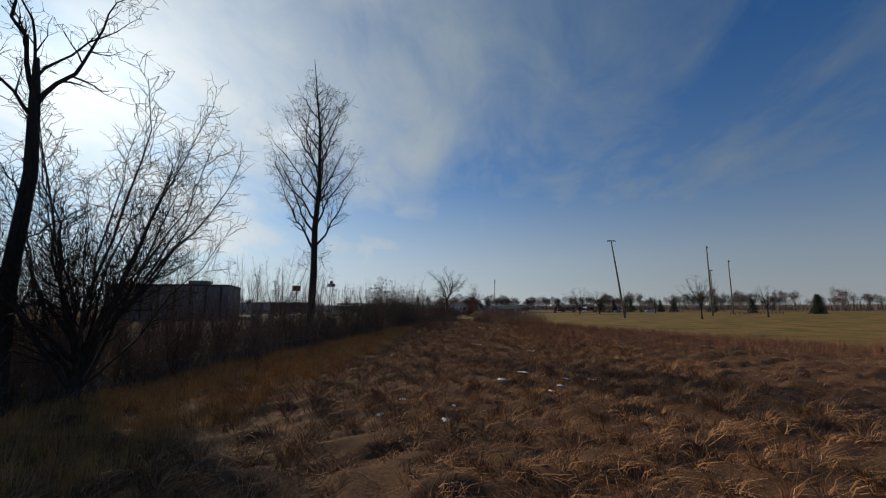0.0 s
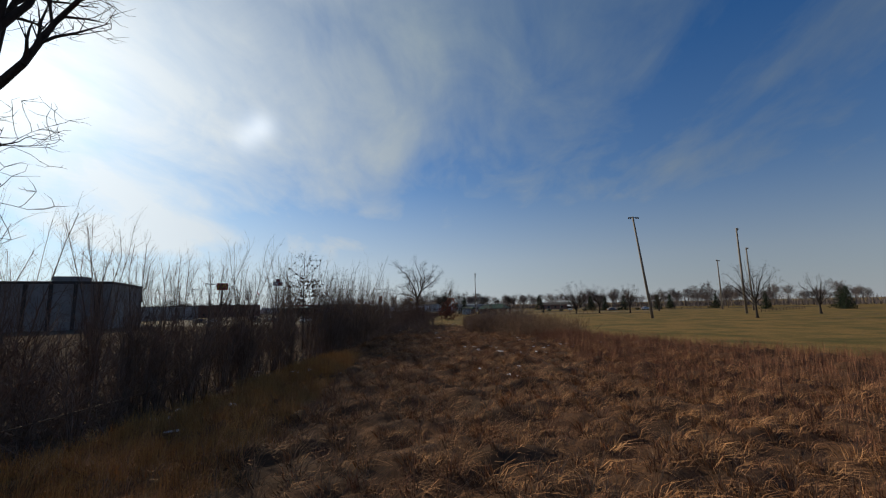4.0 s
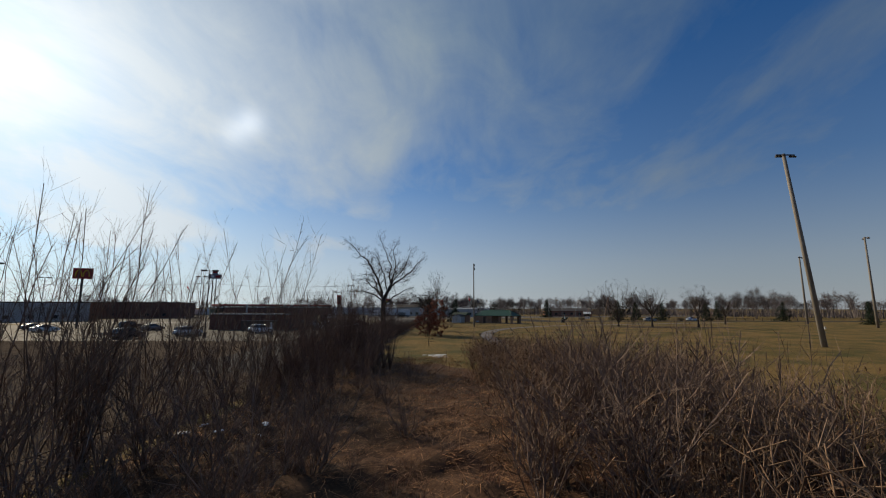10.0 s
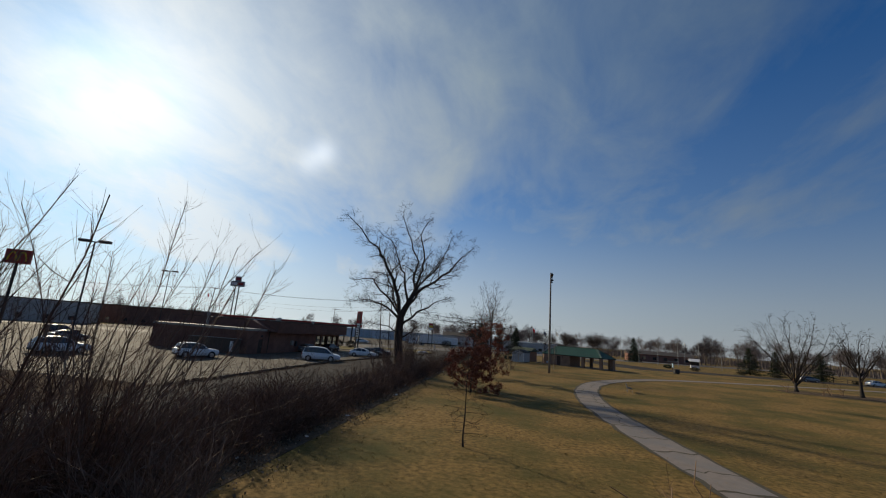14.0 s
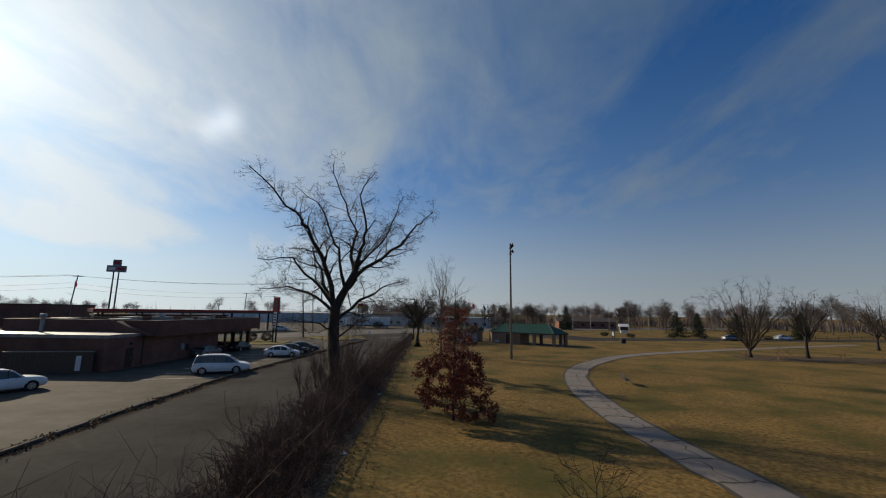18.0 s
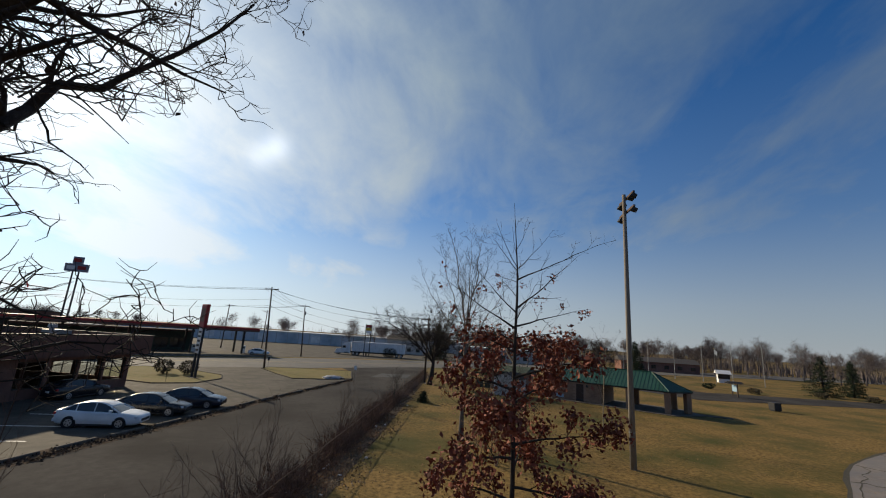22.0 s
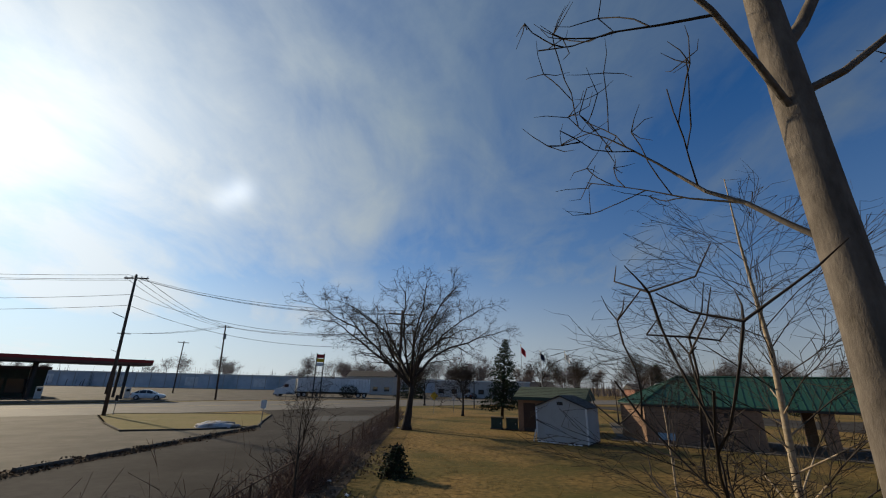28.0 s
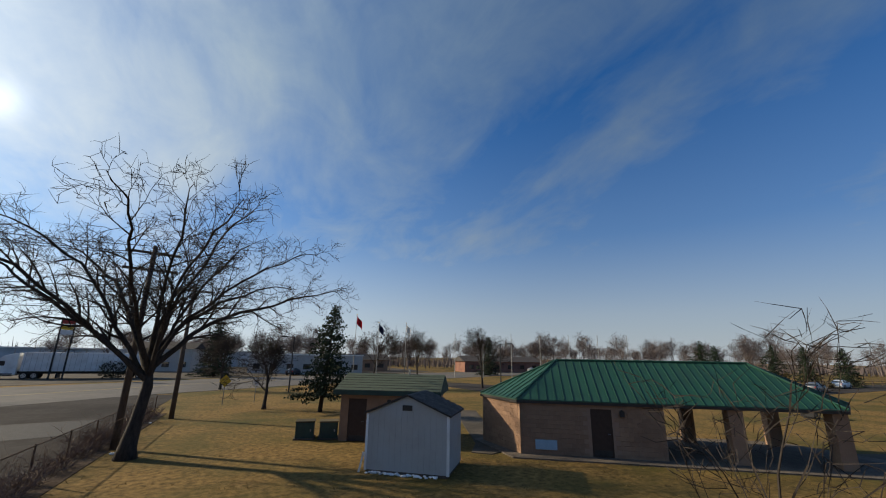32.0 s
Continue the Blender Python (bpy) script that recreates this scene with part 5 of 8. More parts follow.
# the big walnut-like tree beside the fence, with some dry pods left on it
T, tips = limb_tree("spreading_tree", at(-11.1, 173.7), 23, "large spreading bare tree with dark bark and few dead leaves",
                    [(0.00, 0.00, -0.10, 0.71), (-0.06, 0.00, 1.10, 0.57), (-0.28, 0.00, 3.13, 0.52), (-0.39, 0.06, 5.06, 0.50), (-0.33, 0.06, 6.82, 0.46), (0.39, 0.11, 8.36, 0.33), (1.32, 0.11, 10.34, 0.25)],
                    [(6.71, [(-0.88, 0.11, 9.02), (-1.65, -0.22, 11.88), (-2.86, -0.44, 13.75), (-4.95, -0.33, 16.50), (-9.02, -0.88, 19.80)], 0, 0.324),
                     (8.36, [(1.32, 0.33, 10.34), (0.33, 0.88, 13.20), (1.10, 1.21, 14.52), (-0.22, 1.54, 17.60), (-1.32, 1.10, 20.90)], 0, 0.238),
                     (10.12, [(1.76, -0.33, 12.43), (2.42, -0.88, 14.19), (1.54, -1.32, 17.16), (2.86, -1.76, 19.36)], 0, 0.205),
                     (9.46, [(2.97, 0.00, 11.22), (5.39, -0.55, 12.98), (6.82, -0.44, 14.96), (8.80, -0.88, 16.06)], 0, 0.216),
                     (5.50, [(1.87, -0.44, 7.59), (3.52, -1.10, 8.47), (5.72, -1.54, 9.24)], 0, 0.184),
                     (6.38, [(-2.42, 0.55, 8.47), (-4.84, 0.88, 9.13), (-7.26, 0.66, 8.69)], 0, 0.184),
                     (6.82, [(-2.09, -0.99, 9.68), (-3.96, -1.76, 11.22), (-7.04, -2.42, 10.56)], 0, 0.173),
                     (6.60, [(-0.99, 2.09, 8.80), (-2.53, 3.74, 12.54), (-3.30, 5.39, 15.84)], 0, 0.205),
                     (7.48, [(1.54, 2.20, 10.34), (2.42, 3.74, 12.32), (4.84, 5.06, 15.62)], 0, 0.194),
                     (8.58, [(-0.66, -1.76, 11.88), (-2.09, -2.42, 14.96), (-4.29, -3.08, 17.60)], 0, 0.162),
                     (10.23, [(3.19, 1.10, 13.20), (4.84, 1.76, 15.84), (5.72, 1.32, 18.04)], 0, 0.140),
                     (4.62, [(-1.54, -1.10, 5.94), (-3.74, -1.98, 5.83)], 0, 0.108), (3.96, [(1.32, 1.54, 5.50), (3.30, 2.86, 6.38)], 0, 0.108)],
                    spacing=0.66, side=3.3, wig=0.26, up=0.08, depth=4, angle=0.85, shrink=0.45, fine=2, flen=0.42, fr=0.009, minr=0.0105, thick=0.032, zmin=1.5, r_in=0.46)
dead_foliage(T, tips, 130, (0.10, 0.2), "dead_leaf", 77)
# flat-topped tree near the shed
FT = []
rb = np.random.default_rng(30)
for k in range(14):
    a = k * 2.4 + rb.normal(0, 0.15)
    far = (9.6, 7.4, 5.0)[k % 3] * rb.uniform(0.9, 1.08)
    top_z = (8.6, 10.4, 11.2)[k % 3] * rb.uniform(0.95, 1.03)
    c, d = math.cos(a), math.sin(a)
    z0 = 2.5 + 1.9 * rb.random()
    FT.append((z0, [(c * far * 0.2, d * far * 0.2, z0 + (top_z - z0) * 0.36), (c * far * 0.46 + rb.normal(0, 0.3), d * far * 0.46 + rb.normal(0, 0.3), z0 + (top_z - z0) * 0.68),
                    (c * far * 0.76 + rb.normal(0, 0.3), d * far * 0.76 + rb.normal(0, 0.3), z0 + (top_z - z0) * 0.9), (c * far, d * far, top_z)], 0, 0.15 - 0.02 * (k % 3) - 0.002 * k))
limb_tree("flat_topped_tree", at(-3.5, 231.0), 31, "wide flat-topped bare tree with a dark forked trunk on the lawn",
          [(0, 0, -0.1, 0.34), (0.12, 0, 1.4, 0.25), (0.3, 0, 2.9, 0.21), (0.1, 0.1, 4.6, 0.15)], FT,
          spacing=0.62, side=2.9, wig=0.13, up=-0.02, depth=4, angle=0.7, shrink=0.46, fine=2, flen=0.42, fr=0.0095, minr=0.011, thick=0.03, zmin=2.6)
# upright tree that the camera passes
limb_tree("upright_tree", at(0.0, 198.8), 12, "slender bare maple with upright pale limbs", [(0, 0, -0.1, 0.2), (0.0, 0, 1.6, 0.15), (0.05, 0, 4.0, 0.135), (0.0, 0, 6.4, 0.12), (0.0, 0, 7.5, 0.09), (0.1, 0.1, 9.4, 0.05)],
          [(7.2, (-1.5, 0.3, 15.0), 0.5, 0.065), (7.4, (1.1, -0.3, 14.7), 0.2, 0.065), (8.6, (0.2, 0.8, 15.0), 0.1, 0.045), (6.6, (-3.6, 0.2, 11.5), -0.9, 0.055), (6.0, (3.4, 0.3, 11.5), -0.9, 0.06), (6.4, (0.3, -2.8, 11.8), -0.8, 0.05),
           (7.0, (-0.4, 2.8, 12.8), -0.6, 0.05), (7.6, (2.0, 1.5, 13.7), -0.2, 0.042), (7.4, (-2.4, -1.5, 13.7), -0.2, 0.042), (5.4, (-2.9, -0.9, 9.0), -0.4, 0.03), (5.6, (3.6, -0.6, 8.7), -0.5, 0.035), (4.4, (-1.2, 1.4, 6.4), 0, 0.025), (2.6, (1.3, -0.3, 3.6), 0.1, 0.02), (2.2, (-1.5, -0.2, 2.9), 0.2, 0.02)],
          bark="bark_light", spacing=0.48, side=1.9, wig=0.12, up=0.3, depth=3, angle=0.7, shrink=0.5, fine=3, flen=0.3, fr=0.0065, minr=0.0075, thick=0.016, fup=0.5)
# tall poplar by the fence near the start
TL = []
rb = np.random.default_rng(41)
for k in range(30):
    f = (k + 0.5) / 30
    z = 7.5 + 27.0 * f
    a = k * 2.4 + rb.normal(0, 0.4)
    ln = (3.6 if k < 4 else 10.4 * (1 - f) ** 0.75 + 1.3) * rb.uniform(0.7, 1.15)
    TL.append((z, (math.cos(a) * ln * 0.62, math.sin(a) * ln * 0.62, z + ln * (0.4 if k < 4 else rb.uniform(0.8, 1.35))), -0.1 * ln, (0.06 if k < 4 else 0.2 - 0.11 * f)))
limb_tree("tall_tree", at(-17.3, 47.2, 20), 41, "tall bare cottonwood with dark trunk beside the fence", [(0, 0, -0.1, 0.66), (0, 0, 2.0, 0.52), (0.2, 0, 9.0, 0.44), (0.1, 0.2, 15.0, 0.38), (0.5, 0.2, 21.0, 0.28), (0.3, 0, 29.0, 0.16), (-0.8, 0, 39.5, 0.03)], TL,
          spacing=0.7, side=3.3, wig=0.17, up=0.2, depth=3, angle=0.75, shrink=0.5, fine=3, flen=0.6, fr=0.012, minr=0.0125, thick=0.04)
# dark trees at the very start
limb_tree("leaning_tree", at(-14.6, 11.1), 43, "tall dark bare tree with crooked limbs beside the fence", [(0, 0, -0.1, 0.46), (0.1, 0, 1.6, 0.36), (0, 0, 6.0, 0.30), (0.2, 0.1, 10.5, 0.25), (0, 0, 14.0, 0.2), (-0.2, 0, 16.0, 0.1)],
          [(13.6, (2.6, 2.0, 20.5), -0.6, 0.12), (14.0, (-1.4, -0.8, 22), 0.2, 0.12), (13.0, (-3.4, -1.6, 18.5), 0, 0.09), (14.6, (0.6, -2.6, 20), 0, 0.08), (15, (1.4, 3.2, 21), 0, 0.07), (9.0, (-3.2, 1.0, 12), 0.2, 0.06), (7.4, (2.0, 1.8, 9.6), 0.3, 0.05)],
          spacing=0.7, side=2.0, wig=0.22, up=0.2, depth=3, angle=0.8, shrink=0.5, fine=2, flen=0.45, fr=0.011, minr=0.011, thick=0.03)
TH = []
rb = np.random.default_rng(14)
for k in range(26):
    a = -0.9 + 6.0 * k / 26 + rb.normal(0, 0.15)
    z = rb.uniform(0.5, 3.0)
    ln = rb.uniform(3.0, 6.2)
    TH.append((z, (math.cos(a) * ln, math.sin(a) * ln, rb.uniform(7.5, 14.5)), -1.2, rb.uniform(0.075, 0.12)))
limb_tree("thicket_tree", at(-12.6, 12.6, 20), 47, "broad many-stemmed bare tree, nearly black against the sky", [(0, 0, -0.1, 0.3), (0, 0, 0.6, 0.26), (0.1, 0, 2.0, 0.2), (0, 0, 3.4, 0.14)], TH,
          spacing=0.5, side=2.5, wig=0.14, up=0.14, depth=3, angle=0.65, shrink=0.5, fine=2, flen=0.5, fr=0.0115, minr=0.012, thick=0.03, r_in=0.5)
limb_tree("thicket_tree", at(-15.2, 5.6, 200), 48, "broad many-stemmed bare tree, nearly black against the sky", [(0, 0, -0.1, 0.24), (0, 0, 0.6, 0.2), (0.1, 0, 2.0, 0.16), (0, 0, 3.2, 0.1)], [(z, (e[0] * 0.8, e[1] * 0.8, e[2] * 0.7), g, r) for z, e, g, r in TH[::2]],
          spacing=0.6, side=2.0, wig=0.1, up=0.18, depth=3, angle=0.6, shrink=0.5, fine=2, flen=0.5, fr=0.011, minr=0.011, thick=0.03, r_in=0.5)

# round-headed tree out on the sports lawn, and others over the park
LAWN_TREES = [
    (73.4, 132.6, 13.5, 51, "wide", "round-headed bare tree on the sports lawn"),
    (104, 150, 11, 52, "wide", "round-headed bare tree on the sports lawn"),
    (51, 200, 12.5, 53, "multi", "bare tree with many upright stems on a low mound"),
    (60, 199, 11.0, 54, "tall", "bare tree on a low mound"),
    (71, 196, 11, 55, "tall", "bare tree on a low mound"),
    (92, 215, 9, 56, "wide", "bare park tree beside the drive"),
]
for x, y, h, seed, form, label in LAWN_TREES:
    rb = np.random.default_rng(seed)
    fork = h * (0.22 if form != "multi" else 0.08)
    n = 18 if form == "multi" else 14
    reach = h * {"wide": 0.52, "multi": 0.62, "tall": 0.46}[form]
    L_ = []
    for k in range(n):
        a = k * 2.4 + rb.normal(0, 0.2)
        f = (k + 0.5) / n
        ln = reach * (0.35 + 0.65 * f)
        top_z = h * ((0.98 - 0.42 * f ** 1.5) if form == "wide" else (1.0 - 0.28 * f))
        L_.append((fork * rb.uniform(0.9, 1.5), (math.cos(a) * ln, math.sin(a) * ln, top_z), 0.06 * h if form == "wide" else -0.03 * h, 0.1))
    T, _t = limb_tree("park_tree", at(x, y, seed * 37), seed, label, [(0, 0, -0.1, 0.3), (0, 0, fork * 0.5, 0.22), (0, 0, fork, 0.2), (0, 0, fork * 1.7, 0.13)], L_, spacing=0.9, side=h * 0.2, wig=0.14, up=0.12, depth=3, angle=0.65, shrink=0.5, fine=2, flen=0.6, fr=0.013, minr=0.014, thick=0.05, thin=0.02)
    tagged(T, group="park trees")
for x, y, h, seed in ((2.6, 246.5, 6.0, 61), (18.0, 268, 9.5, 62), (26.0, 270, 9.0, 63), (33, 262, 9, 64), (-1.5, 268, 7, 66)):
    bare_tree("street_tree", at(x, y, seed * 31), seed, "bare rounded tree near the street", "tree", "street trees", height=h, radius=0.16, trunk=0.3, spread=0.65, limbs=6, depth=4, wig=0.1, ratio=0.78, up=0.22, first=0.5, twigs=3, fine=2, flen=0.5, fr=0.014, minr=0.014)


# oaks that keep their brown leaves
def pin_oak(m, seed, h, w, label, nleaf, top_leaf, r=0.11, size=(0.10, 0.19), leaf="oak_leaf", low=0.9, count=26, side=1.1):
    rng = np.random.default_rng(seed)
    trunk = [(0, 0, -0.1, r * 1.35)] + [(rng.normal(0, 0.03), rng.normal(0, 0.03), h * f, r * (1.06 - f)) for f in (0.1, 0.3, 0.5, 0.7, 0.88, 1.0)]
    limbs = []
    for k in range(count):
        f = (k + 0.5) / count
        z = low + (h * 0.93 - low) * f
        a = k * 2.4 + rng.normal(0, 0.3)
        ln = w * (1 - f) ** 0.65 * rng.uniform(0.75, 1.15) + 0.35
        rise = ln * (-0.25 + 1.15 * f) + rng.normal(0, 0.15)
        limbs.append((z, (math.cos(a) * ln, math.sin(a) * ln, max(0.35, z + rise)), 0.08 * ln, r * (0.42 - 0.22 * f)))
    top, tips = limb_tree("pin_oak", m, seed, label, trunk, limbs, spacing=0.5, side=side, wig=0.08, up=0.16, depth=3, angle=0.8, shrink=0.5, fine=2, flen=0.22, fr=0.005, minr=0.0055, thick=0.018, zmin=0.3)
    if nleaf:
        dead_foliage(top, np.concatenate([np.repeat(tips[tips[:, 2] < top_leaf * 0.72], 5, axis=0), tips[tips[:, 2] < top_leaf]]), nleaf, size, leaf, seed + 5, 0.13, 0.6, "foliage")
    return top


pin_oak(at(-1.5, 161.8), 71, 5.6, 2.1, "young oak holding rust-brown dead leaves on the lawn", 11000, 5.6, r=0.08)
# the oak that the path passes closely
rb = np.random.default_rng(72)
OK = [(7.55, (1.3, -0.3, 8.75), -0.06, 0.026), (7.1, (-1.75, -0.5, 8.15), -0.1, 0.026), (7.45, (-1.0, 0.5, 8.6), -0.08, 0.02), (8.2, (2.6, 0.8, 9.45), 0.08, 0.02), (8.45, (0.9, 0.3, 9.5), -0.12, 0.014), (8.5, (-0.5, -0.3, 9.4), -0.1, 0.013),
      (8.4, (-0.55, 0.4, 9.35), -0.05, 0.014), (8.15, (-0.5, 0.7, 8.4), 0.02, 0.011), (7.15, (1.65, 0.4, 7.65), 0.0, 0.024), (6.6, (-1.5, -0.5, 7.3), -0.05, 0.02), (6.9, (1.1, -0.3, 7.1), 0.0, 0.018), (6.5, (1.2, 0.9, 6.8), 0.1, 0.02),
      (8.7, (-0.2, -0.5, 9.3), -0.05, 0.01), (8.9, (0.35, 0.3, 9.7), -0.05, 0.009), (8.0, (0.3, 1.1, 8.9), -0.05, 0.014), (7.8, (-0.3, 1.3, 8.5), 0.0, 0.014), (7.3, (0.2, -1.3, 8.0), -0.05, 0.016), (6.8, (-0.9, 1.2, 7.4), 0.0, 0.02)]
for k in range(20):
    a = k * 2.4 + rb.normal(0, 0.3)
    z = 1.2 + 5.4 * k / 20
    ln = 2.6 - 0.05 * k + rb.uniform(-0.4, 0.3)
    OK.append((z, (math.cos(a) * ln, math.sin(a) * ln, z + ln * (-0.22 + 0.025 * k)), 0.06 * ln, 0.034))
T, tips = limb_tree("pin_oak", at(0.15, 178.1), 72, "oak with rust-brown leaves on its lower limbs", [(0, 0, -0.1, 0.1), (0.0, 0, 0.8, 0.07), (0.02, 0, 4.0, 0.052), (0.0, 0, 6.7, 0.038), (0.03, 0, 7.8, 0.027), (0.02, 0, 8.45, 0.018), (-0.05, 0, 9.5, 0.008), (-0.09, 0, 10.05, 0.003)], OK,
                    spacing=0.34, side=0.62, wig=0.05, up=0.14, depth=3, angle=0.8, shrink=0.5, fine=1, flen=0.13, fr=0.0028, minr=0.003, thick=0.02, zmin=0.3)
heads = tips[rb.random(len(tips)) < np.interp(tips[:, 2], [6.9, 7.7, 8.7, 9.0], [0.75, 0.35, 0.06, 0.0])]
low = tips[tips[:, 2] < 7.0]
dead_foliage(T, low, 13500, (0.07, 0.14), "oak_leaf", 78, 0.12, 0.6, "foliage")
dead_foliage(T, heads, len(heads) * 9, (0.05, 0.10), "oak_leaf", 77, 0.05, 0.6, "foliage")
pin_oak(at(-0.9, 142.8), 75, 4.2, 0.85, "thin sapling with bare upright twigs on the lawn", 0, 0, r=0.04, low=0.5, count=30, side=0.7)
pin_oak(at(-15.4, 76.5), 74, 10.8, 2.2, "thin dark tree with clusters of dead leaves", 420, 10.5, leaf="dead_leaf", size=(0.22, 0.4), r=0.1, low=3.5)

# slight trees round the pavilion: a birch and whippy saplings
BL = []
rb = np.random.default_rng(3)
for k in range(34):
    f = (k + 0.5) / 34
    a = k * 2.4 + rb.normal(0, 0.3)
    ln = 3.3 * (1 - f) ** 0.6 * rb.uniform(0.75, 1.1) + 0.3
    z = 0.9 + 5.0 * f
    c, d = math.cos(a), math.sin(a)
    rise = rb.uniform(0.3, 0.6)
    BL.append((z, [(c * ln * 0.3, d * ln * 0.3, z + ln * rise * 0.45), (c * ln * 0.65 + rb.normal(0, 0.05), d * ln * 0.65 + rb.normal(0, 0.05), z + ln * rise * 0.85), (c * ln, d * ln, z + ln * rise)], 0, 0.017 - 0.01 * f))
limb_tree("birch", at(2.3, 202.1), 81, "bare birch with pale peeling bark and long arching twigs", [(0, 0, -0.1, 0.08), (0.05, 0, 0.8, 0.06), (0.0, 0.05, 2.2, 0.05), (0.03, 0, 4.0, 0.036), (-0.05, 0.03, 5.6, 0.018), (-0.1, 0.0, 6.8, 0.007)], BL,
          bark="bark_birch", twig="twig", spacing=0.24, side=1.15, wig=0.05, up=0.04, depth=3, angle=0.45, shrink=0.5, fine=1, flen=0.26, fr=0.003, minr=0.0034, thick=0.012, fup=0.2, zmin=0.6)
SAP = [(5.9, 211.0, 5.0, 82, "bark_birch"), (-6.0, 209.2, 3.8, 83, "bark"), (12.3, 205.6, 9.0, 86, "bark_birch"), (1.9, 196.6, 3.6, 87, "bark"), (3.6, 193.8, 4.2, 88, "bark_light"), (1.2, 201.6, 3.2, 90, "bark_light")]
for x, y, h, seed, bark in SAP:
    bare_tree("sapling", at(x, y, seed * 53), seed, "thin bare sapling with forked stems on the lawn", "sapling", "saplings on the lawn", height=h, radius=0.04, trunk=0.5, spread=0.55, limbs=7, depth=3, wig=0.1, ratio=0.62, up=0.25, first=0.25,
              twigs=3, fine=2, flen=0.3, fr=0.005, minr=0.005, thick=0.02, bark=bark, twig="twig")


# ---------------------------------------------------------------- conifers
def conifer(name, m, seed, h, w, label, group="", bare=0.14, lean=0.0, dense=2600, ragged=0.25):
    rng = np.random.default_rng(seed)
    top = thing(name, m, label, "conifer", group)
    part("trunk", bm_tube([(0, 0, -0.1), (lean * 0.5, 0, h * 0.5), (lean, 0, h * 0.97)], [0.035 * h * 0.6, 0.022 * h * 0.6, 0.02], 8), "bark", top, smooth=True)
    z = rng.random(70) ** 1.15
    segs, pos = [], []
    for k in range(90):
        f = bare + (1 - bare) * (k / 90) ** 1.1
        a = k * 2.4 + rng.random()
        ln = w * (1 - f) ** 0.8 * (1 - ragged + 2 * ragged * rng.random()) + 0.12
        b = np.array([lean * f, 0, h * f])
        d = np.array([math.cos(a), math.sin(a), -0.12 + 0.3 * f])
        e = b + d * ln
        segs.append((*b, 0.03, *e, 0.008))
        n = max(6, int(dense / 90 * (ln / w) * 5))
        u = rng.random(n) ** 0.7
        p = b + (e - b) * u[:, None] + rng.normal(size=(n, 3)) * np.array([0.15, 0.15, 0.06]) * (0.5 + h / 12)
        p[:, 2] -= 0.05 * u
        pos.append(p)
    stuff(new("branching", tubes_mesh("branching", segs, 4, "bark")), top)
    p = np.concatenate(pos)
    stuff(new("foliage", leaves_mesh("foliage", p, rng.uniform(0.10, 0.24, len(p)) * (0.6 + h / 18), "needle", rng, 0.5)), top)
    return top


conifer("spruce", at(6.6, 243.5, 200), 91, 8.6, 2.6, "leaning dark green spruce behind the shed", lean=-0.7)
C = conifer("cedar", at(76, 256, 0), 92, 8.0, 3.2, "dark green rounded conifer beside the drive", "conifers by the drive", bare=0.05, ragged=0.4)
D = conifer("cedar", at(85, 259, 0), 93, 7.5, 2.6, "dark green pointed conifer beside the drive", "conifers by the drive", bare=0.03)
for x, y, t, s in ((93, 253, 40, 0.95), (108, 248, 90, 1.0), (121, 260, 10, 1.1), (135, 243, 60, 0.95), (58, 300, 33, 1.3), (-4, 300, 45, 1.5), (150, 190, 12, 1.2), (162, 205, 80, 1.1), (138, 214, 15, 1.0)):
    e = copy_thing(D if t % 20 else C, at(x, y, t))
    e.scale = (s, s, s)
conifer("dwarf_spruce", at(-3.5, 214.1, 0), 94, 1.15, 0.6, "small dark green spruce bush on the lawn", dense=420, bare=0.05)


# ---------------------------------------------------------------- woods along the horizon
def far_variants():
    out = []
    for k in range(5):
        kw = dict(height=11 + k % 3, radius=0.2, trunk=0.32, spread=0.6, limbs=6, depth=3, wig=0.12, ratio=0.78, up=0.28, first=0.4, twigs=3, fine=3, flen=1.2, fr=0.028, minr=0.03, thick=0.1, bark="far_wood", twig="far_wood")
        top, s, t = bare_tree("distant_tree", at(-40 + k * 9, 420, k * 50), 300 + k, "bare tree far across the park, haze painted into its grey-brown", "tree", "distant trees", **kw)
        out.append(top)
    return out


FAR = far_variants()
rngf = np.random.default_rng(5)
spots = []
for k in range(230):
    a = radians(rngf.uniform(-82, 14))          # clockwise from +y is to the right
    d = rngf.uniform(170, 330)
    spots.append((0 - math.sin(a) * d, 215 + math.cos(a) * d * 0.75 - (60 if a < -1.25 else 0)))
for k in range(46):
    a = radians(rngf.uniform(20, 85))
    d = rngf.uniform(230, 420)
    spots.append((-math.sin(a) * d, 150 + math.cos(a) * d))
for k, (x, y) in enumerate(spots):
    if x > 30 and y < 190:
        x += 90
    e = copy_thing(FAR[k % 5], at(x, y, rngf.uniform(0, 360)))
    s = rngf.uniform(0.7, 1.15)
    e.scale = (s, s, s * rngf.uniform(0.85, 1.1))


def far_thicket():
    """Understorey of the far woods: very many upright sticks."""
    rng = np.random.default_rng(6)
    n = 14000
    a = np.radians(rng.uniform(-88, 60, n))
    d = rng.uniform(230, 380, n)
    x, y = -np.sin(a) * d, 205 + np.cos(a) * d * 0.75
    y = np.where(a < -1.25, y - 70, y)
    h = rng.gamma(3.0, 0.9, n) + 0.8
    base = np.stack([x, y, np.zeros(n)], 1)
    me = blades_mesh("far_thicket", base, h, rng.uniform(0.06, 0.22, n), rng.normal(0, 0.6, n), rng.uniform(0, 6.28, n), "far_wood")
    tagged(new("far_thicket", me), "undergrowth of the distant woods, haze painted into its brown", "woods", kind="stuff")


far_thicket()


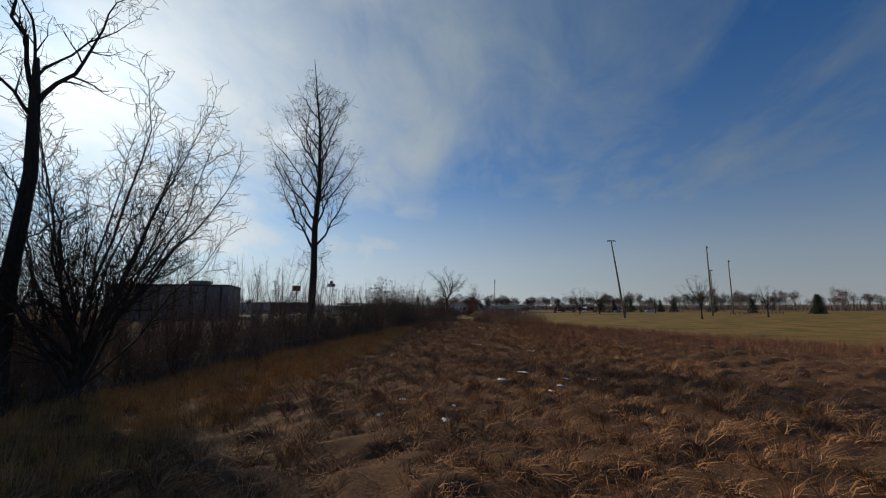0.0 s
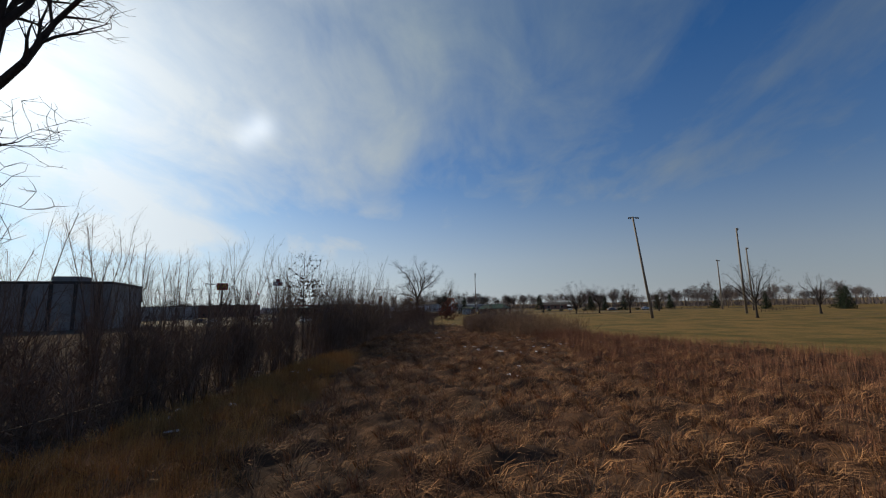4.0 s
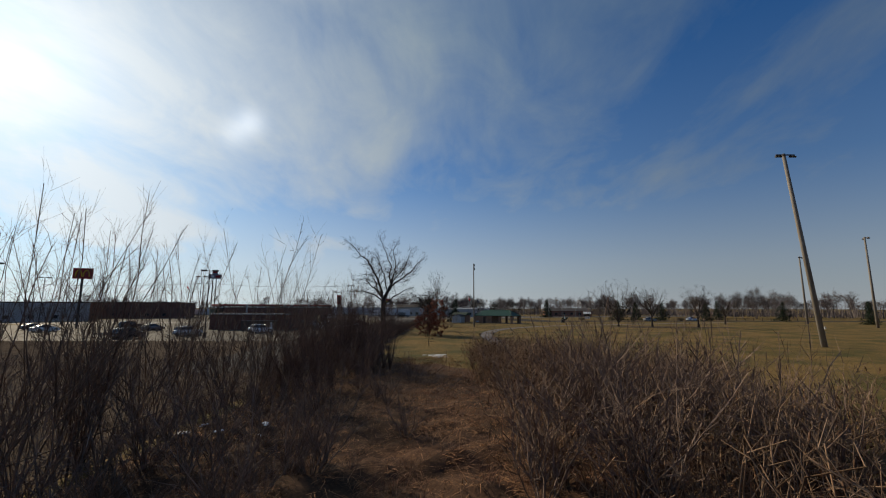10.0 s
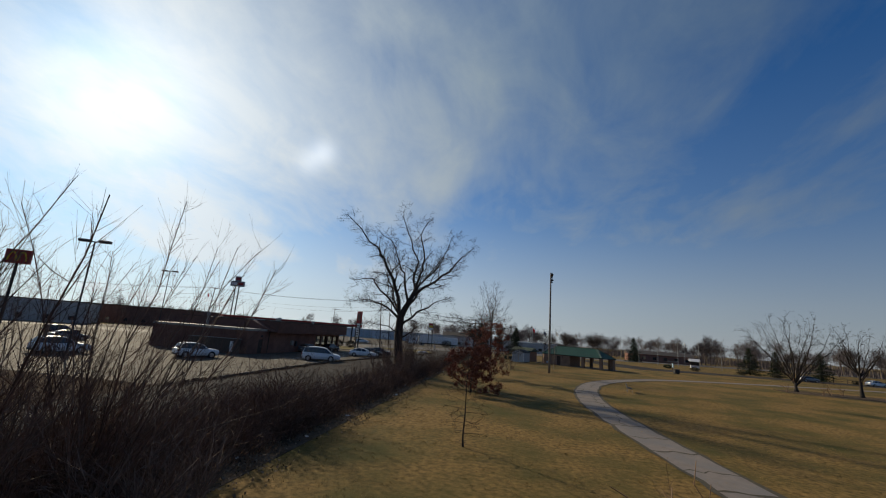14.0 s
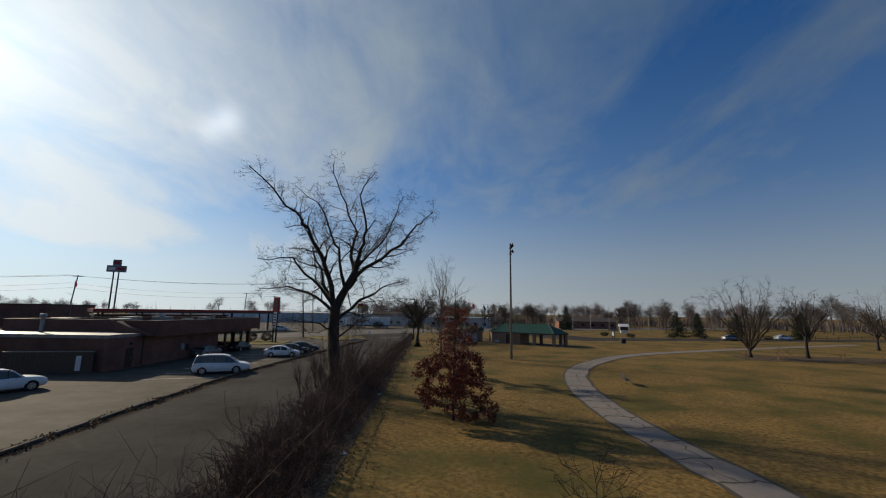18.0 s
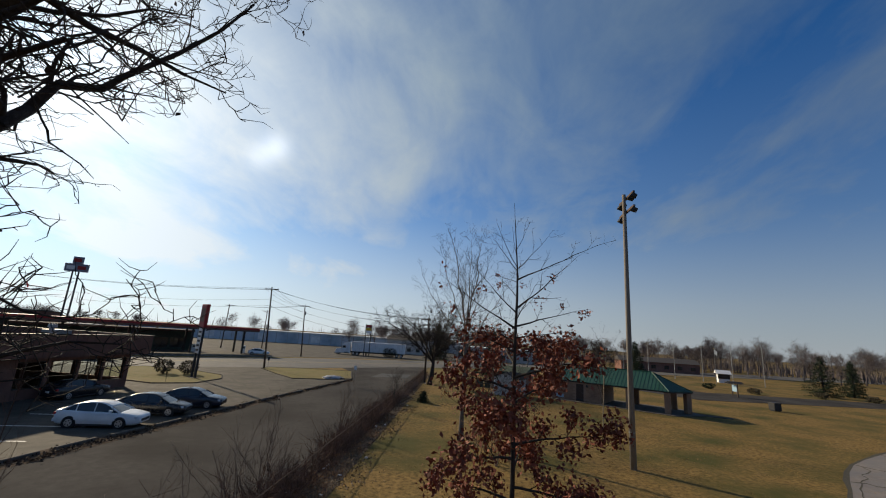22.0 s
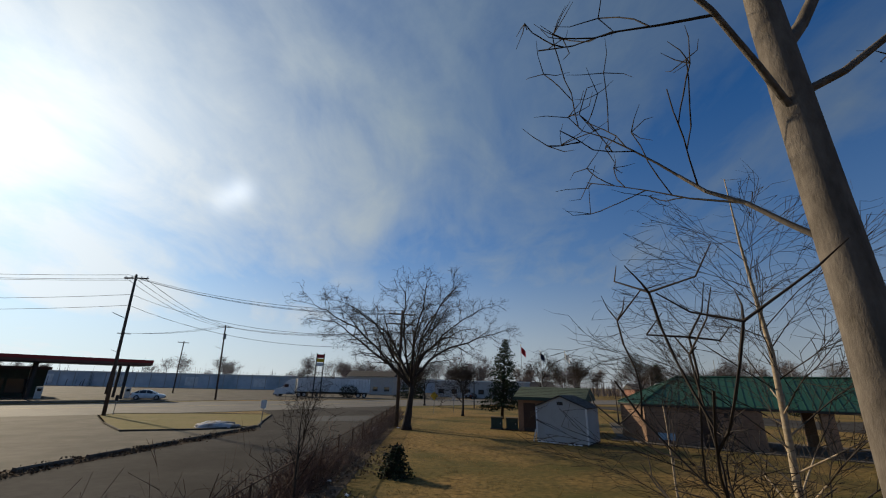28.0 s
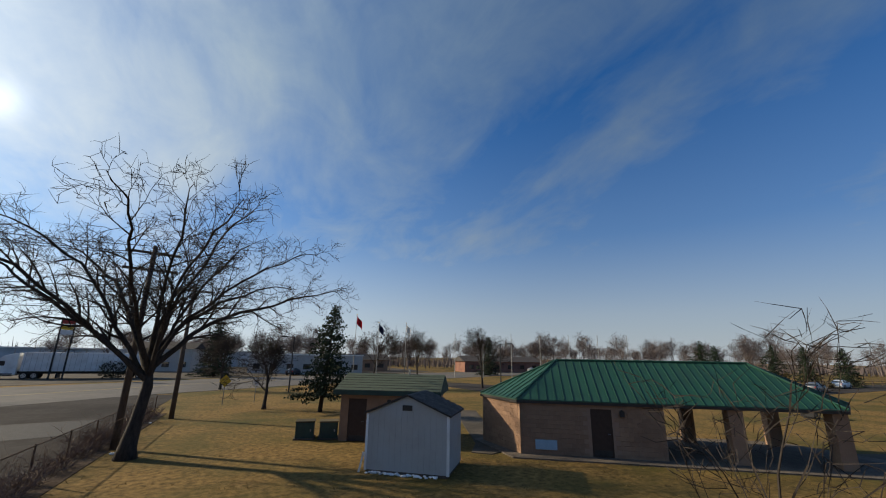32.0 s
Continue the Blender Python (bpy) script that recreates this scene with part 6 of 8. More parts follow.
# ---------------------------------------------------------------- grass
def tufts(name, xs, ys, per, h, w, lean, material, label, seed, spread=0.16, wind=None, kind_cat="dry grass", radial=False):
    rng = np.random.default_rng(seed)
    n = len(xs)
    bx = np.repeat(xs, per) + rng.normal(0, spread, n * per)
    by = np.repeat(ys, per) + rng.normal(0, spread, n * per)
    th = np.repeat(rng.uniform(0.55, 1.25, n), per)
    hh = th * h * rng.uniform(0.5, 1.15, n * per)
    main = np.repeat(rng.uniform(0, 6.28, n) if wind is None else wind + rng.normal(0, 0.8, n), per)
    turn = main + rng.normal(0, 0.9, n * per)
    if radial:                                    # blades fall outwards from the middle of their tuft
        turn = np.arctan2(by - np.repeat(ys, per), bx - np.repeat(xs, per)) + rng.normal(0, 0.55, n * per)
    ln = np.abs(rng.normal(lean, lean * 0.6, n * per)) * th
    me = blades_mesh(name, np.stack([bx, by, heave(bx, by) * 0.9], 1), hh, w * rng.uniform(0.6, 1.4, n * per), ln, turn, material)
    return tagged(new(name, me), label, kind_cat, kind="stuff")


def scatter(rng, n, y0, y1, left, right, power=1.0):
    y = y0 + (y1 - y0) * rng.random(n)
    x = left(y) + (right(y) - left(y)) * rng.random(n) ** power
    return x, y


rg = np.random.default_rng(9)
EDGE_X = [58, 56, 46, 33, 26, 21, 10, 1.5, -3.0]
edge = lambda y: np.interp(y, [-20, 20, 45, 64, 74, 85, 105, 128, 140], EDGE_X)
fx = lambda y: -12.6 + 0.0395 * (y - 50.0)
x, y = scatter(rg, 8600, 0, 118, lambda y: fx(y) + 0.6, edge, 1.35)
tufts("matted_grass", x, y, 17, 0.17, 0.016, 0.7, "grass_dry", "matted straw-brown dead grass over the field", 101, 0.26)
x, y = scatter(rg, 5000, 2, 94, lambda y: fx(y) + 1.5, lambda y: np.minimum(edge(y), 20.0), 1.15)
tufts("tussock_grass", x, y, 28, 0.5, 0.012, 0.62, "grass_dry", "rough tussocks of reddish-brown dead grass", 107, 0.13, radial=True)
x, y = scatter(rg, 2300, 2, 70, lambda y: fx(y) + 0.8, lambda y: fx(y) + np.interp(y, [0, 30, 70], [10.5, 9.0, 4.0]), 1.2)
tufts("golden_grass", x, y, 40, 0.75, 0.005, 0.22, "grass_gold", "golden-brown feathery dead grass near the fence", 102, 0.2)
x, y = scatter(rg, 2600, 34, 92, lambda y: np.interp(y, [40, 62, 78, 100], [12, 9.5, 12, 6]), edge)
tufts("red_grass", x, y, 16, 1.0, 0.006, 0.16, "grass_red", "upright reddish-brown grass stalks", 103, 0.18)
x, y = scatter(rg, 1600, 5, 100, lambda y: fx(y) + 1.0, edge)
tufts("bent_grass", x, y, 18, 0.6, 0.006, 0.42, "grass_red", "bent reddish-brown dead grass", 104, 0.14)
x, y = scatter(rg, 420, 117, 130, lambda y: fx(y) + 1.0, lambda y: edge(y) + 0.5)
tufts("edge_grass", x, y, 16, 0.22, 0.009, 0.3, "grass_dry", "matted dead grass where the rough field meets the lawn", 109, 0.3)
x, y = scatter(rg, 900, 128, 205, lambda y: fx(y) - 0.6, lambda y: fx(y) + 1.0)
tufts("verge_grass", x, y, 14, 0.30, 0.006, 0.2, "grass_dry", "thin dead grass along the fence", 105, 0.2)
x, y = scatter(rg, 4200, -5, 128, lambda y: fx(y) - 45.0, lambda y: fx(y) - 0.4, 0.6)
tufts("scrub_grass", x, y, 10, 0.8, 0.012, 0.25, "stem", "dark brown weeds behind the fence", 108, 0.4)
# short grass of the lawn
x, y = scatter(rg, 7000, 128, 232, lambda y: fx(y) + 1.0, lambda y: 0 * y + 24.0)
tufts("lawn_grass", x, y, 7, 0.06, 0.009, 0.06, "lawn_blade", "short straw-coloured winter grass of the lawn", 106, 0.13, kind_cat="grass")
# ---------------------------------------------------------------- brush, saplings and reeds
def shrub_segs(rng, n, h, fan, r, side=5, fork=0, wig=0.12, jit=0.55):
    """Stems that rise from one root, and the side twigs that they carry."""
    stems, twigs, tips = [], [], []
    for k in range(n):
        a = rng.uniform(0, 6.28)
        o = fan * rng.random() ** 0.7
        p = np.array([math.cos(a), math.sin(a), 0.0]) * 0.12 * rng.random()
        d = np.array([math.cos(a) * o, math.sin(a) * o, 1.0])
        hh = h * rng.uniform(0.55, 1.1)
        m = 6
        rr = r * rng.uniform(0.7, 1.2)
        one = []
        for i in range(m):
            d = d / np.linalg.norm(d)
            q = p + d * hh / m
            r2 = rr * 0.80
            one.append((*p, rr, *q, r2))
            if i > 0:
                for _ in range(side):
                    f = rng.random()
                    b = p + (q - p) * f
                    e = d + rng.normal(size=3) * jit
                    e[2] = abs(e[2]) * 0.8 + 0.25
                    e /= np.linalg.norm(e)
                    ln = hh * rng.uniform(0.07, 0.22) * (1.1 - 0.1 * i)
                    bend = (e * 0.9 + rng.normal(size=3) * 0.3 + np.array([0, 0, 0.25])) * ln * 0.55
                    c0 = b + e * ln * 0.55
                    c = c0 + bend
                    twigs.append((*b, r2 * 0.6, *c0, r2 * 0.42))
                    twigs.append((*c0, r2 * 0.42, *c, r2 * 0.2))
                    for _k in range(fork):
                        g = e + rng.normal(size=3) * 0.6
                        g[2] = abs(g[2]) + 0.2
                        o_ = b + e * ln * rng.uniform(0.2, 0.8)
                        twigs.append((*o_, r2 * 0.34, *(o_ + g * ln * rng.uniform(0.25, 0.5)), r2 * 0.16))
                    tips.append(c)
            p, rr = q, r2
            d = d + rng.normal(size=3) * wig + np.array([0, 0, 0.08])
        stems.append(one)
        tips.append(p)
    return stems, twigs, tips


def shrub_variants(name, count, n, h, fan, r, material, seed, label, category, group, side=5, leaf=None, nleaf=0, at0=(0, -40), split=False, fork=0, wig=0.12, jit=0.55):
    made = []
    for k in range(count):
        rng = np.random.default_rng(seed + k)
        stems, twigs, tips = shrub_segs(rng, n, h * rng.uniform(0.85, 1.15), fan, r, side, fork, wig, jit)
        top = thing(name, at(at0[0] + k * 3, at0[1], 0), label, category, group)
        if split:
            for one in stems:
                part("stem", bm_tube([one[0][:3]] + [r_[4:7] for r_ in one], [one[0][3]] + [r_[7] for r_ in one], 5), material, top, smooth=True)
        else:
            twigs = [r_ for one in stems for r_ in one] + twigs
        stuff(new("twig_crown", twigs_mesh("twig_crown", twigs, material)), top)
        if leaf:
            t = np.array(tips)
            p = t[rng.integers(0, len(t), nleaf)]
            stuff(new("seed_head", leaves_mesh("seed_head", p, rng.uniform(0.08, 0.2, nleaf), leaf, rng, -1.2)), top)
        made.append(top)
    return made


def plant(made, spots, rng, lo=0.8, hi=1.2):
    """The first spots take the built ones themselves, the rest take copies."""
    for k, (x, y) in enumerate(spots):
        s = rng.uniform(lo, hi)
        a = rng.uniform(0, 360)
        if k < len(made):
            e = made[k]
            e.matrix_world = at(x, y, a)
        else:
            e = copy_thing(made[k % len(made)], at(x, y, a))
        e.scale = (s, s, s * rng.uniform(0.9, 1.1))


rh = np.random.default_rng(21)
# tall whips behind the fence
V = shrub_variants("sapling_clump", 7, 6, 9.6, 0.26, 0.042, "stem_dark", 400, "clump of tall thin bare saplings along the fence", "sapling", "saplings along the fence", side=8, split=True, fork=2, wig=0.1, jit=0.42)
spots = [(fence_x(y) - rh.uniform(-0.6, 2.6), y) for y in np.sort(rh.uniform(52, 88, 92))]
plant(V, spots, rh, 0.55, 0.9)
V2 = shrub_variants("sapling_clump", 4, 8, 8.4, 0.42, 0.038, "stem_hedge", 420, "clump of tall bare saplings with broom-like twigs", "sapling", "saplings along the fence", side=9, split=True, fork=2, wig=0.12, jit=0.36)
plant(V2, [(-8.0, 127.8), (-9.2, 130.2), (-8.4, 131.6), (-10.2, 126.4), (-9.8, 132.6), (-10.8, 129.0), (-9.0, 125.0), (-7.6, 123.6), (-6.4, 124.5), (-5.4, 122.2), (-7.0, 120.6), (-8.6, 122.8), (-7.6, 126.4), (-9.4, 119.0), (-12.3, 96.5), (-11.9, 101), (-11.2, 118), (-12.9, 88), (-13.6, 66)], rh, 0.66, 0.94)
V8 = shrub_variants("young_ash", 6, 4, 9.4, 0.42, 0.045, "stem_dark", 450, "young bare ash trees with few upright stems", "sapling", "young ash trees along the fence", side=5, fork=2, wig=0.14, jit=0.36)
spots = [(fence_x(y) - rh.uniform(-1.0, 3.4), y) for y in np.sort(rh.uniform(80, 113, 80))]
plant(V8, spots, rh, 0.66, 1.0)
spots = [(fence_x(y) - rh.uniform(-1.0, 3.4), y) for y in np.sort(rh.uniform(113, 131, 18))]
plant([copy_thing(v, at(0, -40)) for v in V8[:3]], spots, rh, 0.48, 0.72)
spots = [(rh.uniform(-13.4, -10.2), y) for y in np.sort(rh.uniform(126, 134.5, 20))]
plant([copy_thing(v, at(0, -40)) for v in V8[1:4]], spots, rh, 0.56, 0.8)
V7 = shrub_variants("ash_sapling", 1, 9, 7.8, 0.24, 0.034, "stem_hedge", 433, "clump of tall ash shoots with paired upcurved twigs", "sapling", "saplings along the fence", side=3, split=True, fork=0, wig=0.08, jit=0.5)
plant(V7, [(-3.7, 121.3), (-4.4, 122.3)], rh, 0.92, 1.0)
V3 = shrub_variants("sapling_clump", 4, 5, 6.0, 0.5, 0.036, "stem_dark", 440, "low clump of bare saplings along the fence", "sapling", "saplings along the fence", side=6, split=True, fork=2, wig=0.16)
spots = [(fence_x(y) - rh.uniform(-0.4, 1.8), y) for y in np.sort(rh.uniform(2, 56, 62))]
plant(V3, spots, rh, 0.5, 1.1)
spots = [(fence_x(y) - rh.uniform(-0.2, 2.6), y) for y in np.sort(rh.uniform(132, 206, 44))]
plant([copy_thing(V3[0], at(0, -40))], spots, rh, 0.28, 0.55)
spots = [(rh.uniform(-26, -16.5), y) for y in np.sort(rh.uniform(12, 30, 26))] + [(rh.uniform(-24, -15), y) for y in np.sort(rh.uniform(32, 62, 22))]
plant([copy_thing(v, at(0, -40)) for v in V[1:4]], spots, rh, 0.75, 1.15)
spots = [(fence_x(y) - rh.uniform(0.8, 6.0), y) for y in np.sort(rh.uniform(13, 54, 34))]
plant([copy_thing(v, at(0, -40)) for v in V2[:3]], spots, rh, 0.45, 0.75)
spots = [(-9.6, 167.5), (-10.6, 169.0), (-9.3, 170.2), (-11.4, 170.8), (-10.2, 172.0), (-12.4, 172.2), (-9.4, 174.0), (-11.8, 175.6), (-10.0, 176.8), (-12.6, 168.4)]
plant([copy_thing(v, at(0, -40)) for v in V2[:2]], spots, rh, 0.46, 0.68)
# thicket where the field narrows
V4 = shrub_variants("thicket_shrub", 6, 12, 2.6, 0.75, 0.024, "stem", 460, "dense bare brown shrub", "shrub", "thicket shrubs", side=6, wig=0.22)
spots = []
for k in range(85):
    y = rh.uniform(93, 134)
    spots.append((fence_x(y) + rh.uniform(-1.5, np.interp(y, [93, 102, 121, 127, 134], [5.0, 9.6, 9.4, 5.0, 2.2])), y))
plant(V4, spots, rh, 0.55, 1.3)
spots = [(rh.uniform(3.0, 13.0), rh.uniform(97, 108)) for k in range(46)]
plant([copy_thing(v, at(0, -40)) for v in V4[:3]], spots, rh, 1.25, 1.85)
spots = [(rh.uniform(-11.5, np.interp(y, [108, 124, 130], [-3.5, -5.2, -7.5])), y) for y in np.sort(rh.uniform(106, 130, 26))]
plant([copy_thing(v, at(0, -40)) for v in V2[:2]], spots, rh, 0.34, 0.58)
# sumac and goldenrod on the other side, with dark seed heads
V5 = shrub_variants("sumac", 5, 11, 2.3, 0.7, 0.024, "stem_tan", 480, "bare tan shrub with a few dark seed heads", "shrub", "seed-head shrubs", side=4, wig=0.24, leaf="seed", nleaf=26)
spots = []
for k in range(80):
    y = rh.uniform(96, 133)
    spots.append((rh.uniform(3.2, np.interp(y, [96, 110, 133], [20, 19, 13])), y))
for k in range(90):
    y = rh.uniform(112, 131)
    spots.append((rh.uniform(3.4, 12.5), y))
plant(V5, spots, rh, 0.7, 1.15)
V6 = shrub_variants("crooked_shrub", 3, 5, 3.7, 0.7, 0.042, "stem_tan", 495, "pale crooked bare shrub in the field", "shrub", "crooked shrubs", side=4, wig=0.34, jit=0.7)
plant(V6, [(8.2, 86.0), (9.6, 88.5), (7.0, 90.5), (11.0, 93.0), (10.3, 86.6), (9.7, 89.2), (14.0, 89.1), (8.4, 90.3), (12.2, 87.4)], rh, 0.8, 1.15)
plant([copy_thing(v, at(0, -40)) for v in V6], [(1.5, 196.2), (2.3, 197.8), (3.1, 195.4), (0.9, 194.9), (4.0, 197.0), (2.6, 199.4), (1.8, 193.6), (48, 197.5), (52.5, 196.5), (55, 198.5), (64, 197), (68, 195), (57.5, 199.5)], rh, 0.6, 0.95)


def brush(name, y0, y1, n, h, width, seed, material="stem", off=0.0, thick=0.016):
    """Tangled low growth in the fence: stems with side twigs, too many to count."""
    rng = np.random.default_rng(seed)
    rows = []
    for k in range(n):
        y = rng.uniform(y0, y1)
        clump = 0.55 + 0.34 * math.sin(y * 0.71 + seed) + 0.26 * math.sin(y * 2.1 + 1.7 * seed) + 0.2 * math.sin(y * 4.7 + seed)
        if rng.random() > 0.35 + clump:
            continue
        x = fence_x(y) + off + width * float(np.clip(rng.normal(), -1.5, 1.5))
        hh = h * rng.uniform(0.25, 1.0) ** 0.8 * max(0.2, 0.4 + 0.85 * clump) * (1.45 if rng.random() < 0.07 else 1.0)
        p = np.array([x, y, 0.0])
        d = np.array([rng.normal(0, 0.55), rng.normal(0, 0.55), 1.0])
        for i in range(3):
            d /= np.linalg.norm(d)
            q = p + d * hh / 3
            r = thick * (1 - i * 0.25)
            rows.append((*p, r, *q, r * 0.75))
            for _ in range(3):
                e = d * 0.5 + rng.normal(size=3) * 0.7
                e[2] = abs(e[2])
                b = p + (q - p) * rng.random()
                rows.append((*b, r * 0.55, *(b + e * hh * 0.2), r * 0.3))
            p = q
            d = d + rng.normal(size=3) * 0.42
    me = twigs_mesh(name, rows, material, 0.0175)
    tagged(new(name, me), "tangled bare brown brush growing through the fence", "hedge", kind="stuff")


brush("fence_brush", -6, 55, 2600, 2.2, 1.3, 501, "stem", -2.2, 0.02)
brush("lot_brush", 16, 66, 1500, 5.4, 3.2, 511, "stem", -7.5)
brush("fence_brush", 55, 130, 1000, 1.8, 1.2, 502, "stem", -0.3, 0.022)
brush("fence_brush", 128, 184, 3300, 2.1, 0.8, 503, "stem_hedge", -0.5, 0.02)
brush("fence_brush", 180, 214, 2300, 1.5, 0.5, 504, "stem_hedge", -0.5, 0.018)
brush("fence_brush", 212, 246, 1500, 1.1, 0.3, 508)
brush("lane_brush", 140, 176, 2000, 2.0, 0.8, 507, "stem_hedge", -1.9, 0.02)
brush("lane_brush", 134, 150, 1500, 2.0, 1.3, 509, "stem_hedge", -4.0)
brush("fence_brush", 126, 147, 1500, 3.2, 1.0, 510, "stem_hedge", -0.9)
brush("field_weeds", 6, 96, 2400, 0.9, 5.0, 505, "stem_red", 12.0)
brush("lane_weeds", 150, 190, 500, 0.6, 0.5, 506, "stem", -1.6)


def fallen_leaves():
    """Dead leaves blown against the fence, and along the edge of the rough field."""
    rng = np.random.default_rng(77)
    n = 15000
    y = rng.uniform(124, 222, n)
    x = fence_x(y) + rng.normal(0.55, 0.75, n) + 0.5 * np.sin(y * 0.7)
    clump = 0.5 + 0.5 * np.sin(y * 1.7 + np.sin(y * 0.6) * 2)
    keep = rng.random(n) < 0.35 + 0.65 * clump
    x, y = x[keep], y[keep]
    pos = np.stack([x, y, rng.uniform(0.02, 0.09, len(x))], 1)
    me = leaves_mesh("fallen_leaf_litter", pos, rng.uniform(0.07, 0.15, len(x)), "leaf_fallen", rng, 0.0)
    tagged(new("fallen_leaf_litter", me), "curled tan and brown dead leaves along the fence", "leaf litter", kind="stuff")


fallen_leaves()


def kerb_soil():
    """Soil, gravel and leaves swept against the line of kerb stops."""
    rng = np.random.default_rng(91)
    n = 14000
    y = rng.uniform(150, 229, n)
    x = np.interp(y, [p[1] for p in KERB], [p[0] for p in KERB]) + 0.28 + rng.normal(0, 0.3, n) + 0.18 * np.sin(y * 1.3) + 0.1 * np.sin(y * 3.7)
    pos = np.stack([x, y, rng.uniform(0.03, 0.1, n)], 1)
    me = leaves_mesh("soil_strip", pos, rng.uniform(0.05, 0.16, n), "leaf_soil", rng, 0.0)
    tagged(new("soil_strip", me), "brown soil and dead leaves swept along the kerb", "leaf litter", kind="stuff")


kerb_soil()


def reeds():
    """Upright stalks with dark heads and dry leaves, filling the wet end of the field."""
    rng = np.random.default_rng(31)
    c = 165
    cy = rng.uniform(91, 130, c)
    lo = np.interp(cy, [91, 99, 118, 131], [10.0, 4.2, 3.8, 6.0])
    hi = np.interp(cy, [91, 97, 118, 131], [17, 20, 19.5, 13.0])
    cx = lo + (hi - lo) * rng.random(c)
    of = rng.integers(0, c, 2500)
    n = len(of)
    sp = rng.uniform(0.5, 1.5, c)[of]
    x, y = cx[of] + rng.normal(0, 1, n) * sp, cy[of] + rng.normal(0, 1, n) * sp
    h = rng.uniform(1.2, 2.5, c)[of] * rng.uniform(0.6, 1.25, n)
    p0 = np.stack([x, y, 0 * x], 1)
    step = np.stack([rng.normal(0, 0.22, n), rng.normal(0, 0.22, n), 0.36 * np.ones(n)], 1) * h[:, None]
    p1 = p0 + step
    p2 = p1 + (step * [0.5, 0.5, 1] + rng.normal(0, 0.09, (n, 3)) * h[:, None])
    top = p2 + (step * [0.3, 0.3, 0.8] + rng.normal(0, 0.1, (n, 3)) * h[:, None])
    rad = rng.uniform(0.016, 0.032, n)
    rows = [np.column_stack([p0, rad, p1, rad * 0.85]), np.column_stack([p1, rad * 0.85, p2, rad * 0.65]), np.column_stack([p2, rad * 0.65, top, rad * 0.45])]
    tips = [top]
    for a_, b_ in ((p0, p1), (p1, p2), (p1, p2), (p2, top), (p2, top)):
        f = rng.random((n, 1))
        q = a_ + (b_ - a_) * f
        e = q + np.stack([rng.normal(0, 0.17, n), rng.normal(0, 0.17, n), rng.uniform(0.04, 0.24, n)], 1) * h[:, None]
        rows.append(np.column_stack([q, rad * 0.6, e, rad * 0.35]))
        tips.append(e)
    tagged(new("reed_bed", twigs_mesh("reed_bed", np.concatenate(rows), "stem_tan", 0.0)), "crooked dry tan stalks in the field", "reeds", kind="stuff")
    top = np.concatenate(tips[::3])
    base = np.repeat(np.stack([x, y, 0.16 * h], 1), 2, axis=0) + rng.normal(0, 0.12, (2 * n, 3)) * [1.6, 1.6, 1.2]
    base[:, 2] = np.abs(base[:, 2])
    m = 2 * n
    tagged(new("reed_leaf_litter", blades_mesh("reed_leaf_litter", base, rng.uniform(0.3, 0.8, m), rng.uniform(0.012, 0.03, m), rng.uniform(0.1, 0.5, m), rng.uniform(0, 6.28, m), "grass_dry")), "dry leaves hanging among the reed stalks", "reeds", kind="stuff")
    pick = top[rng.random(len(top)) < 0.22]
    k = len(pick)
    e = pick + np.stack([rng.normal(0, 0.06, k), rng.normal(0, 0.06, k), rng.uniform(0.16, 0.30, k)], 1)
    mid = (pick + e) / 2
    rows = np.concatenate([np.column_stack([pick, np.full(k, 0.012), mid, np.full(k, 0.032)]), np.column_stack([mid, np.full(k, 0.032), e, np.full(k, 0.006)])])
    tagged(new("reed_plume", twigs_mesh("reed_plume", rows, "seed", 0.0)), "dark brown plumes at the tips of the reeds", "reeds", kind="stuff")


reeds()


# ---------------------------------------------------------------- fence, snow and small ground things
def fence():
    top = thing("chain_link_fence", at(0, 0), "rusty chain-link fence with steel posts, overgrown with brush", "fence")
    post = bm_tube([(0, 0, -0.1), (0, 0, 1.28)], 0.032, 7)
    p0 = part("post", post, "rust", top)
    p0.location = (fence_x(246), 246, 0)
    y = 243.0
    while y > 20:
        o = new("post", p0.data)
        o.parent = top
        o.location = (fence_x(y), y, 0)
        o.rotation_euler = (rh.normal(0, 0.03), rh.normal(0, 0.03), 0)
        y -= 3.0
    part("top_rail", bm_tube([(fence_x(y), y, 1.25 + 0.02 * math.sin(y)) for y in np.arange(20, 247, 6)], 0.022, 6), "rust", top)
    rows = []
    step = 0.11
    for y in np.arange(212, 246, step):
        for s in (1, -1):
            y1 = y + s * 1.2
            if 212 <= y1 <= 246:
                rows.append((fence_x(y), y, 0.04, 0.0022, fence_x(y1), y1, 1.24, 0.0022))
    o = new("mesh", tubes_mesh("mesh", rows, 3, "rust"))
    o.parent = top
    tagged(o, kind="stuff")


fence()


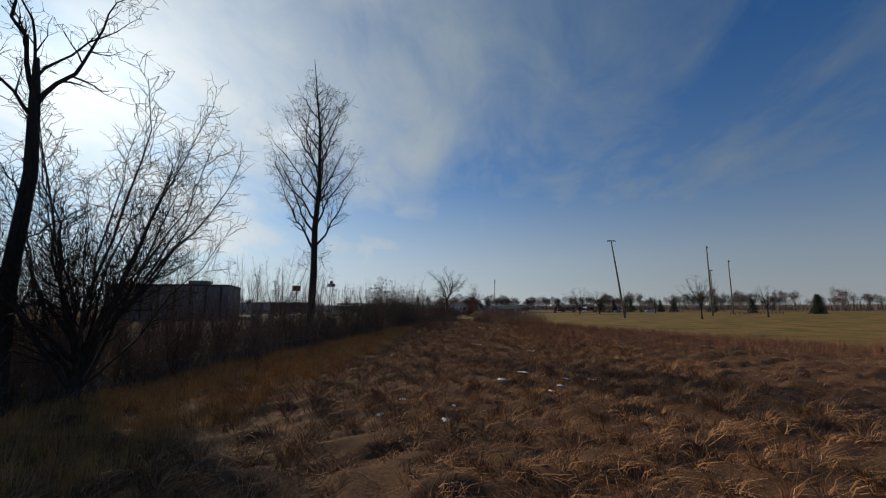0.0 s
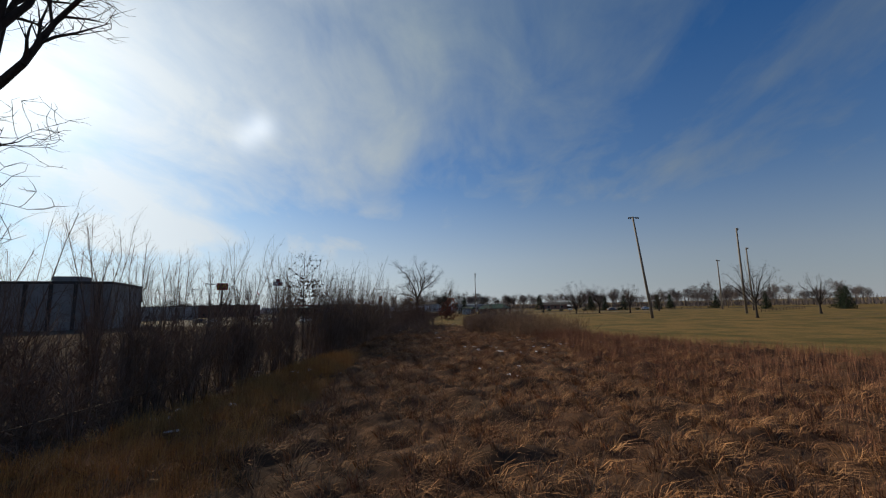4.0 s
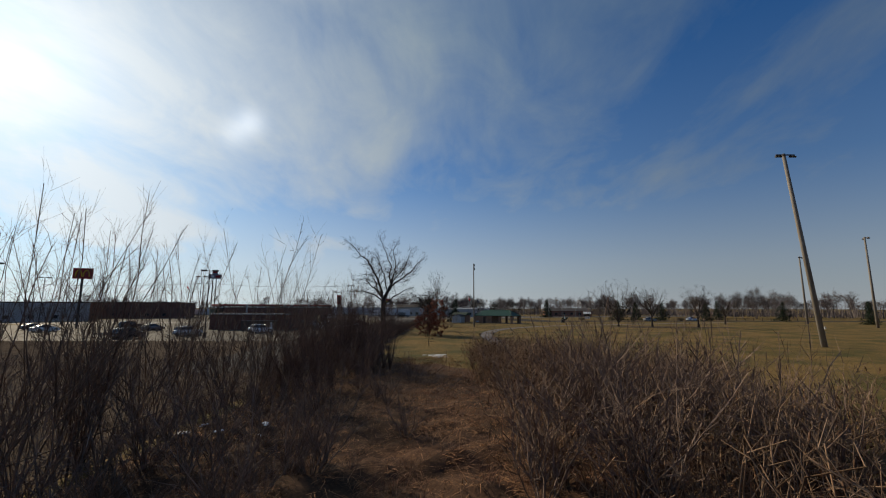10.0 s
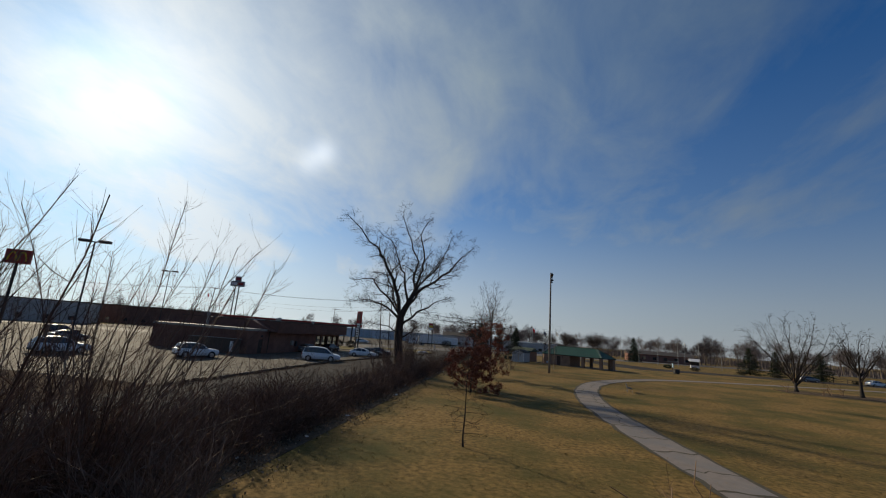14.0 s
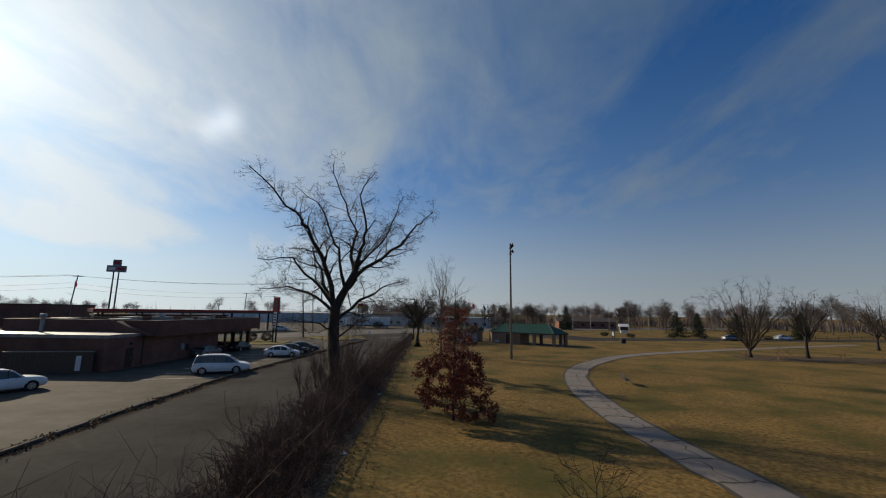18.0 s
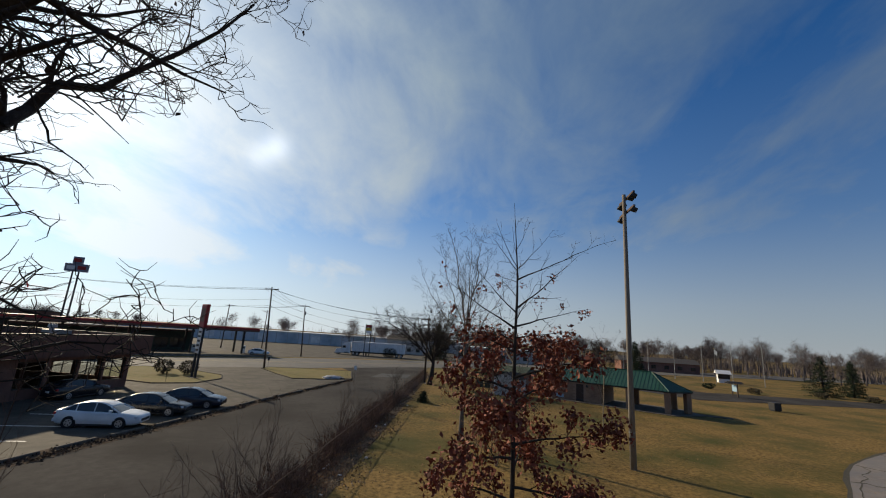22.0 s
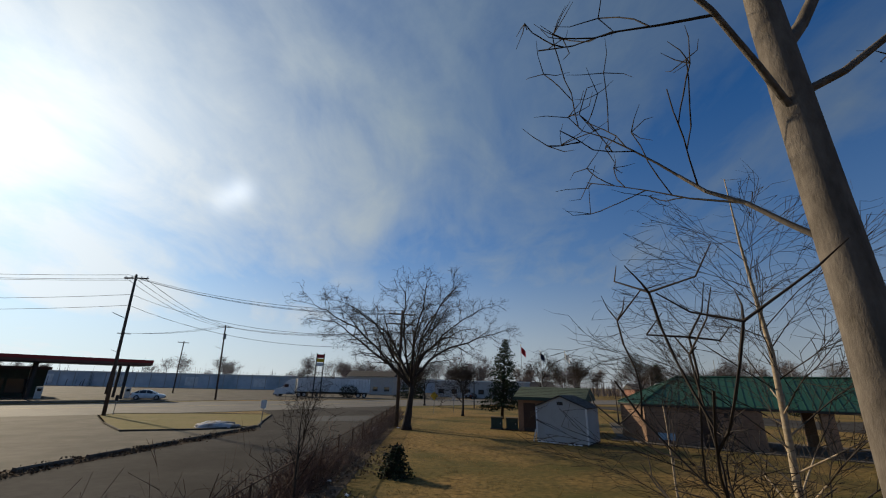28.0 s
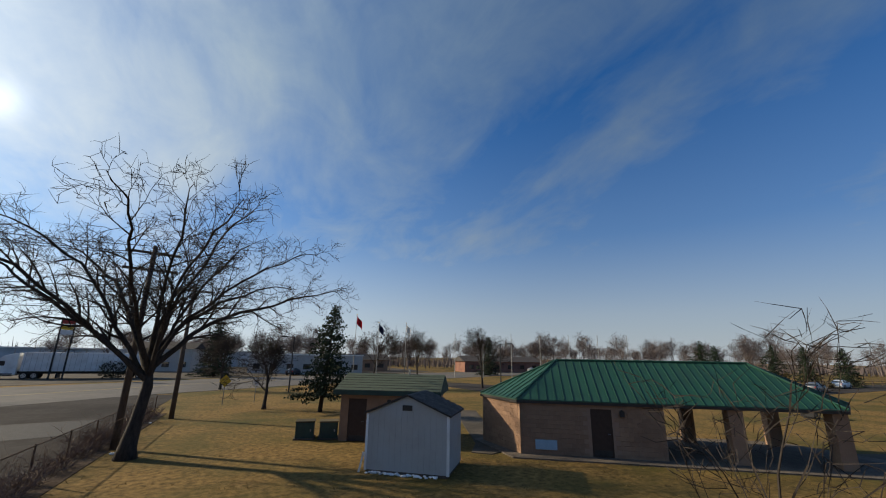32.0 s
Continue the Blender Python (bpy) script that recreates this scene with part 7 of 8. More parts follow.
def patch(name, x, y, r, seed, material, label, category, h=0.05, flat=1.0):
    """A low uneven patch, thin at its edge."""
    rng = np.random.default_rng(seed)
    bm = bmesh.new()
    rings = []
    N = 18
    ph = rng.uniform(0, 6.28, 4)
    for f, z in ((1.0, -0.02), (0.86, h * 0.6), (0.5, h), (0.0, h * 1.05)):
        if f == 0:
            c = bm.verts.new((0, 0, z))
            for k in range(N):
                bm.faces.new((rings[-1][k], rings[-1][(k + 1) % N], c))
            break
        ring = []
        for k in range(N):
            a = 2 * math.pi * k / N
            rr = r * f * (1 + 0.28 * math.sin(2 * a + ph[0]) + 0.2 * math.sin(3 * a + ph[1]) + 0.14 * math.sin(5 * a + ph[2]) + 0.1 * math.sin(8 * a + ph[3]))
            ring.append(bm.verts.new((rr * math.cos(a), rr * math.sin(a) * flat, z * (0.7 + 0.6 * rng.random()))))
        if rings:
            for k in range(N):
                bm.faces.new((rings[-1][k], rings[-1][(k + 1) % N], ring[(k + 1) % N], ring[k]))
        rings.append(ring)
    o = part(name, bm, material, smooth=True)
    o.matrix_world = Matrix.Translation((0, 0, float(heave(x, y)) + 0.1 * (y < 112))) @ at(x, y, rng.uniform(0, 360))
    return tagged(o, label, category)


SNOW = []
rw = np.random.default_rng(19)
for cx, cy, n, sp in ((5.5, 39, 7, 1.6), (9, 35.5, 4, 0.8), (4.4, 75.2, 9, 1.2), (0, 94, 9, 0.9), (-1, 87, 4, 0.6), (0.1, 132.2, 22, 0.6), (0.5, 130.4, 8, 0.5), (-9.6, 62, 7, 1.6), (-10.4, 52, 6, 2.0), (-6.5, 133, 6, 0.9), (7, 21, 6, 2.6), (3, 14, 4, 1.6), (4, 62, 6, 2.0), (-8.4, 104, 5, 1.5), (11, 84, 5, 2.0), (9.5, 74, 12, 2.2), (6.5, 70, 8, 1.4), (13, 78, 7, 1.6)):
    for k in range(n):
        SNOW.append((cx + rw.normal(0, sp), cy + rw.normal(0, sp * 0.8), rw.uniform(0.1, 0.34)))
for k, (x, y, r) in enumerate(SNOW):
    o = patch("snow_patch", x, y, r, 600 + k, "snow", "small patch of old snow lying on the grass", "snow_dirty", 0.02, 0.55)
    o["group"] = "snow patches"
rs = np.random.default_rng(8)
for k in range(40):
    y = rs.uniform(136, 244)
    x = fence_x(y) + rs.normal(0.5, 0.5)
    o = patch("litter_scrap", x, y, rs.uniform(0.06, 0.16), 700 + k, "white", "pale scrap of litter among dead leaves", "litter", 0.05)
    o["group"] = "litter along the fence"


def path_cracks():
    """Seams and cracks across the footpath, filled with dirt."""
    rng = np.random.default_rng(12)
    for i in range(6, len(PATH_LINE) - 8, 2):
        p, q = PATH_LINE[i], PATH_LINE[i + 1]
        d = (q - p).normalized()
        nrm = Vector((-d.y, d.x))
        pts = [p + nrm * (1.15 - 2.3 * u) + d * rng.normal(0, 0.16) for u in np.linspace(0, 1, 7)]
        ribbon(pts, 0.05 + 0.05 * rng.random(), 0.034, "crack")
        if rng.random() < 0.6:
            off = rng.uniform(-0.6, 0.6)
            pts = [PATH_LINE[i + k // 3] * (1 - (k % 3) / 3) + PATH_LINE[i + 1 + k // 3] * ((k % 3) / 3) + nrm * (off + rng.normal(0, 0.13)) for k in range(7)]
            ribbon(pts, 0.035, 0.0345, "crack")
    for s in (1, -1):
        pts = []
        for i, p in enumerate(PATH_LINE[3:-8]):
            d = (PATH_LINE[i + 4] - p).normalized()
            pts.append(p + Vector((-d.y, d.x)) * s * (1.22 + rng.normal(0, 0.05)))
        ribbon(pts, 0.12, 0.033, "crack", "path_edge", "dark earth edge of the footpath")


def ribbon(pts, w, z, material, name="crack", label="dirt-filled crack across the footpath"):
    bm = bmesh.new()
    prev = None
    for i, p in enumerate(pts):
        d = (pts[min(i + 1, len(pts) - 1)] - pts[max(i - 1, 0)]).normalized()
        nrm = Vector((-d.y, d.x)) * w * (0.6 + 0.8 * ((i * 37) % 10) / 10)
        a = bm.verts.new((p.x + nrm.x, p.y + nrm.y, z))
        b = bm.verts.new((p.x - nrm.x, p.y - nrm.y, z))
        if prev:
            bm.faces.new((prev[0], prev[1], b, a))
        prev = (a, b)
    bmesh.ops.recalc_face_normals(bm, faces=bm.faces)
    return tagged(part(name, bm, material), label, "crack", kind="structure")


path_cracks()
# ---------------------------------------------------------------- poles, lamps and wires
def flood_head(parent, x, y, z, turn):
    """One floodlight: a box lamp in a yoke, tipped down."""
    h = bm_prism([(-0.17, -0.15), (0.17, -0.1), (0.2, 0.12), (-0.15, 0.15)], -0.17, 0.17, bevel=0.03)
    bmesh.ops.transform(h, matrix=Matrix.Translation((x, y, z - 0.25)) @ Matrix.Rotation(turn, 4, "Z") @ Matrix.Rotation(0.5, 4, "Y"), verts=h.verts)
    lamp_ = part("floodlight_head", h, "iron", parent)
    g = bm_box(0.18, 0.205, -0.14, 0.14, -0.11, 0.11)
    bmesh.ops.transform(g, matrix=Matrix.Translation((x, y, z - 0.25)) @ Matrix.Rotation(turn, 4, "Z") @ Matrix.Rotation(0.5, 4, "Y"), verts=g.verts)
    part("lens", g, "glass", lamp_)


def flood_pole(x, y, h, dx, dy, r, label, arms=1, turn=0.0, wood="wood_pole"):
    top = thing("floodlight_pole", at(x, y, turn), label, "floodlight", "floodlight poles")
    part("pole", bm_tube([(0, 0, -0.2), (dx * .5, dy * .5, h * .5), (dx, dy, h)], [r, r * .8, r * .6], 12), wood, top, smooth=True)
    for k in range(arms):
        z = h - 0.25 - k * 0.95
        f = z / h
        c = (dx * f, dy * f)
        part("crossarm", bm_box(c[0] - 1.35, c[0] + 1.35, c[1] - r * .6 - .12, c[1] - r * .6, z - .07, z + .07), "rust" if arms > 1 else "wood_dark", top)
        for u in (-1.25, -0.75, 0.75, 1.25) if k == 0 else (-1.25, 1.25):
            flood_head(top, c[0] + u, c[1] - r * .6 - .06, z, radians(-90 + u * 10))
    part("strap", bm_tube([(0, 0, 2.0), (0, 0, 2.06)], r * 1.03, 12), "galv", top)
    part("junction_box", bm_box(r * .9, r * .9 + .12, -.1, .1, 2.4, 2.75, .01), "galv", top)
    return top


flood_pole(10.0, 194.8, 17.0, 0.0, 0.0, 0.19, "weathered wooden pole with six floodlights on two crossarms", 2, 85)
flood_pole(52.9, 141.4, 27.0, -3.4, -1.1, 0.36, "tall leaning wooden floodlight pole on the sports lawn")
flood_pole(92.0, 162.0, 27.0, 0, 0, 0.36, "tall wooden floodlight pole on the sports lawn", turn=60)
flood_pole(123.0, 220.0, 22.5, 0, 0, 0.34, "tall wooden floodlight pole far across the lawn", turn=30)
flood_pole(117.0, 193.0, 24.5, 0, 0, 0.34, "tall wooden floodlight pole far across the lawn", turn=70)


def utility_pole(x, y, h, lean=(0, 0), turn=0.0, arms=1, drum=False):
    top = thing("utility_pole", at(x, y, turn), "dark wooden utility pole with crossarm and insulators", "utility pole", "utility poles")
    part("pole", bm_tube([(0, 0, -0.2), (lean[0], lean[1], h)], [.17, .11], 10), "wood_dark", top, smooth=True)
    for k in range(arms):
        z = h - .35 - k * .9
        part("crossarm", bm_box(lean[0] - 1.2, lean[0] + 1.2, lean[1] + .08, lean[1] + .18, z - .06, z + .06), "wood_dark", top)
        for u in (-1.1, -.5, .5, 1.1):
            part("insulator", bm_tube([(lean[0] + u, lean[1] + .13, z + .06), (lean[0] + u, lean[1] + .13, z + .22)], .045, 6), "sign_white", top)
    if drum:
        part("transformer", bm_tube([(lean[0] * .8 + .35, 0, h - 2.6), (lean[0] * .8 + .35, 0, h - 1.7)], .26, 12), "galv", top)
    part("street_light_arm", bm_tube([(lean[0] * .7, lean[1] * .7, h * .66), (lean[0] * .7 - 1.3, lean[1] * .7 - .2, h * .7)], .035, 6), "galv", top)


UP = [(-150, 228, 13.5), (-85, 235.5, 14.0), (-32.5, 238.9, 13.4), (-4.4, 233.5, 9.7)]
utility_pole(-85, 235.5, 14, (1.4, 0), 8)
utility_pole(-31.2, 237.7, 13.6, (-1.3, 1.2), 0)
utility_pole(-37.6, 272.8, 12.9, (-1.0, 0.8), 0, 1, True)
utility_pole(-4.4, 233.3, 9.8, (0, 0), 15, 2)
utility_pole(-3.4, 243.0, 9.2, (0, 0), 15)
utility_pole(-66, 287, 12.5, (0.4, 0), 20)
utility_pole(-60, 300, 12.0, (0, 0), 40)


def wire(a, b, sag, name="overhead_wire"):
    a, b = Vector(a), Vector(b)
    pts = [a.lerp(b, k / 14) - Vector((0, 0, sag * 4 * (k / 14) * (1 - k / 14))) for k in range(15)]
    tagged(part(name, bm_tube(pts, 0.022, 4), "cable"), "thin black overhead wire between utility poles", "wire", "overhead wires")


for k in range(len(UP) - 1):
    a, b = UP[k], UP[k + 1]
    for u, dz in ((-1.1, -.1), (.5, -.1), (1.1, -.1), (0, -1.9), (0.1, -3.0)):
        wire((a[0], a[1] + u, a[2] + dz), (b[0], b[1] + u, b[2] + dz), 1.0 if abs(u) > .3 else 1.5)
for u in (-1, 0, 1):
    wire((-32.5 + u, 238.9, 13.2), (-38.6 + u, 273.6, 12.7), 0.8)
    wire((-38.6 + u, 273.6, 12.7), (-66 + u, 287, 12.3), 0.6)
    wire((-38.6, 273.6 + u, 12.7), (-3.4, 243 + u, 9.0), 0.9)


def car_park_lamp(x, y, h, turn=0):
    top = thing("car_park_lamp", at(x, y, turn), "tall dark car park lamp with two flat heads", "lamp post", "car park lamps")
    part("base", bm_tube([(0, 0, 0), (0, 0, .7)], .28, 12), "concrete", top)
    part("pole", bm_tube([(0, 0, .7), (0, 0, h)], [.1, .07], 8), "iron", top)
    for s in (-1, 1):
        part("lamp_head", bm_box(s * .9 - .5, s * .9 + .5, -.28, .28, h - .05, h + .22, .04), "iron", top)
    part("arm", bm_box(-.5, .5, -.04, .04, h - .02, h + .06), "iron", top)


car_park_lamp(-40.6, 158.6, 11.6, 20)
car_park_lamp(-62, 193, 13.0, 20)
car_park_lamp(-70, 150, 12.0, 70)
car_park_lamp(-100, 190, 12.5, 70)


def park_lamp(x, y, h, turn):
    top = thing("street_lamp", at(x, y, turn), "dark street lamp with a flat head on a short arm", "street lamp", "street lamps")
    part("pole", bm_tube([(0, 0, 0), (0, 0, h)], [.09, .06], 8), "iron", top)
    part("arm", bm_tube([(0, 0, h - .05), (.9, 0, h + .02)], .03, 6), "iron", top)
    part("lamp_head", bm_box(.8, 1.5, -.18, .18, h - .05, h + .1, .03), "iron", top)


park_lamp(27.6, 249, 6.0, -8)
park_lamp(6.0, 262, 6.5, 160)


# ---------------------------------------------------------------- signs and flags
def cross_sign(m):
    top = thing("pylon_sign", m, "tall roadside pylon sign with stacked dark panels", "sign")
    for px_ in (-0.7, 0.7):
        part("pole", bm_tube([(px_, 0, -4.1), (px_, 0, 15.5)], [.26, .2], 10), "iron", top)
    a = part("panel", bm_box(-2.7, 2.7, -.35, .35, 15.4, 17.6, .05), "sign_blue", top)
    part("marking", bm_box(-2.2, -.3, -.37, -.352, 16.0, 17.0), "sign_white", a)
    part("marking", bm_box(.3, 2.2, -.37, -.352, 16.0, 17.0), "sign_red", a)
    b = part("upper_panel", bm_box(-1.15, 1.15, -.35, .35, 17.65, 19.6, .05), "sign_blue", top)
    part("marking", bm_box(-0.85, 0.85, -.37, -.352, 18.1, 19.1), "sign_red", b)


cross_sign(at(-106, 279, 20, 3.0))


def arch_sign(m):
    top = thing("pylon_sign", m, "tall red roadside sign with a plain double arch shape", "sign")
    part("pole", bm_tube([(0, 0, 0), (0, 0, 12)], .25, 10), "iron", top)
    p = part("panel", bm_box(-1.9, 1.9, -.3, .3, 12, 14.6, .05), "sign_red", top)
    for s in (-1, 1):
        part("arch", bm_tube([(s * .75 + .6 * math.cos(a), -.33, 12.5 + 1.6 * math.sin(a)) for a in np.linspace(0, math.pi, 12)], .14, 6), "yellow", p)


arch_sign(at(-87, 186, 25))


def diner_sign(m):
    top = thing("diner_sign", m, "tall red and white diner sign on two dark posts", "sign")
    for x in (-.55, .55):
        part("post", bm_box(x - .11, x + .11, -.12, .12, 0, 8.6), "iron", top)
    p = part("panel", bm_box(-.9, .9, -.2, .2, 6.2, 9.1, .06), "sign_red", top)
    part("marking", bm_box(-.62, .62, -.22, -.202, 6.9, 8.6), "fascia", p)
    q = part("lower_panel", bm_box(-.6, .6, -.16, .16, 3.0, 6.1, .04), "sign_white", top)
    for k in range(5):
        part("marking", bm_box(-.46, .46, -.175, -.162, 3.3 + k * .55, 3.55 + k * .55), "iron", q)
    part("footing", bm_box(-1.0, 1.0, -.4, .4, 0, .12), "concrete", top)


diner_sign(at(-32.4, 220.6, -40))


def price_sign(m):
    top = thing("price_sign", m, "tall filling station price sign on two posts", "sign")
    for x in (-.8, .8):
        part("post", bm_box(x - .12, x + .12, -.12, .12, 0, 9.5), "iron", top)
    for k, c in enumerate(("sign_white", "yellow", "sign_red")):
        part("panel", bm_box(-.75, .75, -.15, .15, 6.7 + k * .9, 7.5 + k * .9, .03), c, top)


price_sign(at(-25.3, 293.5, 20))


def small_sign(x, y, h, w, hh, material, turn, label, diamond=False):
    top = thing("road_sign", at(x, y, turn), label, "sign", "road signs")
    part("post", bm_tube([(0, 0, 0), (0, 0, h)], .03, 6), "galv", top)
    bm = bm_box(-w / 2, w / 2, -.035, -.03, -hh / 2, hh / 2)
    bmesh.ops.transform(bm, matrix=Matrix.Translation((0, 0, h - hh / 2)) @ (Matrix.Rotation(math.pi / 4, 4, "Y") if diamond else Matrix.Identity(4)), verts=bm.verts)
    part("plate", bm, material, top)


small_sign(-14.5, 230.3, 2.0, .45, .6, "sign_white", -10, "small white sign on a post at the lane mouth")
small_sign(-0.6, 250.5, 2.4, .75, .75, "yellow", -20, "yellow diamond road sign beside the street", True)
small_sign(2.0, 252, 2.2, .5, .7, "sign_white", -20, "back of a road sign beside the street")
small_sign(-31.0, 238.6, 1.8, .3, .5, "iron", 0, "dark marker post at the car park entrance")


def flag_pole(x, y, h, material, label):
    top = thing("flagpole", at(x, y, 0), label, "flagpole", "flagpoles")
    part("pole", bm_tube([(0, 0, 0), (0, 0, h)], [.06, .035], 8), "galv", top)
    part("finial", bm_tube([(0, 0, h), (0, 0, h + .14)], .07, 8), "yellow", top)
    bm = bmesh.new()
    rows = []
    for i in range(9):
        u = i / 8
        rows.append([bm.verts.new((.05 + u * .75, .16 * math.sin(u * 7), h - .1 - u * .85 - v * 1.0)) for v in (0, .33, .66, 1)])
    for a, b in zip(rows, rows[1:]):
        for k in range(3):
            bm.faces.new((a[k], b[k], b[k + 1], a[k + 1]))
    bmesh.ops.solidify(bm, geom=bm.faces[:], thickness=0.01)
    part("flag", bm, material, top)


flag_pole(13.6, 262, 9.6, "flag_red", "flagpole with a drooping red and white flag")
flag_pole(17.6, 265, 9.0, "flag_dark", "flagpole with a drooping dark flag")
flag_pole(21.4, 264, 9.0, "white", "flagpole with a drooping white flag")
flag_pole(-118, 278, 15, "flag_red", "tall flagpole with a red flag beyond the diner")
flag_pole(66, 274, 8.5, "white", "flagpole with a small pale flag in the park")
for k in range(7):
    o = thing("backstop_post", at(44 + k * 5.5, 292 - k * 3.2, 0), "tall thin galvanised post of a ball court", "post", "ball court posts")
    part("post", bm_tube([(0, 0, 0), (0, 0, 9.5)], [.08, .06], 6), "galv", o)
    part("cap", bm_tube([(0, 0, 9.5), (0, 0, 9.6)], .09, 6), "galv", o)


# ---------------------------------------------------------------- kerbs, islands and beds
def kerb(pts, w=0.16, h=0.13, name="kerb", label="worn concrete kerb"):
    bm = bmesh.new()
    n = len(pts)
    prev = None
    P = [Vector((*p, 0)) for p in pts]
    for i, p in enumerate(P):
        d = (P[min(i + 1, n - 1)] - P[max(i - 1, 0)]).normalized()
        s = Vector((-d.y, d.x, 0)) * w / 2
        ring = [bm.verts.new(p - s), bm.verts.new(p - s * .8 + Vector((0, 0, h))), bm.verts.new(p + s * .8 + Vector((0, 0, h))), bm.verts.new(p + s)]
        if prev:
            for k in range(3):
                bm.faces.new((prev[k], prev[k + 1], ring[k + 1], ring[k]))
        prev = ring
    bmesh.ops.recalc_face_normals(bm, faces=bm.faces)
    return tagged(part(name, bm, "concrete"), label, "kerb", kind="structure")


ISL = [(-31.6, 237.6), (-26.5, 231.2), (-22.4, 226.8), (-18.0, 228.3), (-15.0, 231.0), (-16.2, 235.5), (-17.8, 242.5), (-25, 242.0), (-31.6, 240.0)]
slab("entrance_island", ISL, 0.09, "lawn_green", "grassed entrance island with kerb", "grass island")
kerb(ISL + ISL[:2])
BED = [(-33.0, 214.2), (-29.6, 216.5), (-29.4, 221.5), (-31.2, 225.0), (-36.0, 227.6), (-45, 229.5), (-48, 224), (-40, 216)]
slab("sign_bed", BED, 0.09, "lawn_green", "small grass bed with clipped bushes", "grass bed")
kerb(BED + BED[:1])
KERB_LINE = [(-22.4, 150), (-22.45, 165), (-22.2, 180), (-19.45, 200), (-17.4, 215), (-14.95, 229.5)]
strip = [(x - .55, y) for x, y in KERB_LINE] + [(x + .5, y) for x, y in KERB_LINE[::-1]]
slab("kerb_strip", strip, 0.042, "leaf_litter", "strip of dirt and dead leaves along the kerb", "leaf litter")
rk = np.random.default_rng(44)
ky = 156.0
while ky < 229:
    kx = np.interp(ky, [p[1] for p in KERB_LINE], [p[0] for p in KERB_LINE])
    kx2 = np.interp(ky + 2.2, [p[1] for p in KERB_LINE], [p[0] for p in KERB_LINE])
    o = part("wheel_stop", bm_prism([(0, 0), (0, .1), (.05, .16), (.17, .16), (.22, .1), (.22, 0)], 0, 2.15, bevel=.012), "concrete_dark")
    o.matrix_world = at(kx - .1 + rk.normal(0, .05), ky, math.degrees(-math.atan2(kx2 - kx, 2.2)) + rk.normal(0, 1.5), 0.04)
    tagged(o, "worn concrete wheel stop at the edge of the car park", "wheel stop", "wheel stops")
    ky += 2.9
for x, y in ((-37.6, 222.6), (-34.9, 223.4)):
    rng = np.random.default_rng(int(-x * 10))
    top = thing("clipped_bush", at(x, y), "round clipped bare brown bush", "bush", "clipped bushes")
    n = 900
    d = rng.normal(size=(n, 3))
    d /= np.linalg.norm(d, axis=1)[:, None]
    p = d * rng.uniform(.75, 1.0, n)[:, None] * [1.15, 1.15, .85] + [0, 0, 1.0]
    o = new("twig_crown", leaves_mesh("twig_crown", p, rng.uniform(.12, .26, n), "shrub_dark", rng, 0))
    o.parent = top
    part("stem", bm_tube([(0, 0, 0), (0, 0, .7)], .12, 8), "bark", top)


def heap(x, y, w, seed, label):
    rng = np.random.default_rng(seed)
    bm = bmesh.new()
    bmesh.ops.create_icosphere(bm, subdivisions=4, radius=1)
    for v in bm.verts:
        n = noise.noise(v.co * 2.3 + Vector((seed, 0, 0))) * .3 + noise.noise(v.co * 6) * .12
        v.co *= 1 + n
        v.co = Vector((v.co.x * w, v.co.y * w * .55, max(v.co.z, -.05) * w * .28))
    o = part("snow_mound", bm, "snow_dirty", smooth=True)
    o.matrix_world = at(x, y, 20, .05)
    tagged(o, label, "snow")


heap(-17.6, 229.9, 1.5, 3, "low mound of dirty ploughed snow on the kerb")
slab("lane_patch", [(-13, 236), (-7.5, 238), (-7.3, 244), (-12.6, 243)], 0.026, "asphalt_dark", "darker patched asphalt", "asphalt patch")
for k, (x0, y0, x1, y1) in enumerate(((-31, 221, -20.2, 209.5), (-29.5, 223.5, -24, 217), (-48, 190, -30, 192), (-60, 170, -30, 173))):
    ribbon([Vector((x0, y0)).lerp(Vector((x1, y1)), u) + Vector((0.15 * math.sin(u * 9), 0)) for u in np.linspace(0, 1, 9)], .14, .036, "crack", "tar_seam", "dark tar seam across the concrete")
for k in range(9):
    o = slab("parking_line", [(-29.2, 176.0 + k * 3.6), (-23.4, 177.4 + k * 3.6), (-23.4, 177.5 + k * 3.6), (-29.2, 176.1 + k * 3.6)], .034, "white", "faded white parking line", "parking line")
slab("road_line", [(-300, 202.9), (-77.5, 225), (-55, 235), (-38.5, 249.8), (-18.5, 265.3), (-4.5, 279.7), (7, 286.5), (57, 307.5), (200, 355.4), (200, 355.7), (56.9, 307.8), (6.9, 286.8), (-4.7, 280), (-18.7, 265.6), (-38.7, 250.1), (-55.1, 235.3), (-77.6, 225.3), (-300, 203.2)], .04, "yellow_line", "worn yellow centre line on the street", "road line")
slab("far_forecourt", [(-130, 232), (-81, 237), (-56, 248.5), (-38, 269.5), (-14.5, 287.5), (3, 300), (52, 320), (52, 362), (-150, 352)], .03, "concrete", "pale concrete yard across the street", "yard")
slab("park_drive", [(31, 246), (38, 234.5), (66, 239), (121, 242), (190, 240), (190, 249), (121, 251), (66, 249), (46, 248), (36, 274), (28, 280)], .03, "asphalt", "asphalt park drive", "drive")
slab("mound_soil", [(47, 196), (53, 193.5), (66, 193), (78, 192), (80, 197), (66, 201), (54, 203), (48, 201)], .02, "leaf_litter", "bare earth under the trees on the mound", "earth")


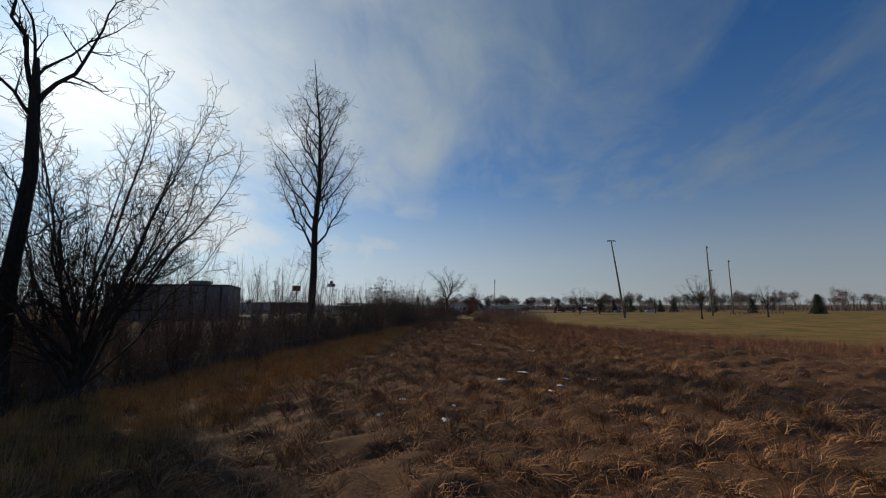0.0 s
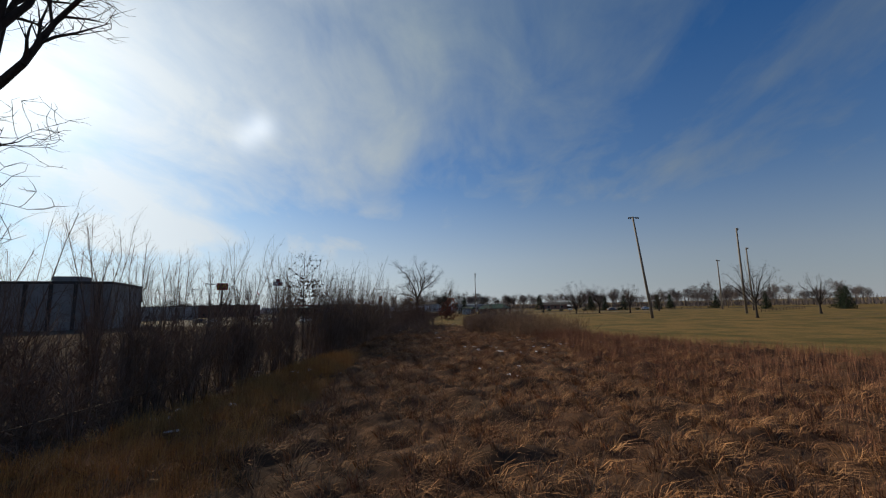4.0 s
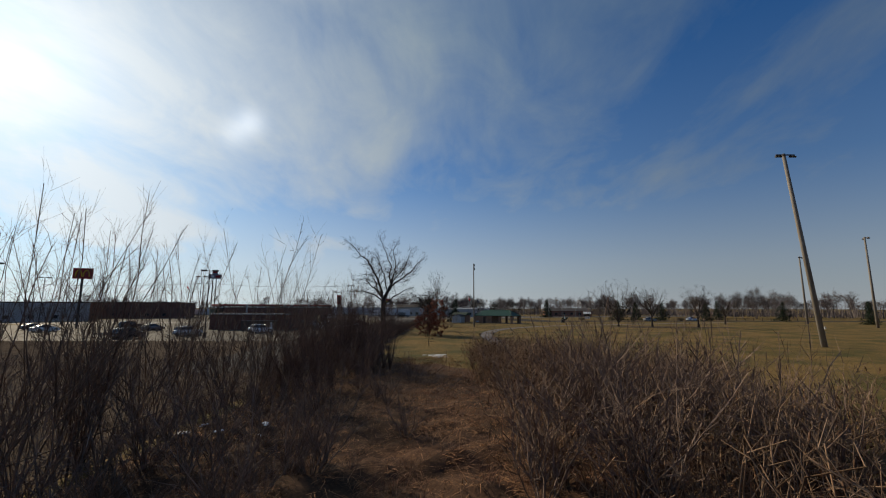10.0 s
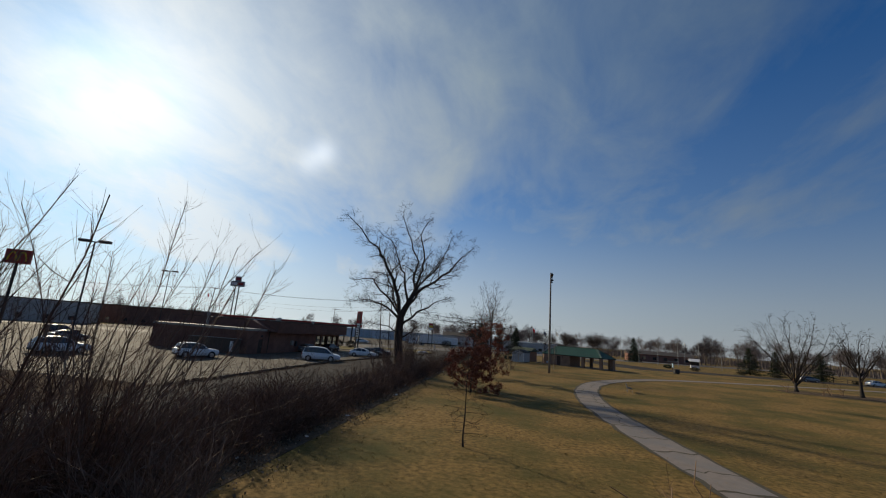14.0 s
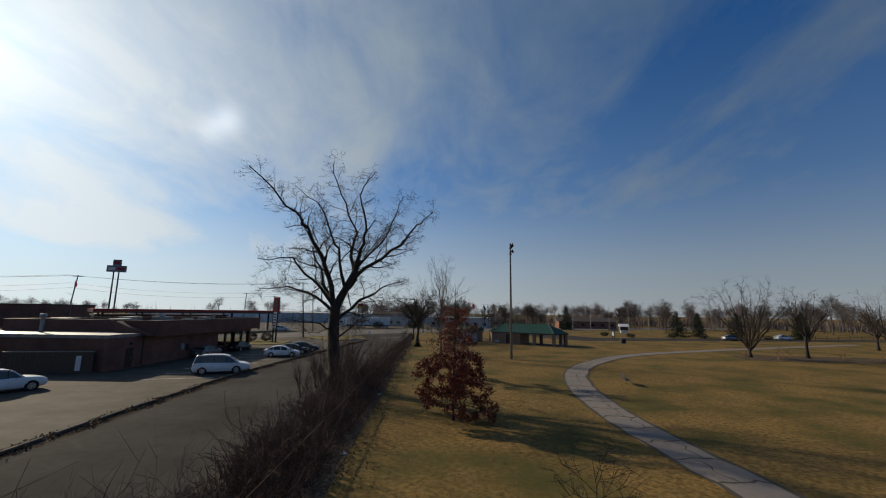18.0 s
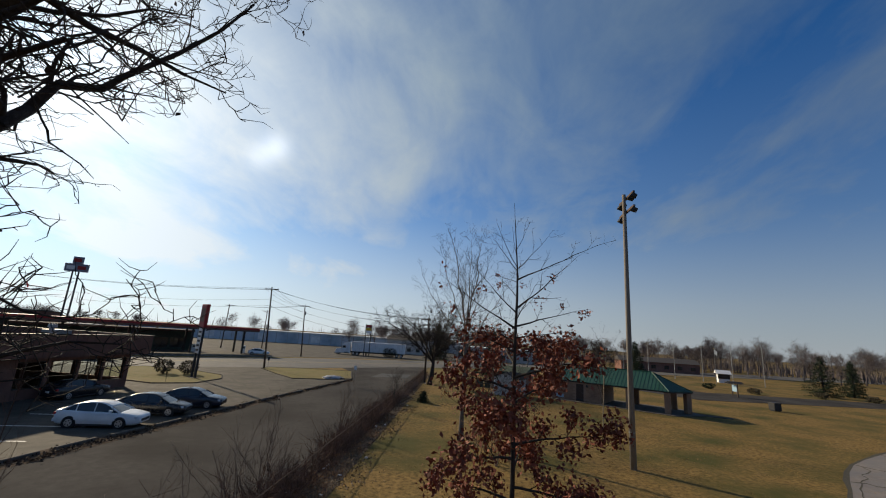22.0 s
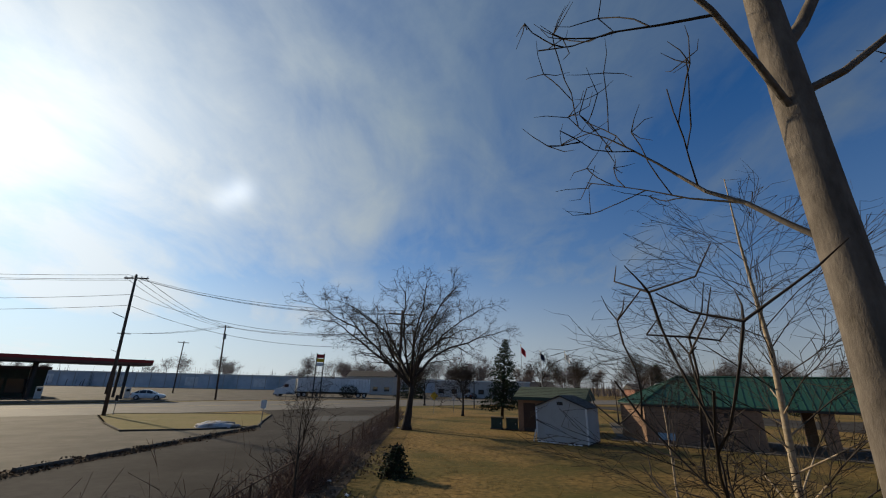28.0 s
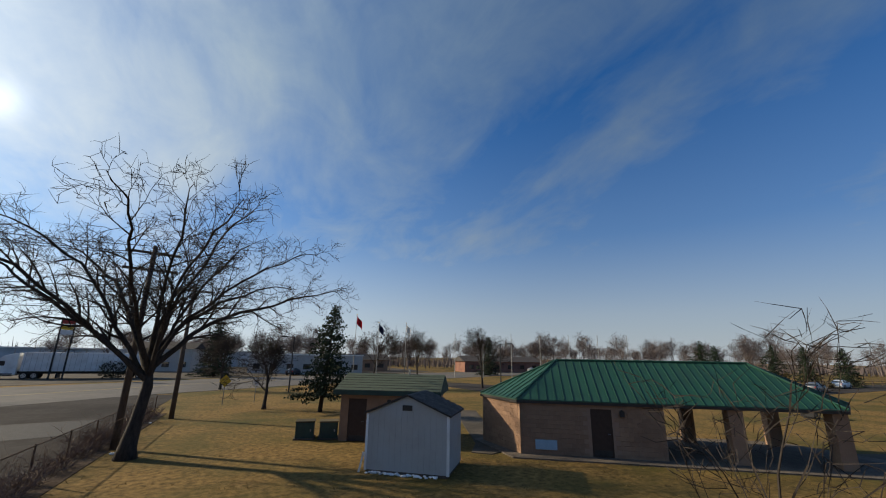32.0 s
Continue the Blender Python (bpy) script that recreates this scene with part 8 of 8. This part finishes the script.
# ---------------------------------------------------------------- park furniture
def bench(m):
    top = thing("park_bench", m, "weathered slatted park bench on metal legs", "bench")
    for k in range(4):
        part("seat_slat", bm_box(-.9, .9, -.22 + k * .12, -.12 + k * .12, .42, .455, .006), "trim_dark", top)
    for k in range(3):
        part("back_slat", bm_box(-.9, .9, .28 + k * .03, .31 + k * .03, .55 + k * .14, .66 + k * .14, .006), "trim_dark", top)
    for x in (-.7, .7):
        part("leg", bm_tube([(x, -.2, 0), (x, -.2, .42), (x, .26, .42), (x, .36, .95)], .025, 6), "galv", top)
        part("rear_leg", bm_tube([(x, .3, 0), (x, .24, .42)], .025, 6), "galv", top)


bench(at(16.5, 174.8, 78))


def bin_(m):
    top = thing("litter_bin", m, "dark metal litter bin on the grass", "bin")
    part("body", bm_box(-.55, .55, -.45, .45, .12, 1.0, .04), "iron", top)
    part("lid", bm_box(-.6, .6, -.5, .5, 1.0, 1.1, .03), "trim_dark", top)
    for s in (-1, 1):
        part("leg", bm_box(s * .4 - .05, s * .4 + .05, -.3, .3, 0, .12), "iron", top)


bin_(at(43.6, 227.2, 10))


def notice_board(m):
    top = thing("notice_board", m, "small roofed notice board beside the park drive", "notice board")
    for x in (-.9, .9):
        part("post", bm_box(x - .08, x + .08, -.08, .08, 0, 2.3), "wood_dark", top)
    part("board", bm_box(-.8, .8, -.05, .05, .9, 2.0), "tarp_blue", top)
    part("roof", bm_prism([(-.6, 2.25), (0, 2.6), (.6, 2.25), (0, 2.45)], -1.2, 1.2), "shingle", top)


notice_board(at(49.6, 243.6, 80))
for x, y in ((54, 258), (59, 252), (71, 251), (79, 249), (88, 248), (97, 247)):
    rng = np.random.default_rng(int(x * 3))
    top = thing("low_bush", at(x, y), "low dark rounded bush beside the drive", "bush", "bushes by the drive")
    n = 420
    d = rng.normal(size=(n, 3))
    d /= np.linalg.norm(d, axis=1)[:, None]
    p = d * rng.uniform(.5, 1.0, n)[:, None] * [1.3, 1.1, .6] + [0, 0, .6]
    o = new("leaves", leaves_mesh("leaves", p, rng.uniform(.16, .34, n), "shrub_dark" if int(x) % 2 else "needle", rng, 0))
    o.parent = top


def rail_fence(pts, label):
    top = thing("rail_fence", at(0, 0), label, "fence")
    for i, p in enumerate(pts):
        part("post", bm_box(p[0] - .08, p[0] + .08, p[1] - .08, p[1] + .08, 0, 1.1), "wood_dark", top)
        if i:
            q = pts[i - 1]
            for z in (.5, .95):
                part("rail", bm_tube([(q[0], q[1], z), (p[0], p[1], z)], .05, 5), "wood_dark", top)


rail_fence([(95 + k * 3.2, 252 - k * .4) for k in range(16)], "low dark wooden rail fence along the park drive")
rail_fence([(104 + k * 3.0, 172 + k * 2.2) for k in range(14)], "low wooden rail fence beyond the sports lawn")


# ---------------------------------------------------------------- buildings across the street and far off
def canopy(m):
    top = thing("filling_station", m, "filling station with a long flat red-edged canopy over dark kiosk", "filling station")
    c = part("canopy", bm_box(-46, 0, -5, 5, 5.35, 6.1), "fascia", top)
    part("canopy_band", bm_box(-46.05, .05, -5.05, 5.05, 5.72, 6.2), "sign_red", c)
    # dark sheet on the underside puts the shade below the canopy in as colour
    part("canopy_shade", bm_box(-45.9, -.1, -4.9, 4.9, 5.27, 5.35), "trim_dark", c)
    for x in (-3, -14, -25, -36, -44):
        for y in (-3.4, 3.4):
            part("column", bm_box(x - .2, x + .2, y - .2, y + .2, 0, 5.3), "trim_dark", top)
        p = part("pump", bm_box(x + .9, x + 1.7, -.4, .4, 0, 1.8, .05), "sign_white", top)
        part("display", bm_box(x + 1.05, x + 1.55, -.42, -.39, 1.1, 1.5), "glass", p)
    k = part("kiosk", bm_box(-44, -12, 7, 16, 0, 4.3), "box_green", top)
    part("kiosk_roof", bm_box(-44.4, -11.6, 6.6, 16.4, 4.3, 4.75), "shingle", k)
    for i in range(9):
        part("pane", bm_box(-42 + i * 3.2, -39.2 + i * 3.2, 6.95, 7.0, .6, 2.8), "glass", k)


canopy(at(-51.0, 273.5, 43))


def plain_building(name, m, L, D, h, wall, roof, label, windows, hip=1.6):
    top = thing(name, m, label, "building", "buildings far off")
    part("wall", bm_box(0, L, 0, D, 0, h), wall, top)
    if hip:
        bm = bm_prism([(-.5, h), (D / 2, h + hip), (D + .5, h)], -.5, L + .5)
        for v in bm.verts:
            v.co = Vector((v.co.y, v.co.x, v.co.z))
        bmesh.ops.recalc_face_normals(bm, faces=bm.faces)
        part("roof", bm, roof, top)
    else:
        part("roof", bm_box(-.2, L + .2, -.2, D + .2, h, h + .3), roof, top)
    for k in range(windows):
        x = L * (k + .5) / windows
        w = part("window", bm_box(x - .75, x + .75, -.05, -.003, 1.0, 2.2), "trim_dark", top)
        part("pane", bm_box(x - .66, x + .66, -.07, -.05, 1.08, 2.12), "glass", w)
    return top


top = thing("warehouse", at(-150, 352, 5), "very long pale blue-grey steel warehouse across the street", "warehouse")
part("wall", bm_box(0, 160, 0, 40, 0, 4.8), "steel_blue", top)
part("roof_edge", bm_box(-.4, 160.4, -.4, 40.4, 4.8, 5.15), "white", top)
for k in range(32):
    part("wall_rib", bm_box(k * 5 + .1, k * 5 + .35, -.12, -.002, 0, 4.8), "siding", top)
for k in range(6):
    part("loading_door", bm_box(14 + k * 24, 18.4 + k * 24, -.1, -.003, .9, 3.9), "white", top)
top = thing("office_block", at(-131, 128, 24.5), "dark grey flat-roofed block behind the bare trees", "building")
part("wall", bm_box(0, 40, 0, 30, 0, 12.4), "block_dark", top)
part("parapet", bm_box(-.2, 40.2, -.2, 30.2, 12.4, 13.1), "trim_dark", top)
part("stair_head", bm_box(24, 31, 8, 14, 12.4, 15.0), "block_dark", top)
for k in range(8):
    part("wall_pilaster", bm_box(k * 5.2 + .6, k * 5.2 + 1.4, -.25, -.002, 0, 12.3), "trim_dark", top)
plain_building("bungalow", at(62, 320, -8), 26, 9, 3.2, "brick", "shingle", "long low brown-roofed bungalow beyond the park", 6)
plain_building("bungalow", at(20, 330, -8), 20, 9, 3.2, "block", "shingle", "low tan bungalow beyond the street trees", 5)
plain_building("shop", at(2, 315, -15), 26, 12, 4.2, "siding", "white", "low white shop with flat roof across the street", 7, 0)
plain_building("house", at(-24, 326, -10), 14, 9, 5.2, "siding", "shingle", "pale two-storey house beyond the yard", 4)
plain_building("store", at(-175, 200, 40), 60, 30, 6.5, "siding", "trim_dark", "wide pale store beyond the car park", 10, 0)
plain_building("store", at(-190, 262, 10), 70, 24, 7.0, "brick", "trim_dark", "wide brick store beyond the filling station", 10, 0)
plain_building("park_kiosk", at(70.5, 280, -20), 2.4, 2.0, 2.3, "white", "white", "small white park kiosk", 2, .9)
o = thing("dark_shrub", at(-18.6, 296.0), "large round dark shrub at the yard corner", "bush")
rng = np.random.default_rng(3)
d = rng.normal(size=(1200, 3))
d /= np.linalg.norm(d, axis=1)[:, None]
p = d * rng.uniform(.6, 1.0, 1200)[:, None] * [2.5, 2.2, 1.5] + [0, 0, 1.4]
q = new("twig_crown", leaves_mesh("twig_crown", p, rng.uniform(.2, .42, 1200), "shrub_dark", rng, 0))
q.parent = o
car("saloon_car", at(10, 304, 60), "car_black", "sedan", "dark car far along the street")
car("saloon_car", at(-49.0, 268.5, 20), "car_white", "sedan", "white car at the filling station")
car("saloon_car", at(80, 242.5, 5), "car_grey", "sedan", "grey car parked on the park drive")
car("saloon_car", at(99, 246.5, 5), "car_white", "sedan", "pale car parked on the park drive")
car("saloon_car", at(-64, 176, 75), "car_grey", "sedan", "grey car in the far car park")
car("off_roader", at(-75, 184, 75), "car_black", "suv", "black off-roader in the far car park")
car("saloon_car", at(-82, 170, 75), "car_white", "sedan", "white car in the far car park")
car("saloon_car", at(-92, 178, 75), "car_black", "sedan", "black car in the far car park")
